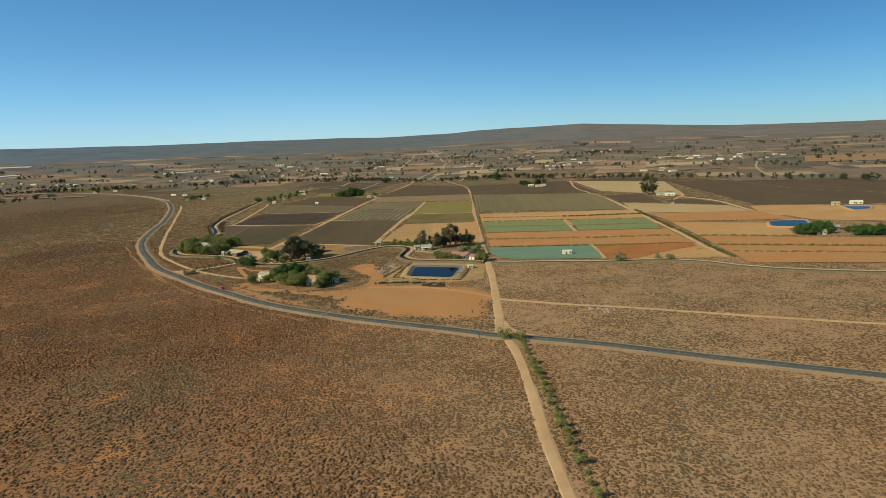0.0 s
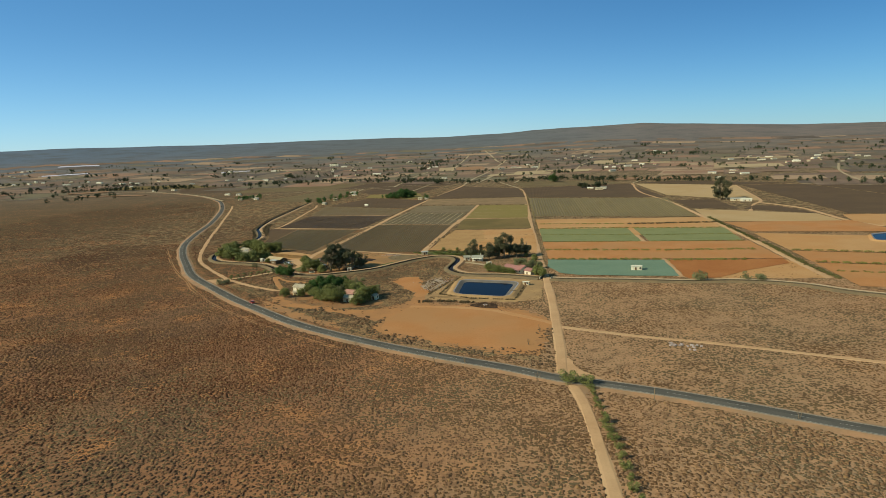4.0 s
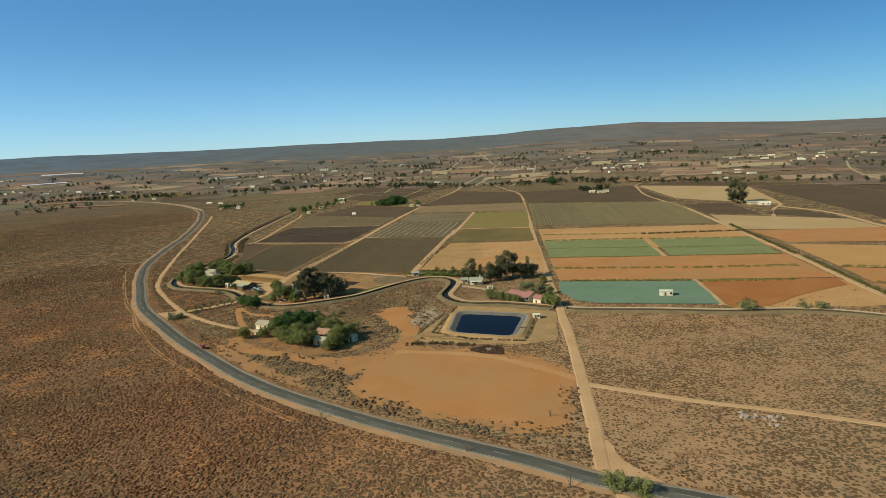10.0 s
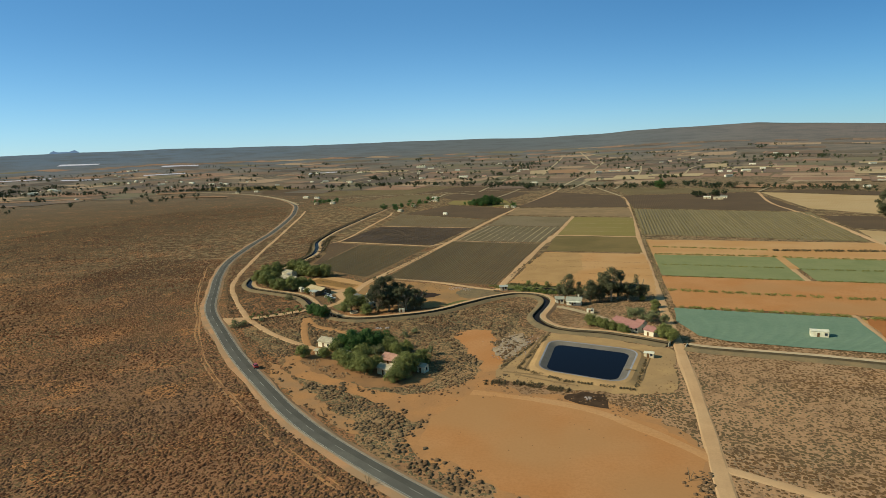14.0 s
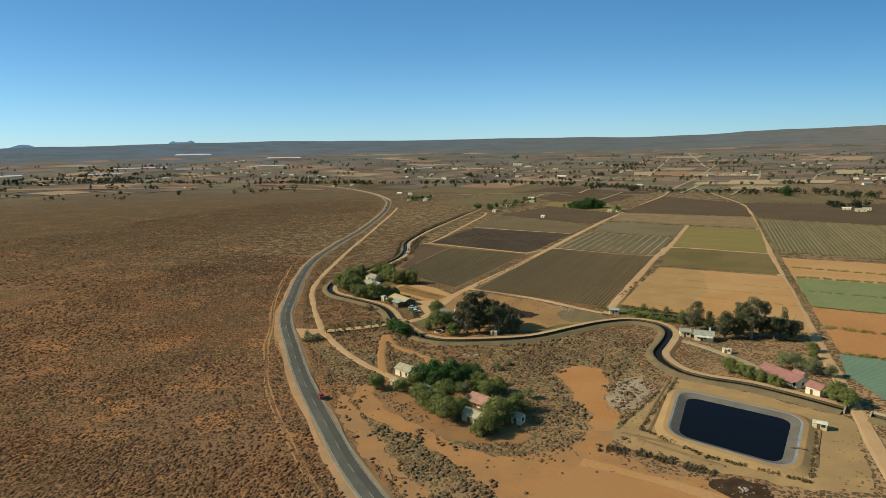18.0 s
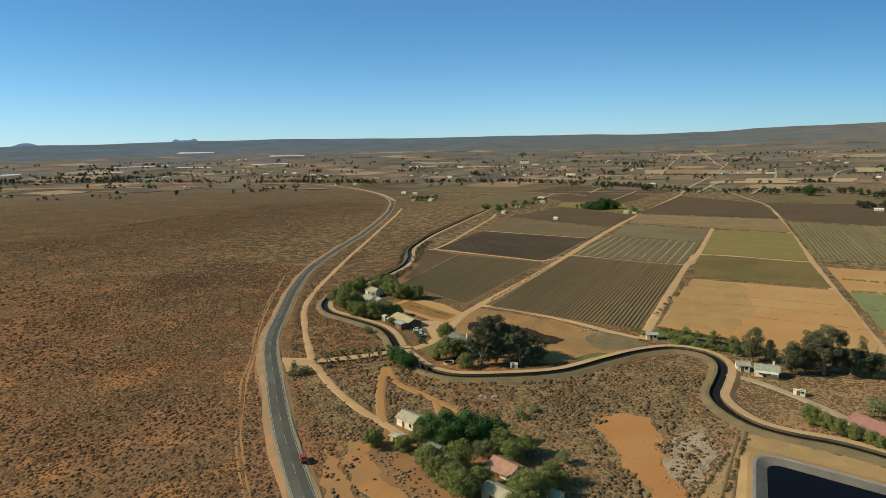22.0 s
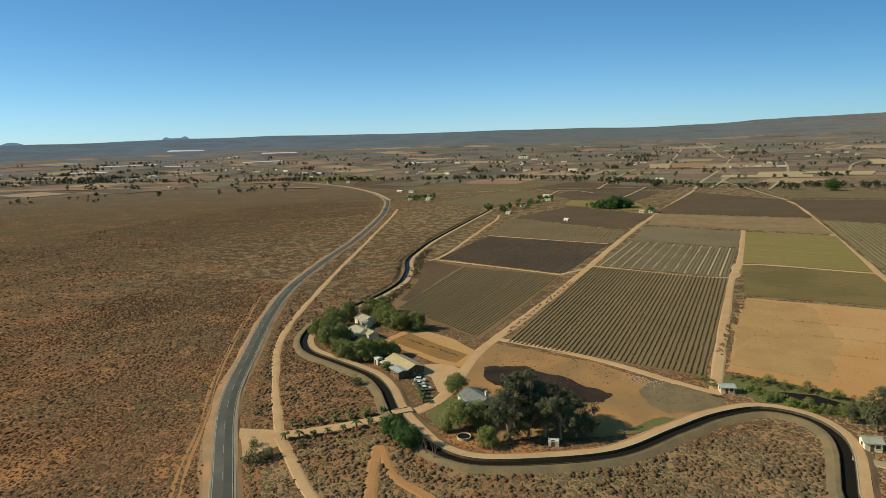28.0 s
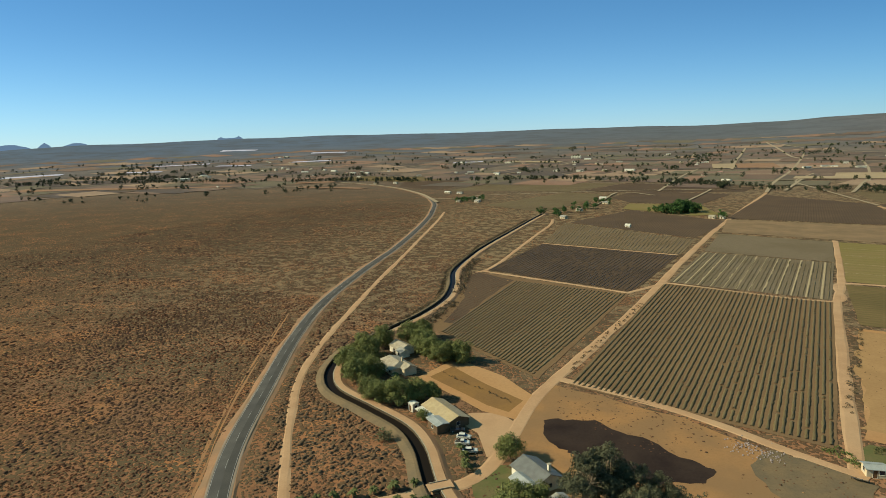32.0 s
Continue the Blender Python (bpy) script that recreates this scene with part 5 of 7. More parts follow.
def house(name, x, y, turn, w, d, h, rise, wall, roof, label, hip=0.0, wins=2, chimney=False, stoep=None, annex=None, over=0.4, category="house", group=""):
    """A small house: walls, roof, doors and windows, and where it has them a chimney, a porch roof and a lower wing."""
    root = tagged(new(name), label, category, group)
    root.matrix_world = pose(x, y, terr(x, y), 0, 0, turn)
    gable_walls(root, w, d, h, rise, M[wall], bool(hip))
    gable_roof(root, w, d, h, rise, over, M[roof], hip)
    if wins:
        opening(root, "door", -w * 0.08, -d / 2, 0.02, 0.95, 2.0, 0)
        for i in range(wins):
            px = -w / 2 + w * (i + 0.5) / wins + (0.6 if wins > 1 else w * 0.25)
            if abs(px + w * 0.08) > 1.1 and abs(px) < w / 2 - 0.7:
                opening(root, "window", px, -d / 2, 0.95, 1.1, 1.1, 0)
            if abs(px) < w / 2 - 0.7:
                opening(root, "window", px, d / 2, 0.95, 1.1, 1.1, 2)
        opening(root, "window", w / 2, 0, 0.95, 1.0, 1.1, 1)
        opening(root, "window", -w / 2, 0, 0.95, 1.0, 1.1, 3)
    if chimney:
        ch = box("chimney", (0.7, 0.7, rise + 1.1), (w * 0.28, d * 0.2, h), M[wall], root)
        box("cap", (0.9, 0.9, 0.12), (w * 0.28, d * 0.2, h + rise + 1.1), M["concrete"], ch)
    if stoep:
        side, depth, mat = stoep
        y0, y1 = (-d / 2 - depth, -d / 2) if side == 0 else (d / 2, d / 2 + depth)
        bm = bmesh.new()
        out, inn = (y0, y1) if side == 0 else (y1, y0)
        for z in (0.0, 0.1):
            vs = [bm.verts.new(p) for p in ((-w * 0.48, out, h - 0.55 + z), (w * 0.48, out, h - 0.55 + z), (w * 0.48, inn, h - 0.12 + z), (-w * 0.48, inn, h - 0.12 + z))]
            bm.faces.new(vs)
        porch = part("porch_roof", bm, M[mat], root)
        for i in range(4):
            box("post", (0.12, 0.12, h - 0.55), (-w * 0.46 + w * 0.92 * i / 3, out * 0.98, 0), M["timber"], porch)
    if annex:
        ax, ay, aw, ad, ah, ar, am = annex
        gable_walls(root, aw, ad, ah, ar, M[wall], False, (ax, ay))
        gable_roof(root, aw, ad, ah, ar, 0.3, M[am], 0, (ax, ay), "wing_roof")
        opening(root, "window", ax, ay - ad / 2, 0.9, 1.0, 1.0, 0)
    return root


house("house", -170.5, 538, -37, 12.5, 8.5, 2.5, 1.6, "wall_cream", "roof_beige", "beige-roofed farmhouse among green trees", 2.2, 3, True, (0, 2.2, "roof_beige"), (6.5, 2.0, 6.0, 5.0, 2.6, 1.1, "roof_beige"))
house("house", -176.5, 556.5, -33, 9.0, 6.5, 2.7, 1.4, "wall_white", "roof_beige", "small white house with a beige roof", 0, 2, False, None, (5.0, -2.5, 4.0, 4.0, 2.4, 0.9, "roof_grey"))
house("barn", -135.5, 504, -38, 16.0, 7.5, 2.4, 1.4, "wall_brown", "roof_yellow", "long barn with a faded straw-coloured roof", 0, 3, False, (0, 3.0, "roof_white"), (5.5, -5.6, 6.0, 3.8, 2.6, 0.35, "roof_blue"), category="barn")
house("shed", -147.3, 506, -30, 2.4, 2.4, 2.6, 0.3, "wall_white", "roof_white", "small white square shed beside the barn", 0, 1, over=0.15, category="shed")
house("house", -100, 478, -40, 11.0, 7.6, 2.7, 1.7, "wall_white", "roof_dark", "white house with a dark grey roof under gum trees", 0, 3, True, None, (2.5, -5.4, 6.5, 4.2, 2.7, 0.8, "roof_blue"))
house("shed", -91.5, 468, -40, 4.0, 3.5, 2.4, 0.5, "wall_cream", "roof_grey", "small pale-roofed shed under gum trees", 0, 1, category="shed")
house("cottage", -92.2, 400.2, -25, 7.2, 5.4, 2.7, 1.2, "wall_white", "roof_beige", "white cottage with a grey-beige sheet roof", 0, 2, False)
house("cottage", -58.5, 380.5, -28, 7.6, 4.8, 2.6, 1.0, "wall_white", "roof_pink", "white cottage with a faded reddish-pink roof", 0, 2, False, (0, 1.6, "roof_pink"))
house("cottage", -57.5, 368.5, -28, 7.0, 4.6, 2.5, 0.9, "wall_cream", "roof_beige", "weathered cottage with a dull beige roof half under trees", 0, 2)
house("hut", -44.6, 371, -20, 3.2, 3.0, 2.4, 0.8, "wall_white", "roof_grey", "tiny white hut with a grey roof", 0, 1, over=0.2, category="hut")
house("hut", -79.5, 385.5, -28, 5.0, 3.8, 2.3, 0.7, "wall_cream", "roof_dark", "dark-roofed hut beneath trees", 0, 1, category="hut")
house("hut", -92.0, 389.5, -20, 3.6, 2.8, 1.9, 0.4, "wall_cream", "roof_beige", "tumbledown shack beside the cottage", 0, 1, category="hut")
house("house", 38.5, 429.5, -52, 15.5, 5.8, 2.8, 1.3, "wall_white", "roof_red", "long white house with a red roof", 0, 5, False, (0, 1.8, "roof_red"), (3.0, 4.0, 4.0, 3.0, 2.9, 1.0, "roof_red"))
house("house", 46.5, 418.8, -48, 5.0, 4.8, 2.8, 1.2, "wall_white", "roof_red", "small white outbuilding with a red roof", 0, 2)
house("house", 16.5, 473.5, -8, 7.6, 5.6, 2.6, 1.3, "wall_white", "roof_green", "white farmhouse with a pale green roof", 0, 3, True, (0, 1.8, "roof_white"))
house("shed", 9.0, 476.5, 5, 4.2, 3.6, 2.6, 0.9, "wall_white", "roof_green", "small white outhouse with a green roof", 0, 1, category="shed")
house("shed", -22.5, 508, 8, 4.4, 3.4, 2.3, 0.5, "wall_cream", "roof_blue", "small tin pump shed with a blue-grey roof", 0, 1, category="shed")
house("pump_house", 40.5, 390.5, -18, 3.6, 2.2, 1.9, 0.15, "wall_cream", "roof_white", "low pale pump house beside the farm dam", 0, 1, over=0.15, category="shed")
house("field_hut", 112.5, 419, -13, 6.4, 3.4, 2.6, 0.35, "wall_white", "roof_white", "white prefab hut standing in the netted field", 0, 2, over=0.15, category="hut")


# ---- yard things ----
M["car_white"] = two_tone("white_car_paint", (0.72, 0.72, 0.70), (0.66, 0.66, 0.64), 0.8, 0.3, "object", 0.0, 0.01, 6, 0.5)
M["car_red"] = two_tone("red_car_paint", (0.35, 0.03, 0.025), (0.30, 0.03, 0.025), 0.8, 0.3, "object", 0.0, 0.01, 6, 0.5)
M["car_dark"] = two_tone("dark_car_paint", (0.03, 0.035, 0.045), (0.04, 0.045, 0.055), 0.8, 0.3, "object", 0.0, 0.01, 6, 0.5)
M["rubber"] = two_tone("tyre_rubber", (0.02, 0.02, 0.02), (0.03, 0.03, 0.03), 3.0, 0.8, "object", fine=9)


def car(x, y, turn, paint, label, pickup=False, z=0.0):
    """A car: a body with raised sills and bonnet, a cabin with glass, wheels and lamps."""
    root = tagged(new("pickup_truck" if pickup else "car"), label, "pickup" if pickup else "car")
    root.matrix_world = pose(x, y, z, 0, 0, turn)
    bm = bmesh.new()
    side = [(-2.1, 0.35), (2.1, 0.35), (2.15, 0.75), (1.95, 0.92), (0.95, 1.0), (-2.1, 1.0)]
    a = [bm.verts.new((px, -0.85, pz)) for px, pz in side]
    b = [bm.verts.new((px, 0.85, pz)) for px, pz in side]
    bm.faces.new(a)
    bm.faces.new(b[::-1])
    for i in range(len(side)):
        j = (i + 1) % len(side)
        bm.faces.new((a[j], a[i], b[i], b[j]))
    bmesh.ops.bevel(bm, geom=bm.edges[:], offset=0.06, segments=1, affect="EDGES")
    body = part("body", bm, paint, root)
    x0, x1, x2, x3 = (-0.55, -0.45, 0.45, 0.95) if pickup else (-1.75, -1.3, 0.35, 0.95)
    bm = bmesh.new()
    lo = [bm.verts.new(p) for p in ((x0, -0.78, 0.98), (x3, -0.78, 0.98), (x3, 0.78, 0.98), (x0, 0.78, 0.98))]
    hi = [bm.verts.new(p) for p in ((x1, -0.62, 1.5), (x2, -0.62, 1.5), (x2, 0.62, 1.5), (x1, 0.62, 1.5))]
    for i in range(4):
        j = (i + 1) % 4
        bm.faces.new((lo[i], lo[j], hi[j], hi[i]))
    part("glasshouse", bm, M["glass"], root, "dark tinted windows")
    bm = bmesh.new()
    box_bm(bm, x1 - 0.03, -0.64, 1.49, x2 + 0.03, 0.64, 1.55)
    part("cabin_roof", bm, paint, root)
    if pickup:
        bm = bmesh.new()
        box_bm(bm, -2.0, -0.72, 1.0, -0.65, 0.72, 1.03)
        part("load_bed", bm, M["dark_metal"], body)
    for wx in (-1.35, 1.35):
        for wy in (-0.8, 0.8):
            v, f = [], []
            limb(v, f, Vector((wx, wy - 0.1, 0.33)), Vector((wx, wy + 0.1, 0.33)), 0.33, 0.33, 14)
            f += [tuple(range(14))[::-1], tuple(range(14, 28))]
            wheel = mesh_ob("wheel", v, f, M["rubber"], root)
            v, f = [], []
            limb(v, f, Vector((wx, wy - 0.12, 0.33)), Vector((wx, wy + 0.12, 0.33)), 0.19, 0.19, 10)
            f += [tuple(range(10))[::-1], tuple(range(10, 20))]
            mesh_ob("rim", v, f, M["frame"], wheel)
    for sy in (-0.6, 0.6):
        bm = bmesh.new()
        box_bm(bm, 2.08, sy - 0.18, 0.62, 2.18, sy + 0.18, 0.78)
        part("headlight", bm, M["frame"], body)
    return root


car(-128.5, 496.5, 20, M["car_dark"], "dark pickup truck parked beside the barn", True, 0.06)
car(-124.3, 489.5, 15, M["car_white"], "white pickup truck parked in the gravel yard", True, 0.06)
car(-120.6, 485.8, 25, M["car_white"], "white car parked in the gravel yard", False, 0.06)
car(-125.2, 493.0, 10, M["car_white"], "white car parked by the barn", False, 0.06)
car(-385.5, 1063, 110, M["car_dark"], "dark car driving along the tarred road", False, 0.45 + terr(-385, 1063))
car(-112.2, 371.5, 128, M["car_red"], "small red car driving along the tarred road", False, 0.45)


def drum(name, x, y, r, h, wall, top, label, category="tank", inner=True):
    root = tagged(new(name), label, category)
    root.matrix_world = pose(x, y, 0)
    v, f = [], []
    n = 28
    for rr, z in ((r, -0.1), (r, h), (r - 0.18, h), (r - 0.18, h - 0.35 if inner else h)):
        v += [Vector((rr * math.cos(2 * math.pi * i / n), rr * math.sin(2 * math.pi * i / n), z)) for i in range(n)]
    for s in range(3):
        f += [(s * n + i, s * n + (i + 1) % n, (s + 1) * n + (i + 1) % n, (s + 1) * n + i) for i in range(n)]
    mesh_ob("wall", v, f, wall, root)
    v = [Vector(((r - 0.17) * math.cos(2 * math.pi * i / n), (r - 0.17) * math.sin(2 * math.pi * i / n), h - 0.3)) for i in range(n)]
    mesh_ob("water" if inner else "lid", v, [tuple(range(n))], top, root)
    return root


drum("water_tank", -98.0, 455.5, 2.1, 0.7, M["concrete"], M["canal_water"], "round open concrete water tank beside the canal")
house("caravan", -72.5, 457.5, 10, 2.8, 1.7, 1.5, 0.3, "wall_white", "roof_white", "small white caravan parked beneath gum trees", 0, 1, over=0.05, category="caravan")
house("shed", 23.5, 456.5, -15, 3.4, 1.6, 1.7, 0.15, "wall_white", "roof_white", "low white-walled store beside the drive", 0, 1, over=0.1, category="shed")
M["panel"] = two_tone("dark_blue_panel", (0.05, 0.09, 0.16), (0.07, 0.12, 0.20), 1.0, 0.3, "object", 0.0, 0.01, 6, 0.5)
for i in range(3):
    p = tagged(new("solar_panel"), "tilted blue solar panel on a steel stand", "solar panel", "solar panels by the pump shed")
    p.matrix_world = pose(-27.6 + 1.3 * i, 503.4 - 0.3 * i, 0, 0, 0, -12)
    bm = bmesh.new()
    box_bm(bm, -0.55, -0.9, 0, 0.55, 0.9, 0.05, Matrix.Translation((0, 0, 0.75)) @ Matrix.Rotation(radians(-28), 4, "X"))
    part("panel", bm, M["panel"], p)
    for sx in (-0.45, 0.45):
        box("leg", (0.07, 0.07, 0.75), (sx, 0.3, 0), M["dark_metal"], p)
jetty = tagged(new("pump_raft"), "dark pump pipe stand at the dam edge", "jetty")
jetty.matrix_world = pose(31.0, 373.2, 0.9, 0, 0, -8)
box("deck", (3.4, 0.8, 0.12), (0, 0, 0.35), M["timber"], jetty)
for sx in (-1.4, 1.4):
    box("post", (0.12, 0.12, 1.0), (sx, 0.3, -0.6), M["dark_metal"], jetty)


def pole(x, y, h, label, arms=False):
    root = tagged(new("wooden_pole"), label, "pole", "poles along the road")
    root.matrix_world = pose(x, y, 0, rng.uniform(-2, 2), rng.uniform(-2, 2), rng.uniform(0, 180))
    v, f = [], []
    limb(v, f, Vector((0, 0, -0.3)), Vector((0, 0, h)), 0.13, 0.09, 8)
    f.append(tuple(range(8, 16)))
    mesh_ob("shaft", v, f, M["timber"], root)
    if arms:
        box("crossarm", (1.6, 0.1, 0.12), (0, 0.1, h - 0.4), M["timber"], root)


def dead_tree(x, y, h, seed, label="bare dead tree with thin forked branches"):
    r = random.Random(seed)
    root = tagged(new("dead_tree"), label, "dead tree")
    root.matrix_world = pose(x, y, 0)
    v, f = [], []
    for i in range(3):
        a = r.uniform(0, 6.28)
        top = Vector((math.cos(a) * h * 0.28, math.sin(a) * h * 0.28, h * r.uniform(0.75, 1.0)))
        limb(v, f, Vector((0, 0, -0.2)), top * 0.5, 0.10, 0.07, 6)
        limb(v, f, top * 0.5, top, 0.07, 0.03, 6)
        for _ in range(4):
            s = top * r.uniform(0.45, 0.95)
            limb(v, f, s, s + Vector((r.uniform(-1, 1), r.uniform(-1, 1), r.uniform(0.3, 1))) * h * 0.18, 0.035, 0.012, 4)
    mesh_ob("trunk", v, f, M["bark"], root)


pole(59, 224.5, 4.6, "plain brown wooden pole beside the road")
for i, (x, y) in enumerate(((26, 243.5), (94, 208), (-1, 279.5), (-9, 263.5), (-43, 290.5), (26, 259), (54, 247.5), (81, 230), (2, 263.5), (-69, 330.5))):
    dead_tree(x, y, 3.6, 200 + i, "leafless spindly shrub beside the road")
for i, (x, y, h) in enumerate(((-105, 443.5, 6.5), (-102.5, 441.5, 6.0), (-107, 445, 5.0), (-64, 352, 3.0), (35, 300, 3.2), (28, 283, 3.0))):
    dead_tree(x, y, h, 230 + i)

# ---- stones, rubble and litter ----
M["stone_pale"] = two_tone("pale_stones", (0.40, 0.35, 0.38), (0.29, 0.24, 0.25), 0.8, 0.9, fine=5)
M["stone_brown"] = two_tone("brown_stones", (0.24, 0.16, 0.11), (0.30, 0.21, 0.14), 0.8, 0.9, fine=5)


def stones(name, spots, material, label, seed, size=(0.25, 0.8), flat=0.6):
    """Loose angular stones strewn round spots of (x, y, radius, count)."""
    r = random.Random(seed)
    v, f = [], []
    for cx, cy, rad, n in spots:
        for _ in range(n):
            x, y = cx + r.gauss(0, rad * 0.5), cy + r.gauss(0, rad * 0.5)
            s = r.uniform(*size)
            k = len(v)
            z = 0.2 + terr(x, y)
            a = r.uniform(0, 6.28)
            for i in range(5):
                t = a + 2 * math.pi * i / 5
                v.append((x + math.cos(t) * s * r.uniform(0.7, 1), y + math.sin(t) * s * r.uniform(0.7, 1), z - 0.25))
            for i in range(5):
                t = a + 2 * math.pi * i / 5
                v.append((x + math.cos(t) * s * r.uniform(0.5, 0.8), y + math.sin(t) * s * r.uniform(0.5, 0.8), z + s * flat * r.uniform(0.6, 1)))
            f += [(k + i, k + (i + 1) % 5, k + 5 + (i + 1) % 5, k + 5 + i) for i in range(5)] + [tuple(k + 5 + i for i in range(5))]
    return tagged(mesh_ob(name, v, f, material), label, "stones", kind="stuff")


stones("rubble", [(83, 276, 1.6, 14), (90, 273, 4, 22), (-77, 427, 1.4, 8), (-73, 428, 1, 5)], M["stone_pale"], "scattered pale rubble on dry ground", 5)
stones("rubble", [(-13, 399, 9, 90), (-10, 410, 9, 80), (-15, 389, 6, 30)], M["stone_pale"], "pale broken stone spread over waste ground", 6, (0.12, 0.34))
stones("rubble", [(-64, 415, 2.5, 40), (-81, 416, 2.0, 26), (-97, 411, 2.0, 24), (-84, 372, 4, 30), (-76, 366, 4, 26), (-92, 378, 4, 26)], M["stone_brown"], "heap of brown rubble and dry litter", 7, (0.2, 0.6))
stones("rubble", [(-51, 513, 4.5, 70), (-45, 510, 4, 50)], M["stone_pale"], "strewn pale rubble beside the vineyard", 9, (0.12, 0.38), 0.4)
stones("rubble", [(14.5, 348.5, 0.9, 14)], M["stone_pale"], "small pale ash heap", 8, (0.2, 0.5))

# ---- dry scrub ----
k = Mat("dry_karoo_scrub", 0.9, 0, 0.0)
isl = k.random(True)
c = k.mix(k.ramp(isl, 0.0, 0.75), (0.106, 0.052, 0.034), (0.185, 0.094, 0.057))
c = k.mix(k.ramp(k.noise(k.coords(), 0.018, 3), 0.42, 0.60, 0, 0.75), c, (0.128, 0.084, 0.064))
where = k.n.new("ShaderNodeSeparateXYZ")
k.l.new(k.coords(), where.inputs[0])
# cushions' colour painted darker northwards, as the plain recedes
c = k.mix(k.ramp(where.outputs[1], 340, 700, 0, 0.6), c, (0.098, 0.063, 0.052))
c = k.mix(k.ramp(where.outputs[0], -80, 35, 0, 0.65), c, (0.215, 0.135, 0.086))
c = k.mix(k.ramp(isl, 0.86, 0.97), c, (0.27, 0.165, 0.09))
k.porous(0.5)
M["shrub"] = k.done(c)


k = Mat("pale_eastern_scrub", 0.9, 0, 0.0)
isl = k.random(True)
c = k.mix(k.ramp(isl, 0.0, 0.75), (0.270, 0.168, 0.118), (0.370, 0.236, 0.162))
c = k.mix(k.ramp(k.noise(k.coords(), 0.018, 3), 0.46, 0.64, 0, 0.8), c, (0.235, 0.180, 0.136))
k.porous(0.75)
M["shrub_pale"] = k.done(c)


k = Mat("grey_green_middle_scrub", 0.9, 0, 0.0)
isl = k.random(True)
c = k.mix(k.ramp(isl, 0.0, 0.75), (0.102, 0.064, 0.045), (0.180, 0.112, 0.073))
c = k.mix(k.ramp(k.noise(k.coords(), 0.05, 3), 0.42, 0.60, 0, 0.7), c, (0.125, 0.098, 0.074))
k.porous(0.45)
M["shrub_grey"] = k.done(c)


def far_z(x, y):
    r = math.hypot(x, y - 200)
    z = terr(x, y)
    if r > 1300:
        z += min(1, (r - 1300) / 1500) * (noise.noise((x / 420, y / 420, 3.1)) * 5 + noise.noise((x / 130, y / 130, 7.7)) * 1.5)
    return z


def in_poly(px, py, poly):
    inside = np.zeros(len(px), bool)
    for i, (x0, y0) in enumerate(poly):
        x1, y1 = poly[i - 1]
        hit = ((y0 > py) != (y1 > py)) & (px < (x1 - x0) * (py - y0) / ((y1 - y0) or 1e-9) + x0)
        inside ^= hit
    return inside


def near_line(px, py, pts):
    best = np.full(len(px), 1e9)
    for (x0, y0), (x1, y1) in zip(pts[:-1], pts[1:]):
        dx, dy = x1 - x0, y1 - y0
        t = np.clip(((px - x0) * dx + (py - y0) * dy) / (dx * dx + dy * dy), 0, 1)
        best = np.minimum(best, np.hypot(px - x0 - t * dx, py - y0 - t * dy))
    return best


def value_noise(x, y, cell, seed):
    g = np.random.RandomState(seed).rand(128, 128)
    u, v = x / cell + 50, y / cell + 50
    i, j = np.floor(u).astype(int), np.floor(v).astype(int)
    fu, fv = u - i, v - j
    fu, fv = fu * fu * (3 - 2 * fu), fv * fv * (3 - 2 * fv)
    q = lambda a, b: g[a % 128, b % 128]
    return (q(i, j) * (1 - fu) + q(i + 1, j) * fu) * (1 - fv) + (q(i, j + 1) * (1 - fu) + q(i + 1, j + 1) * fu) * fv


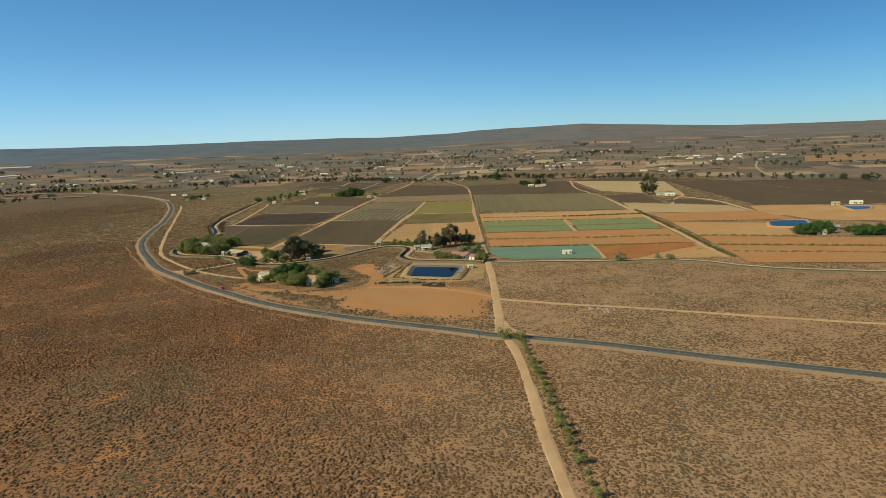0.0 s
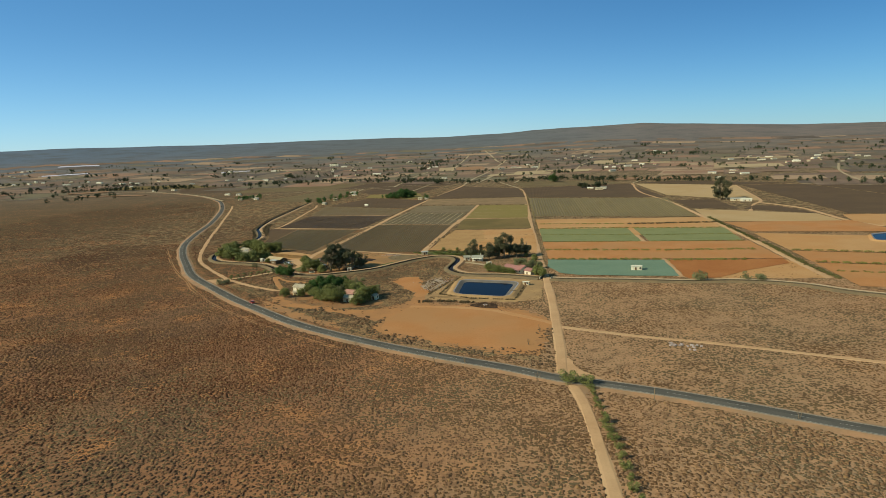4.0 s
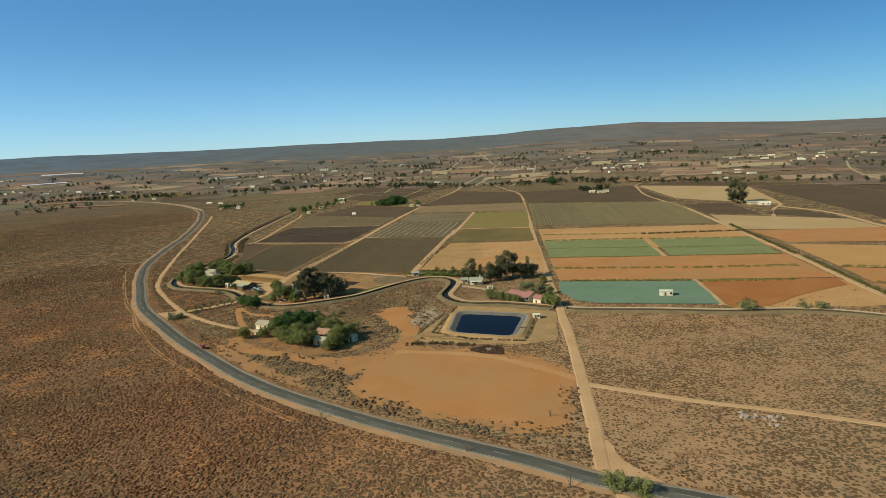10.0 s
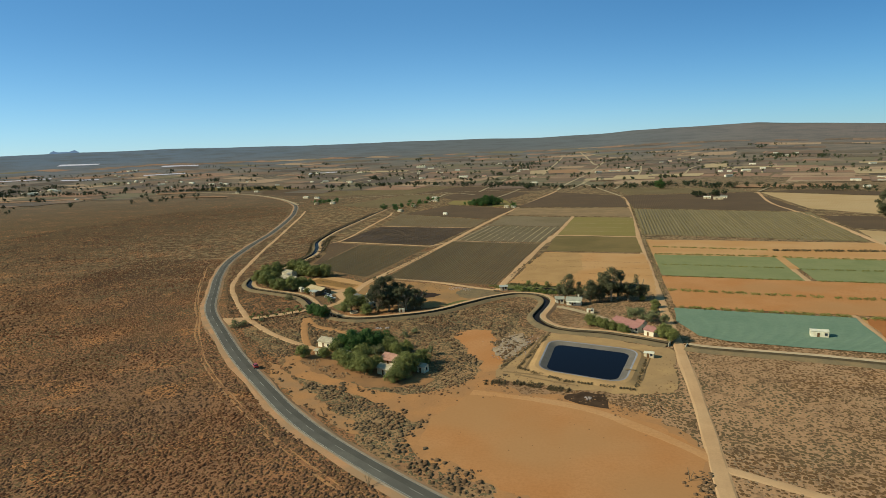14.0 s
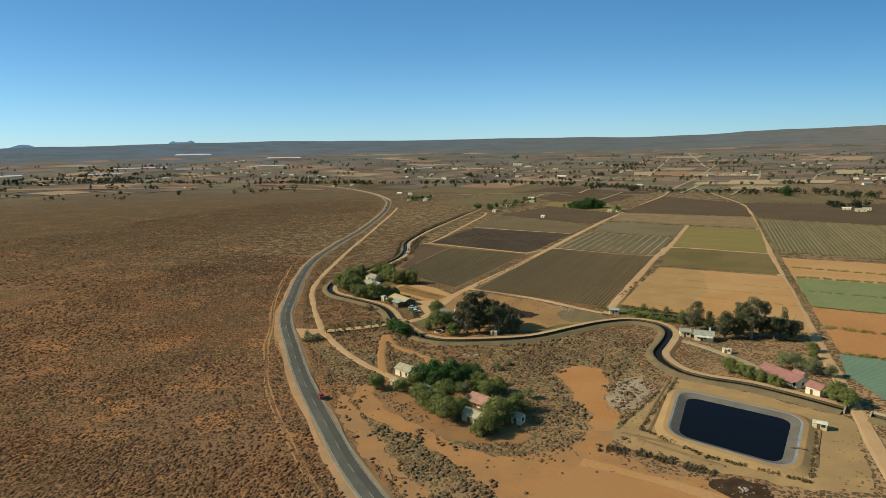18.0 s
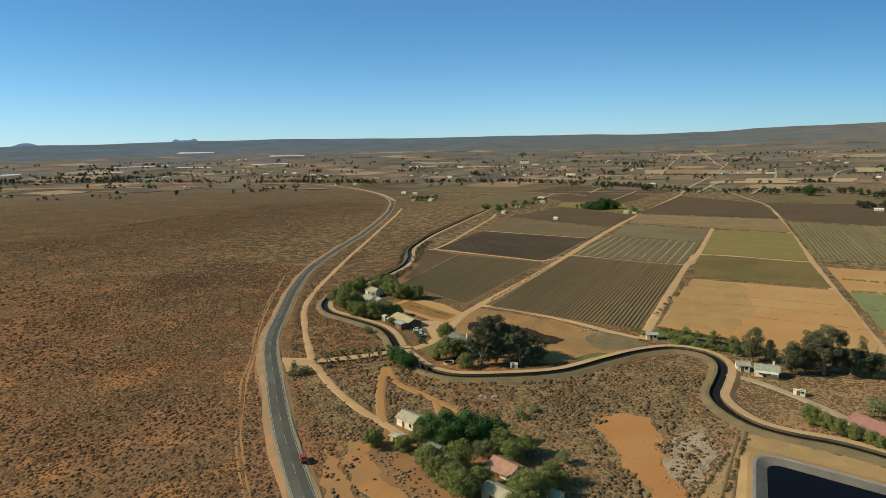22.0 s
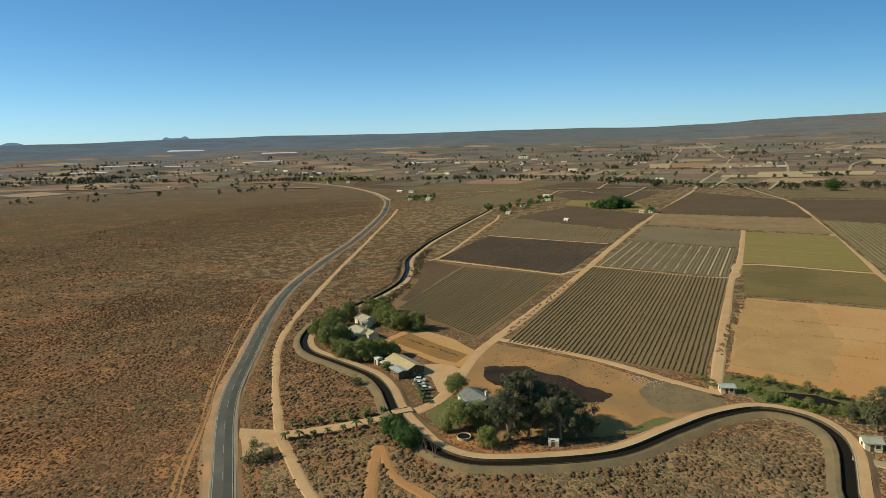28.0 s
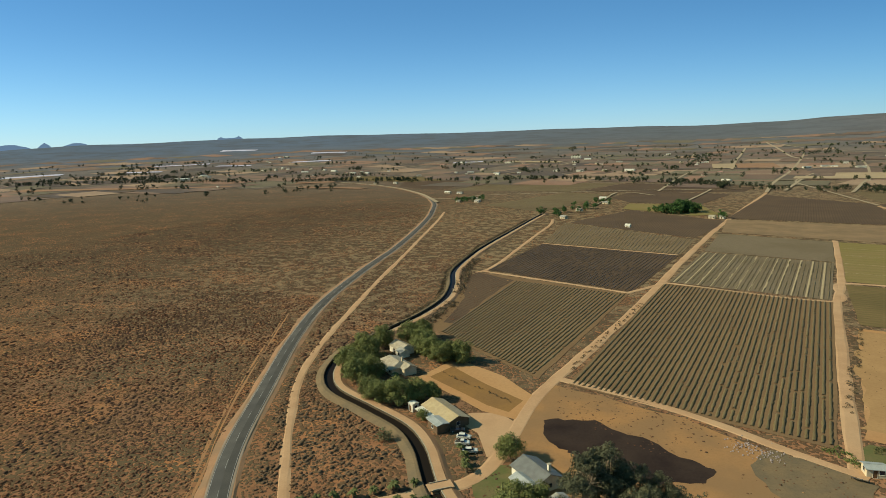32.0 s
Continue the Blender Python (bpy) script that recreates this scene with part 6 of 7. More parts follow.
def scrub(name, x0, x1, y0, y1, pitch, keep, size, label, seed, only=None, clear=True, floor=0.0, mat="shrub"):
    """Low cushions of scrub over an area, thinned in drifts and kept off roads, water and cleared ground."""
    rs = np.random.RandomState(seed)
    gx, gy = np.meshgrid(np.arange(x0, x1, pitch), np.arange(y0, y1, pitch))
    px = (gx + rs.uniform(-0.95, 0.95, gx.shape) * pitch).ravel()
    py = (gy + rs.uniform(-0.95, 0.95, gy.shape) * pitch).ravel()
    dens = 0.55 * value_noise(px, py, 22, seed + 1) + 0.3 * value_noise(px, py, 8, seed + 2) + 0.25 * value_noise(px, py, 70, seed + 3)
    dens += (value_noise(px, py, 3.6, seed + 7) - 0.5) * (1.1 if mat == "shrub_grey" else 0.45)
    ok = rs.rand(len(px)) < np.clip((dens - 0.31) * 3.0, floor, 1) * keep
    px, py = px[ok], py[ok]
    ok = near_line(px, py, ROAD[2:26]) > 5.2 + 1.6 * value_noise(px, py, 9, 77)
    if clear:
        for pts, w in CLEAR_LINES:
            ok &= near_line(px, py, pts) > w
        qx = px + 9 * (value_noise(px, py, 7, 501) - 0.5) + 4 * (value_noise(px, py, 2.5, 502) - 0.5)
        qy = py + 9 * (value_noise(px, py, 7, 503) - 0.5) + 4 * (value_noise(px, py, 2.5, 504) - 0.5)
        for poly in CLEAR_POLYS:
            ok &= ~in_poly(qx, qy, poly)
    ok &= near_line(px, py, CANAL_A) > 5.2
    ok &= near_line(px, py, CANAL_B) > 4.6
    ok &= ~in_poly(px, py, [(0, 414), (43, 399), (32, 355), (-8, 369)])
    if only is not None:
        ok &= in_poly(px, py, only)
    px, py = px[ok], py[ok]
    n = len(px)
    big = 0.75 + 0.5 * value_noise(px, py, 30, seed + 5)
    r = (size[0] + (size[1] - size[0]) * rs.rand(n) ** 1.8 * 1.5) * big
    h = r * rs.uniform(0.3, 0.68, n) * (0.6 if pitch > 2.5 else 0.26 if mat == "shrub_pale" else 0.85)
    m = 4 if pitch > 0.86 else 5
    ang = rs.uniform(0, 6.28, n)[:, None] + np.arange(m)[None] * 2 * math.pi / m
    jit = rs.uniform(0.7, 1.25, (n, m))
    v = np.zeros((n, 2 * m + 1, 3))
    v[:, :m, 0] = px[:, None] + np.cos(ang) * r[:, None] * 1.02
    v[:, :m, 1] = py[:, None] + np.sin(ang) * r[:, None] * 1.02
    gz = np.array([far_z(a, b) for a, b in zip(px, py)]) if y1 > 1200 else np.zeros(n)
    v[:, :m, 2] = -0.05
    v[:, m:2 * m, 0] = px[:, None] + np.cos(ang + 0.4) * r[:, None] * jit * 0.8
    v[:, m:2 * m, 1] = py[:, None] + np.sin(ang + 0.4) * r[:, None] * jit * 0.8
    v[:, m:2 * m, 2] = h[:, None] * 0.62 * rs.uniform(0.8, 1.3, (n, m))
    v[:, 2 * m, 0] = px + rs.uniform(-0.25, 0.25, n) * r
    v[:, 2 * m, 1] = py + rs.uniform(-0.25, 0.25, n) * r
    v[:, 2 * m, 2] = h
    v[:, :, 2] += gz[:, None]
    base = (np.arange(n) * (2 * m + 1))[:, None]
    i = np.arange(m)
    j = (i + 1) % m
    tri = np.concatenate([np.stack([i, j, m + j], 1), np.stack([i, m + j, m + i], 1), np.stack([m + i, m + j, np.full(m, 2 * m)], 1)])
    loops_ = (base[:, :, None] + tri[None]).reshape(-1).astype(np.int32)
    me = bpy.data.meshes.new(name)
    me.vertices.add(n * (2 * m + 1))
    me.vertices.foreach_set("co", v.reshape(-1).astype(np.float32))
    nt = len(loops_) // 3
    me.loops.add(nt * 3)
    me.loops.foreach_set("vertex_index", loops_)
    me.polygons.add(nt)
    me.polygons.foreach_set("loop_start", np.arange(0, nt * 3, 3, dtype=np.int32))
    me.polygons.foreach_set("loop_total", np.full(nt, 3, dtype=np.int32))
    me.update(calc_edges=True)
    me.validate()
    me.materials.append(M[mat])
    return tagged(new(name, me), label, "scrub", kind="stuff")


SCRUB = "low brownish karoo scrub cushions on orange soil"
WEST = [(120, 196), (36, 246), (-27, 286), (-78, 328), (-150, 416), (-206, 507), (-257, 624), (-345, 640), (-345, 90), (120, 90)]
EAST = [(-60, 320), (36, 252), (125, 200), (330, 80), (330, 300), (160, 378), (57, 404), (-14, 430), (-60, 350)]
scrub("scrub", -200, 120, 104, 330, 1.05, 1.0, (0.25, 0.56), SCRUB, 11, WEST, floor=0.6)
scrub("scrub", -230, -40, 240, 520, 1.15, 1.0, (0.28, 0.60), SCRUB, 21, WEST, floor=0.55)
scrub("scrub", -345, -230, 250, 640, 1.5, 0.95, (0.35, 0.72), SCRUB, 31, WEST, floor=0.45)
scrub("scrub", 36, 330, 90, 405, 1.15, 0.95, (0.26, 0.52), "low grey-brown scrub between road and canal", 41, [(40, 250), (125, 202), (330, 80), (330, 280), (190, 345), (130, 378), (58, 400)], floor=0.2, mat="shrub_pale")
scrub("scrub", 30, 240, 104, 242, 1.05, 0.95, (0.24, 0.50), SCRUB, 51, [(38, 240), (110, 200), (235, 120), (235, 100), (34, 100)], floor=0.2, mat="shrub_pale")
MIDDLE = [(34, 254), (-27, 293), (-78, 336), (-150, 424), (-205, 515), (-196, 530), (-176, 505), (-140, 484), (-104, 441), (-76, 441), (-36, 470), (-10, 490), (-4, 470), (-8, 440), (0, 420), (-12, 400), (-12, 350), (45, 300)]
scrub("scrub", -205, 50, 250, 530, 0.92, 1.0, (0.18, 0.74), "grey-green and brown scrub between road and canal", 61, MIDDLE, floor=0.12, mat="shrub_grey")
scrub("scrub", -345, -190, 500, 900, 2.2, 0.95, (0.5, 0.9), "scrub between the tarred road and the canal", 71, [(-205, 520), (-230, 570), (-254, 630), (-278, 720), (-300, 805), (-320, 860), (-236, 860), (-225, 760), (-205, 680), (-197, 600), (-202, 545)], floor=0.3)
scrub("scrub", 3, 62, 425, 500, 1.2, 0.9, (0.25, 0.6), "dry weeds and scrub round the farmhouses", 81, [(3, 435), (12, 430), (30, 424), (52, 412), (58, 450), (60, 500), (10, 500), (8, 470)], clear=False, floor=0.15, mat="shrub_pale")
scrub("scrub", -110, -25, 465, 540, 1.1, 0.6, (0.16, 0.38), "sparse weeds on sandy ground", 91, [(-108, 540), (-66, 527), (-30, 506), (-28, 490), (-60, 470), (-66, 497), (-104, 518)], clear=False)
scrub("scrub", -14, 50, 318, 420, 1.3, 0.6, (0.22, 0.48), "sparse weeds round the farm dam", 92, [(10, 346), (28, 340), (40, 322), (46, 350), (44, 368), (34, 352), (10, 352), (-12, 358), (-12, 350)], clear=False)
scrub("scrub", -60, -20, 345, 425, 1.1, 1.0, (0.25, 0.6), "islands of scrub in trodden orange sand", 97, [(-35, 362), (-26, 364), (-27, 357), (-33, 356)], clear=False, floor=0.8)
scrub("scrub", -60, -20, 345, 425, 1.1, 1.0, (0.25, 0.6), "islands of scrub in trodden orange sand", 98, [(-49, 357), (-40, 358), (-29, 351), (-38, 348), (-47, 351)], clear=False, floor=0.8)
scrub("scrub", 18, 46, 330, 360, 1.1, 0.9, (0.25, 0.55), "grey scrub below the farm dam", 99, [(20, 347), (35, 357), (39, 348), (43, 340), (21, 334)], clear=False, floor=0.5)
scrub("scrub", -20, 52, 350, 424, 1.5, 0.75, (0.14, 0.34), "sparse low weeds on the dam's sandy apron", 89, [(-16, 378), (-3, 409), (4, 421), (5, 412), (-5, 372), (24, 357.5), (36, 360), (42, 396), (50, 396), (45, 358), (30, 355), (8, 358), (-12, 364)], clear=False, floor=0.1)
scrub("scrub", -120, -98, 456, 486, 1.3, 0.5, (0.2, 0.5), "weeds round the worn lawn", 87, [(-118, 474), (-106, 486), (-101, 460), (-108, 458)], clear=False)
scrub("scrub", -52, -22, 480, 516, 1.0, 0.8, (0.15, 0.35), "grey weeds beside the pump shed", 86, [(-45, 514), (-32, 510), (-23, 502), (-34, 489), (-46, 492)], clear=False, floor=0.3)
scrub("scrub", -110, -8, 328, 392, 1.6, 0.32, (0.15, 0.45), "scattered weeds on trodden orange sand", 85, [(-107, 388), (-101, 372), (-80, 356), (-47, 338), (-30, 344), (-8, 350), (-18, 362), (-16, 374), (-22, 374), (-36, 352), (-60, 353), (-88, 370), (-98, 386)], clear=False, floor=0.1)
scrub("scrub", -215, -168, 580, 725, 1.5, 0.95, (0.3, 0.75), "dark scrub between canal and vineyard", 83, [(-171, 697), (-205, 720), (-200, 690), (-186, 650), (-182, 604), (-172, 600)], clear=False, floor=0.5)
scrub("scrub", -104, -36, 350, 405, 1.4, 0.7, (0.15, 0.5), "patches of weeds in the sandy cottage yard", 93, [(-100, 396), (-84, 402), (-52, 390), (-42, 370), (-50, 356), (-84, 368)], clear=False)
scrub("scrub", -20, 76, 455, 640, 1.1, 0.9, (0.15, 0.4), "brown weeds left on a scraped field", 94, [(-18, 535), (0, 638), (45, 628), (34, 540), (14, 520)], clear=False)
scrub("scrub", -30, 45, 265, 352, 3.5, 0.25, (0.15, 0.3), "few small weeds on graded soil", 95, [(-38, 330), (-28, 348), (25, 335), (40, 310), (20, 272)], clear=False)
scrub("scrub", 132, 212, 374, 432, 1.4, 0.7, (0.25, 0.6), "scrub on the sandy field corner", 96, [(136, 384), (160, 384), (206, 378), (211, 425), (190, 408), (160, 395)], clear=False)
scrub("scrub", -345, -190, 520, 640, 1.9, 0.95, (0.4, 0.8), SCRUB, 33, WEST, floor=0.3)
scrub("scrub", -640, -250, 480, 1180, 3.1, 0.95, (0.6, 1.15), "low scrub over the western plain", 101, [(-640, 480), (-345, 480), (-345, 640), (-262, 640), (-290, 730), (-312, 810), (-355, 955), (-400, 1080), (-450, 1180), (-640, 1180)], floor=0.4)

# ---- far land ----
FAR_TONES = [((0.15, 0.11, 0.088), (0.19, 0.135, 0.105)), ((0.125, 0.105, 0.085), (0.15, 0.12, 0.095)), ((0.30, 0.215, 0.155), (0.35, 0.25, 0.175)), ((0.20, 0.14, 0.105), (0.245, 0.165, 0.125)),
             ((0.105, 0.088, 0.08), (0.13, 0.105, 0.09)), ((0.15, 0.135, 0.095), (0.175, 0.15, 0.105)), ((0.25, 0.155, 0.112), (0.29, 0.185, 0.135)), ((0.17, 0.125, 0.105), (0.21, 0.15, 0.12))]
# distance haze mixed into the far fields' colours as extra blue
haze_tint = lambda q: (q[0] * 1.04, q[1] * 1.04, q[2] * 1.12)
far_mats = [two_tone("far_field", haze_tint(a), haze_tint(b), 0.012, 0.95, fine=0.15, bump=0.1, dist=0.2) for a, b in FAR_TONES]
frng = random.Random(5)


def far_patch(name, cx, cy, w, d, turn, material, label, lift=0.5):
    ca, sa = math.cos(turn), math.sin(turn)
    n = 5
    v, f = [], []
    for i in range(n):
        for j in range(n):
            u, t = (i / (n - 1) - 0.5) * w, (j / (n - 1) - 0.5) * d
            x, y = cx + u * ca - t * sa, cy + u * sa + t * ca
            v.append((x, y, far_z(x, y) + lift))
    for i in range(n - 1):
        for j in range(n - 1):
            f.append((i * n + j, (i + 1) * n + j, (i + 1) * n + j + 1, i * n + j + 1))
    return tagged(mesh_ob(name, v, f, material), label, "field", kind="structure")


serial = 0
for ring in range(12):
    r0 = 1060 + ring * 110 + ring * ring * 8
    for s in range(-64, 50, 1):
        az = s + frng.uniform(-0.4, 0.4)
        if frng.random() < 0.42:
            continue
        r = r0 + frng.uniform(-40, 40)
        x, y = r * math.sin(radians(az)), 200 + r * math.cos(radians(az))
        if r < 1330 and -22 < az < 34:
            continue
        if r < 1500 and az < -24:
            continue
        w, d = frng.uniform(60, 190), frng.uniform(60, 160)
        serial += 1
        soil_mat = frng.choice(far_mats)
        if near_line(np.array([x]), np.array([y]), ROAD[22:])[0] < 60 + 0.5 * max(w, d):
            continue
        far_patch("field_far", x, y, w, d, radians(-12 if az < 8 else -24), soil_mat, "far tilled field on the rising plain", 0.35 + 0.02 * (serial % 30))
M["far_road"] = two_tone("far_pale_road", (0.40, 0.33, 0.25), (0.34, 0.28, 0.21), 0.02, 0.95, fine=0.3)
M["far_sand"] = two_tone("far_pale_sand", (0.42, 0.33, 0.23), (0.36, 0.28, 0.20), 0.02, 0.95, fine=0.3)
M["far_tan"] = two_tone("far_tan_field", (0.32, 0.195, 0.13), (0.27, 0.165, 0.115), 0.02, 0.95, fine=0.3)


def far_lane(pts, w, label="pale far dirt road"):
    line = spline(pts, 30)
    sd = sides(line)
    v, f = [], []
    for p, s in zip(line, sd):
        for o in (-w / 2, w / 2):
            q = p + s * o
            v.append((q.x, q.y, far_z(q.x, q.y) + 1.1))
    f = [(2 * i + 1, 2 * i, 2 * i + 2, 2 * i + 3) for i in range(len(line) - 1)]
    return tagged(mesh_ob("road_far", v, f, M["far_road"]), label, "road", kind="structure")


for pts, w in (([(89, 2808), (32, 2237), (6, 1909)], 11), ([(182, 3111), (184, 2637), (186, 2279), (260, 2213)], 12), ([(57, 1389), (110, 1620)], 8), ([(137, 1356), (212, 1612), (250, 1641)], 8), ([(-124, 1384), (-98, 1706), (-65, 1932)], 8), ([(-80, 1216), (-45, 1416)], 6), ([(-190, 1166), (-184, 1370), (-125, 1314)], 6), ([(551, 2889), (569, 2693), (600, 2563)], 13), ([(-59, 1891), (111, 1867), (268, 1977)], 8), ([(-239, 1598), (-302, 1716), (-367, 1815)], 8),
               ([(30, 1367), (60, 1560), (130, 1900), (230, 2480)], 9), ([(-400, 1311), (-260, 1370), (-160, 1400), (0, 1420)], 6), ([(-520, 1790), (-430, 2200), (-350, 2600)], 8),
               ([(-948, 1831), (-900, 2150), (-820, 2500)], 8), ([(320, 1640), (420, 1950), (560, 2150)], 9), ([(200, 1560), (260, 1850), (300, 2100)], 8), ([(706, 1432), (664, 1713), (600, 1871)], 12),
               ([(128, 1180), (118, 1300), (105, 1420), (93, 1569), (150, 1760)], 6), ([(843, 1823), (978, 1685), (1087, 1500), (1000, 1250)], 9), ([(-1125, 1372), (-929, 1440), (-760, 1540)], 6),
               ([(640, 1000), (760, 1250), (900, 1480)], 7), ([(195, 3099), (271, 2672), (420, 2400), (640, 2300)], 9), ([(661, 2353), (905, 2160), (1090, 1900)], 9), ([(-1600, 2050), (-1300, 2120), (-900, 2260), (-500, 2380)], 8),
               ([(550, 1013), (640, 900), (760, 800)], 5), ([(-200, 1850), (-60, 1800), (60, 1760), (200, 1710)], 8), ([(340, 1195), (420, 1330), (520, 1420)], 6), ([(-470, 1248), (-440, 1251), (-418, 1264), (-400, 1311)], 6), ([(-432, 1195), (-460, 1240), (-530, 1341), (-640, 1457), (-760, 1539), (-900, 1600)], 11)):
    far_lane(pts, w * 0.6)
for cx, cy, w, d, turn, mat in ((-780, 1440, 170, 26, -0.1, "far_tan"), (212, 1680, 80, 130, -0.2, "far_sand"), (66, 2025, 90, 160, 0.0, "far_tan"), (480, 1970, 60, 170, -0.3, "far_sand"), (-8, 2030, 50, 160, 0.0, "far_sand"), (330, 1660, 70, 60, -0.3, "far_sand"), (-1400, 1330, 300, 50, 0.35, "far_tan"), (-1150, 1405, 220, 30, 0.35, "far_tan"), (-905, 1565, 90, 40, 0.5, "far_tan"), (730, 1560, 150, 130, -0.4, "far_sand"), (1100, 1420, 190, 260, -0.6, "far_tan"), (320, 1700, 120, 60, -0.3, "far_sand"),
                               (-560, 2290, 190, 60, -0.2, "far_sand"), (560, 1850, 160, 50, -0.3, "far_sand"), (420, 1300, 170, 60, -0.3, "far_tan"), (180, 1640, 160, 60, -0.2, "far_sand"), (900, 1850, 200, 60, -0.4, "far_sand")):
    far_patch("field_far", cx, cy, w, d, turn, M[mat], "pale bare ground on the far plain", 1.3)


def far_trees(name, spots, seed, label, tall=(5, 11), leaf="leaf_far"):
    """Far trees in belts: each a loose pile of leaf sprays round a stem, never seen close."""
    r = random.Random(seed)
    v, f = [], []
    for x, y, n, spread in spots:
        for _ in range(n):
            px, py = x + r.gauss(0, spread), y + r.gauss(0, spread * 0.6)
            h = r.uniform(*tall)
            z = far_z(px, py)
            limb(v, f, Vector((px, py, z - 0.5)), Vector((px, py, z + h * 0.5)), 0.25, 0.12, 4)
            cl = [(px + r.gauss(0, h * 0.16), py + r.gauss(0, h * 0.16), z + h * r.uniform(0.3, 0.9), h * r.uniform(0.18, 0.28)) for _ in range(7)]
            a, b = leaf_cloud(cl, r, 9 / (h * 0.23) ** 2, h * 0.13)
            k = len(v)
            v += a
            f += [tuple(k + i for i in q) for q in b]
    return tagged(mesh_ob(name, v, f, M[leaf]), label, "trees", kind="stuff")


BELT = [(-1700, 1380), (-1463, 1500), (-1150, 1560), (-800, 1620), (-500, 1640), (-350, 1660), (-180, 1600), (0, 1480), (90, 1420), (220, 1400), (310, 1330), (420, 1220), (500, 1145), (600, 1055), (690, 890), (820, 800)]
belt = spline(BELT, 26)
spots = []
for p in belt:
    dense = noise.noise((p.x / 160, p.y / 160, 2.0))
    if dense > -0.35:
        spots.append((p.x, p.y, 4 + int(9 * max(0, dense + 0.2)), 13))
spots += [(290, 1612, 16, 16), (230, 1142, 6, 6), (242, 1138, 7, 6), (255, 1138, 7, 6), (267, 1146, 6, 6), (302, 1291, 6, 9), (-24, 1439, 8, 14), (36, 1411, 9, 14), (92, 1384, 8, 14), (156, 1358, 8, 14), (-107, 2395, 14, 20), (-82, 2423, 12, 20), (-179, 1841, 6, 9), (-101, 1481, 8, 10), (225, 2430, 12, 25), (-1713, 1470, 14, 20), (-1640, 1560, 20, 25), (-1560, 1570, 22, 28), (-1498, 1574, 18, 22), (-1440, 1600, 18, 22), (-1390, 1650, 14, 18), (-1507, 1402, 6, 12), (-1027, 1743, 14, 25), (-912, 1779, 14, 25), (-960, 1765, 14, 25), (-1117, 1688, 9, 18)]
far_trees("river_trees", spots, 3, "belt of dark trees along a far watercourse")
spots = []
for _ in range(520):
    az, r = frng.uniform(-62, 46), frng.uniform(1350, 2900)
    x, y = r * math.sin(radians(az)), 200 + r * math.cos(radians(az))
    spots.append((x, y, frng.choice((1, 1, 2, 3, 6)), frng.uniform(6, 30)))
for x, y, n in ((-1500, 1650, 26), (-1700, 1720, 30), (-1850, 1900, 30), (-1450, 1780, 18), (700, 2280, 24), (760, 2230, 20), (-480, 2500, 8), (-70, 2495, 12), (-640, 2270, 14), (230, 2480, 8), (880, 2150, 14)):
    spots.append((x, y, n, 45))
far_trees("far_trees", spots, 4, "scattered dark trees between far farms", (5, 12))

# mid-distance farmsteads
far_trees("farm_trees", [(-86, 1085, 12, 9), (-110, 1096, 7, 8), (-72, 1100, 9, 7), (-206, 1080, 9, 8), (-216, 1040, 5, 6), (-198, 1125, 7, 7), (-190, 1190, 6, 8), (-395, 1212, 8, 9), (-378, 1232, 7, 9), (-40, 1042, 3, 4), (-235, 1058, 4, 3)], 6, "dark green trees round small farmsteads", (5, 10), "leaf_dark")
for x, y, s in ((217, 1335, 1.9), (-82, 1090, 1.7), (-74, 1098, 1.5), (-92, 1082, 1.3), (-102, 1088, 1.1), (-66, 1092, 1.1), (-84, 1104, 1.4)):
    plant("dark", x, y, s, DARK, "big shade trees by the far farmstead")
for x, y, s in ((342, 827, 1.75), (347, 831, 1.85), (344, 836, 1.5), (350, 826, 1.2)):
    plant("gum", x, y, s, "tall dark clump-forming gum tree beside a white farmstead", "big gums by the far farmstead")
for x, y, s in ((299, 442, 1.1), (304, 438, 1.2), (309, 438, 1.0), (324, 454, 1.1), (329, 453, 1.0), (322, 438, 0.7), (318, 446, 1.0), (331, 424, 1.0), (335, 423, 1.1), (339, 421, 1.1), (343, 420, 1.0), (348, 421, 1.1), (338, 442, 0.6), (313, 446, 1.1)):
    plant("dark", x, y, s * 0.8, "dense dark green hedge tree beside a farm dam", "trees by the eastern farm dam")

for name, poly, label in (("farm_dam", [(319, 510), (334, 515), (350, 508), (337, 484), (321, 474), (305, 484)], "shallow blue farm dam among tan fields"), ("farm_dam", [(444, 587), (463, 574), (449, 555), (430, 551)], "small blue farm dam by a far farmhouse")):
    root = tagged(new(name), label, "dam", kind="structure")
    c0, c1, c2 = rounded(poly, 0, 3.5, 0.6, 4), rounded(poly, 1.6, 4.5, 1.2, 4), rounded(poly, 5.0, 7, 0.0, 4)
    mesh_ob("water", c0, [tuple(reversed(range(len(c0))))], M["water"], root)
    loops("rim", c1, c0, M["liner_rim"], root)
    loops("bank", c2, c1, M["tan"], root)

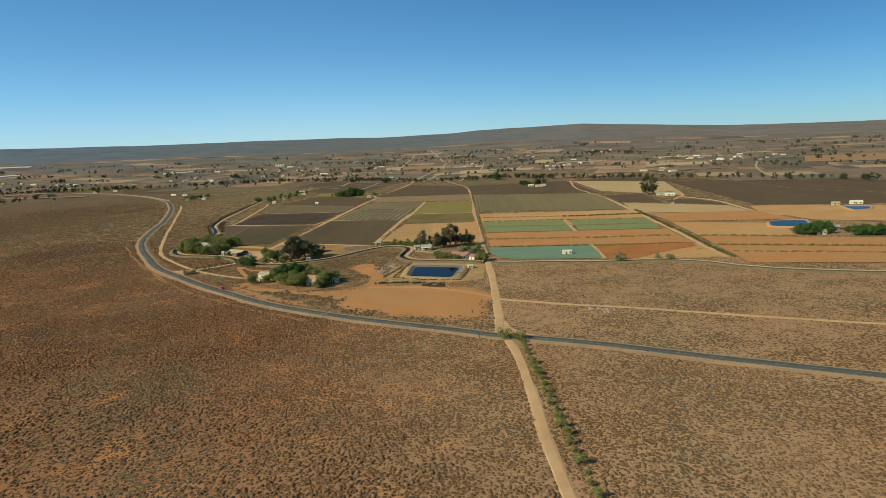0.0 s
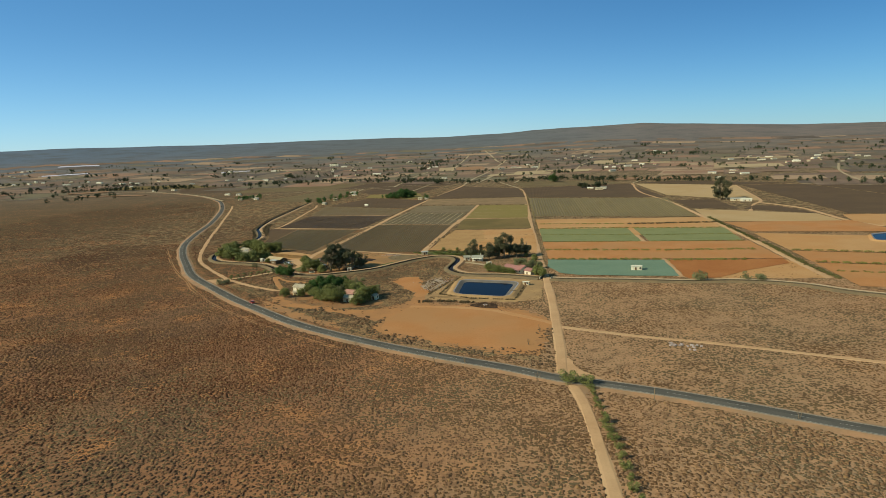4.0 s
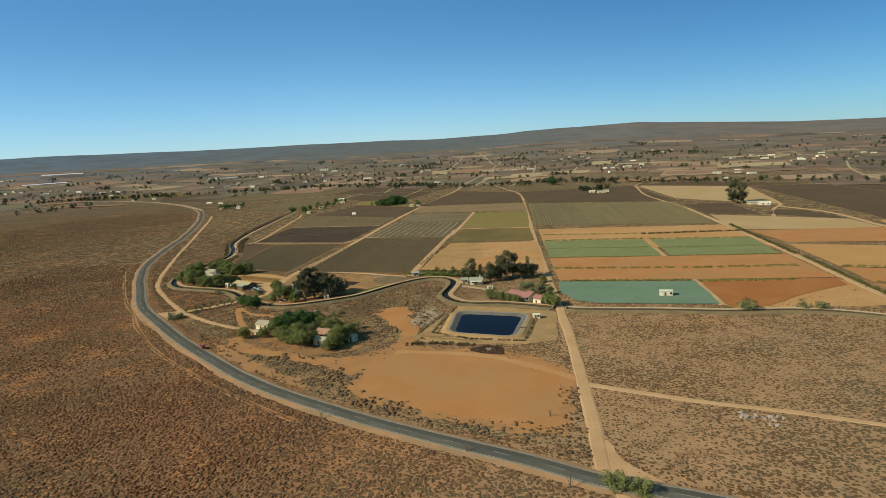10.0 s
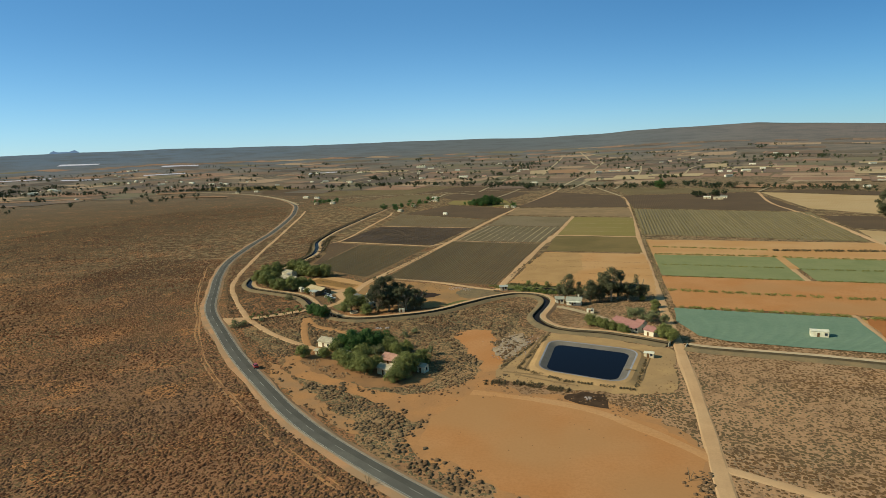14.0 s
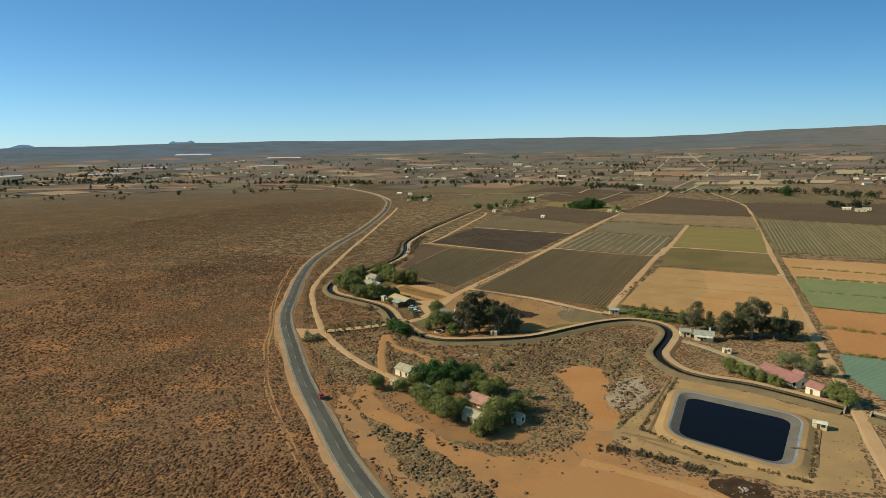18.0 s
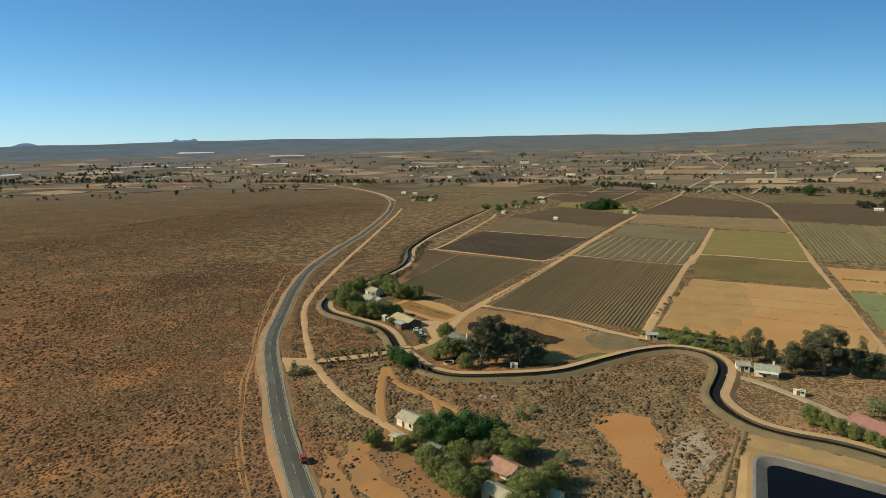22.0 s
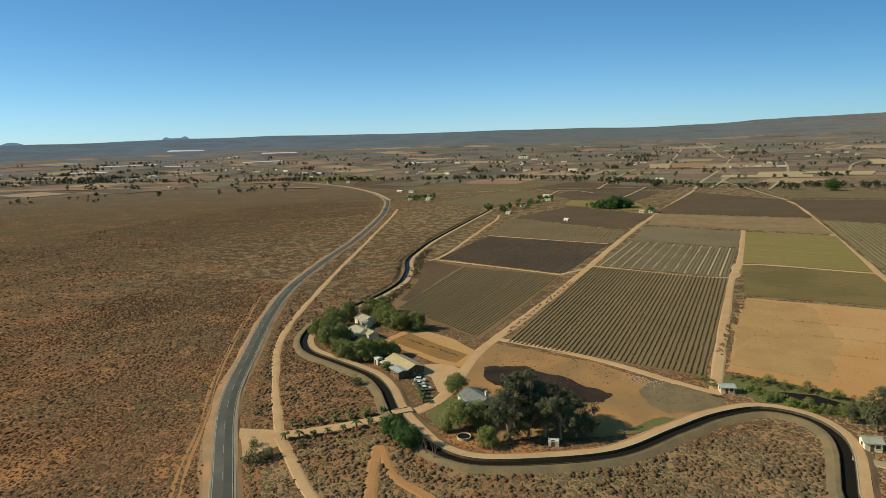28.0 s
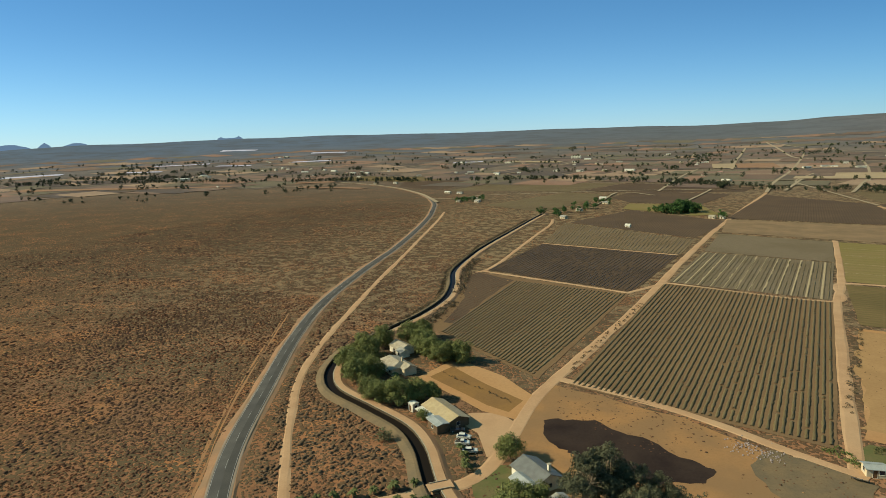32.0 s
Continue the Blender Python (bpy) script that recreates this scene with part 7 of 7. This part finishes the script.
FARM = "white far farm building with a pale sheet roof"
for i, (x, y, turn, w, d, h, roof) in enumerate(((-127, 957, -20, 6, 4, 2.6, "roof_white"), (-50, 1038, -20, 8, 5, 3, "roof_white"), (-40, 1039, -20, 6, 5, 3, "roof_white"), (-203, 1020, -30, 9, 6, 3, "roof_grey"), (-200, 1100, -30, 9, 6, 3, "roof_white"), (-180, 1190, -20, 11, 6, 3, "roof_white"),
                                                 (-194, 1262, -10, 12, 6, 3, "roof_white"), (-401, 1206, -20, 10, 6, 3, "roof_white"), (-371, 1206, -20, 10, 6, 3, "roof_white"), (-388, 1245, -20, 12, 6, 3, "roof_grey"), (-375, 1222, 10, 8, 6, 3, "roof_green"), (355, 806, -20, 22, 6, 3, "roof_white"), (360, 795, -20, 16, 5, 3, "roof_white"),
                                                 (250, 1080, -20, 16, 7, 3.4, "roof_white"), (262, 1098, -20, 12, 6, 3, "roof_grey"), (240, 1100, -20, 12, 6, 3, "roof_white"), (313, 437, -15, 8, 5, 3, "roof_green"), (338, 456, -15, 8, 5, 2.6, "roof_beige"), (471, 602, -20, 14, 7, 3, "roof_white"), (447, 600, -20, 9, 5, 3, "roof_white"),
                                                 (-451, 1342, -20, 14, 6, 3, "roof_white"), (-478, 1352, -20, 16, 6, 3, "roof_white"), (-689, 1563, -20, 14, 7, 3, "roof_white"), (-726, 1540, -20, 14, 7, 3, "roof_white"), (-1069, 1424, -30, 14, 7, 3, "roof_white"))):
    house("farm_building", x, y, turn, w * 0.78, d * 0.8, h * 0.8, 1.3, ("wall_white", "wall_cream")[i % 2], (roof, "roof_beige", "roof_grey")[i % 3], FARM, 0, 2, group="far farm buildings")

moulds = []
for i, (w, d, h, rise, wall, roof) in enumerate(((13, 8, 3.2, 1.6, "wall_white", "roof_white"), (18, 8, 3.4, 1.4, "wall_white", "roof_grey"), (11, 8, 3.2, 1.8, "wall_cream", "roof_beige"), (26, 10, 4.0, 1.6, "wall_white", "roof_white"), (12, 7, 3, 1.6, "wall_cream", "roof_pink"))):
    moulds.append(house("far_house", -400 + 60 * i, 1900, -15, w, d, h, rise, wall, roof, "small pale building on the far plain", 0, 2, group="houses of the far settlement"))
for o in moulds:
    o.location.z = far_z(o.location.x, o.location.y)
centres = [(-793, 2294), (-584, 2255), (-518, 1794), (-461, 2487), (-89, 2524), (472, 2314), (452, 1747), (600, 1871), (843, 1823), (978, 1685), (787, 2305), (-1612, 2349), (-1100, 1900), (-948, 1831), (-370, 2170), (-80, 2115), (9, 1761), (224, 1951), (-1379, 1663), (-1743, 2500), (600, 1350), (340, 1640), (900, 1600), (-640, 1900), (-1300, 2000), (1080, 1690)]
for cx, cy in centres:
    for _ in range(frng.choice((3, 4, 5, 6, 8))):
        x, y = cx + frng.gauss(0, 45), cy + frng.gauss(0, 60)
        copy_thing(frng.choice(moulds), pose(x, y, far_z(x, y) + 0.2, 0, 0, frng.uniform(-40, 20)) @ Matrix.Scale(frng.uniform(0.6, 0.95), 4))


M["plastic"] = two_tone("white_plastic_cover", (0.62, 0.62, 0.86), (0.50, 0.50, 0.68), 0.02, 0.6, fine=0.3)
for x, y, w, d, turn in ((-2020, 1640, 170, 70, 0.7), (-1880, 2120, 200, 50, 0.7), (-2290, 2920, 180, 80, 0.5), (-1675, 2820, 160, 70, 0.4), (-1640, 2130, 120, 40, 0.5), (-790, 2310, 100, 40, 0.3), (-1450, 2350, 150, 40, 0.5), (-1750, 1830, 110, 40, 0.6)):
    far_patch("plastic_tunnels", x, y, w, d, turn, M["plastic"], "pale plastic-covered crop tunnels on the far plain", 1.5)
# silos
silos = tagged(new("silo_group"), "cluster of tall pale silos on the far plain", "silos")
silos.matrix_world = pose(-462, 2440, far_z(-462, 2440))
for i in range(4):
    v, f = [], []
    limb(v, f, Vector((9 * i, 0, -2)), Vector((9 * i, 0, 8)), 4.0, 4.0, 14)
    limb(v, f, Vector((9 * i, 0, 8)), Vector((9 * i, 0, 10)), 4.0, 0.6, 14)
    mesh_ob("silo", v, f, M["wall_white"], silos)

# distant mountains behind the ridge; their haze blue is a painted-in glow
k = Mat("hazy_mountain_glow", 1.0, 0, 0.0)
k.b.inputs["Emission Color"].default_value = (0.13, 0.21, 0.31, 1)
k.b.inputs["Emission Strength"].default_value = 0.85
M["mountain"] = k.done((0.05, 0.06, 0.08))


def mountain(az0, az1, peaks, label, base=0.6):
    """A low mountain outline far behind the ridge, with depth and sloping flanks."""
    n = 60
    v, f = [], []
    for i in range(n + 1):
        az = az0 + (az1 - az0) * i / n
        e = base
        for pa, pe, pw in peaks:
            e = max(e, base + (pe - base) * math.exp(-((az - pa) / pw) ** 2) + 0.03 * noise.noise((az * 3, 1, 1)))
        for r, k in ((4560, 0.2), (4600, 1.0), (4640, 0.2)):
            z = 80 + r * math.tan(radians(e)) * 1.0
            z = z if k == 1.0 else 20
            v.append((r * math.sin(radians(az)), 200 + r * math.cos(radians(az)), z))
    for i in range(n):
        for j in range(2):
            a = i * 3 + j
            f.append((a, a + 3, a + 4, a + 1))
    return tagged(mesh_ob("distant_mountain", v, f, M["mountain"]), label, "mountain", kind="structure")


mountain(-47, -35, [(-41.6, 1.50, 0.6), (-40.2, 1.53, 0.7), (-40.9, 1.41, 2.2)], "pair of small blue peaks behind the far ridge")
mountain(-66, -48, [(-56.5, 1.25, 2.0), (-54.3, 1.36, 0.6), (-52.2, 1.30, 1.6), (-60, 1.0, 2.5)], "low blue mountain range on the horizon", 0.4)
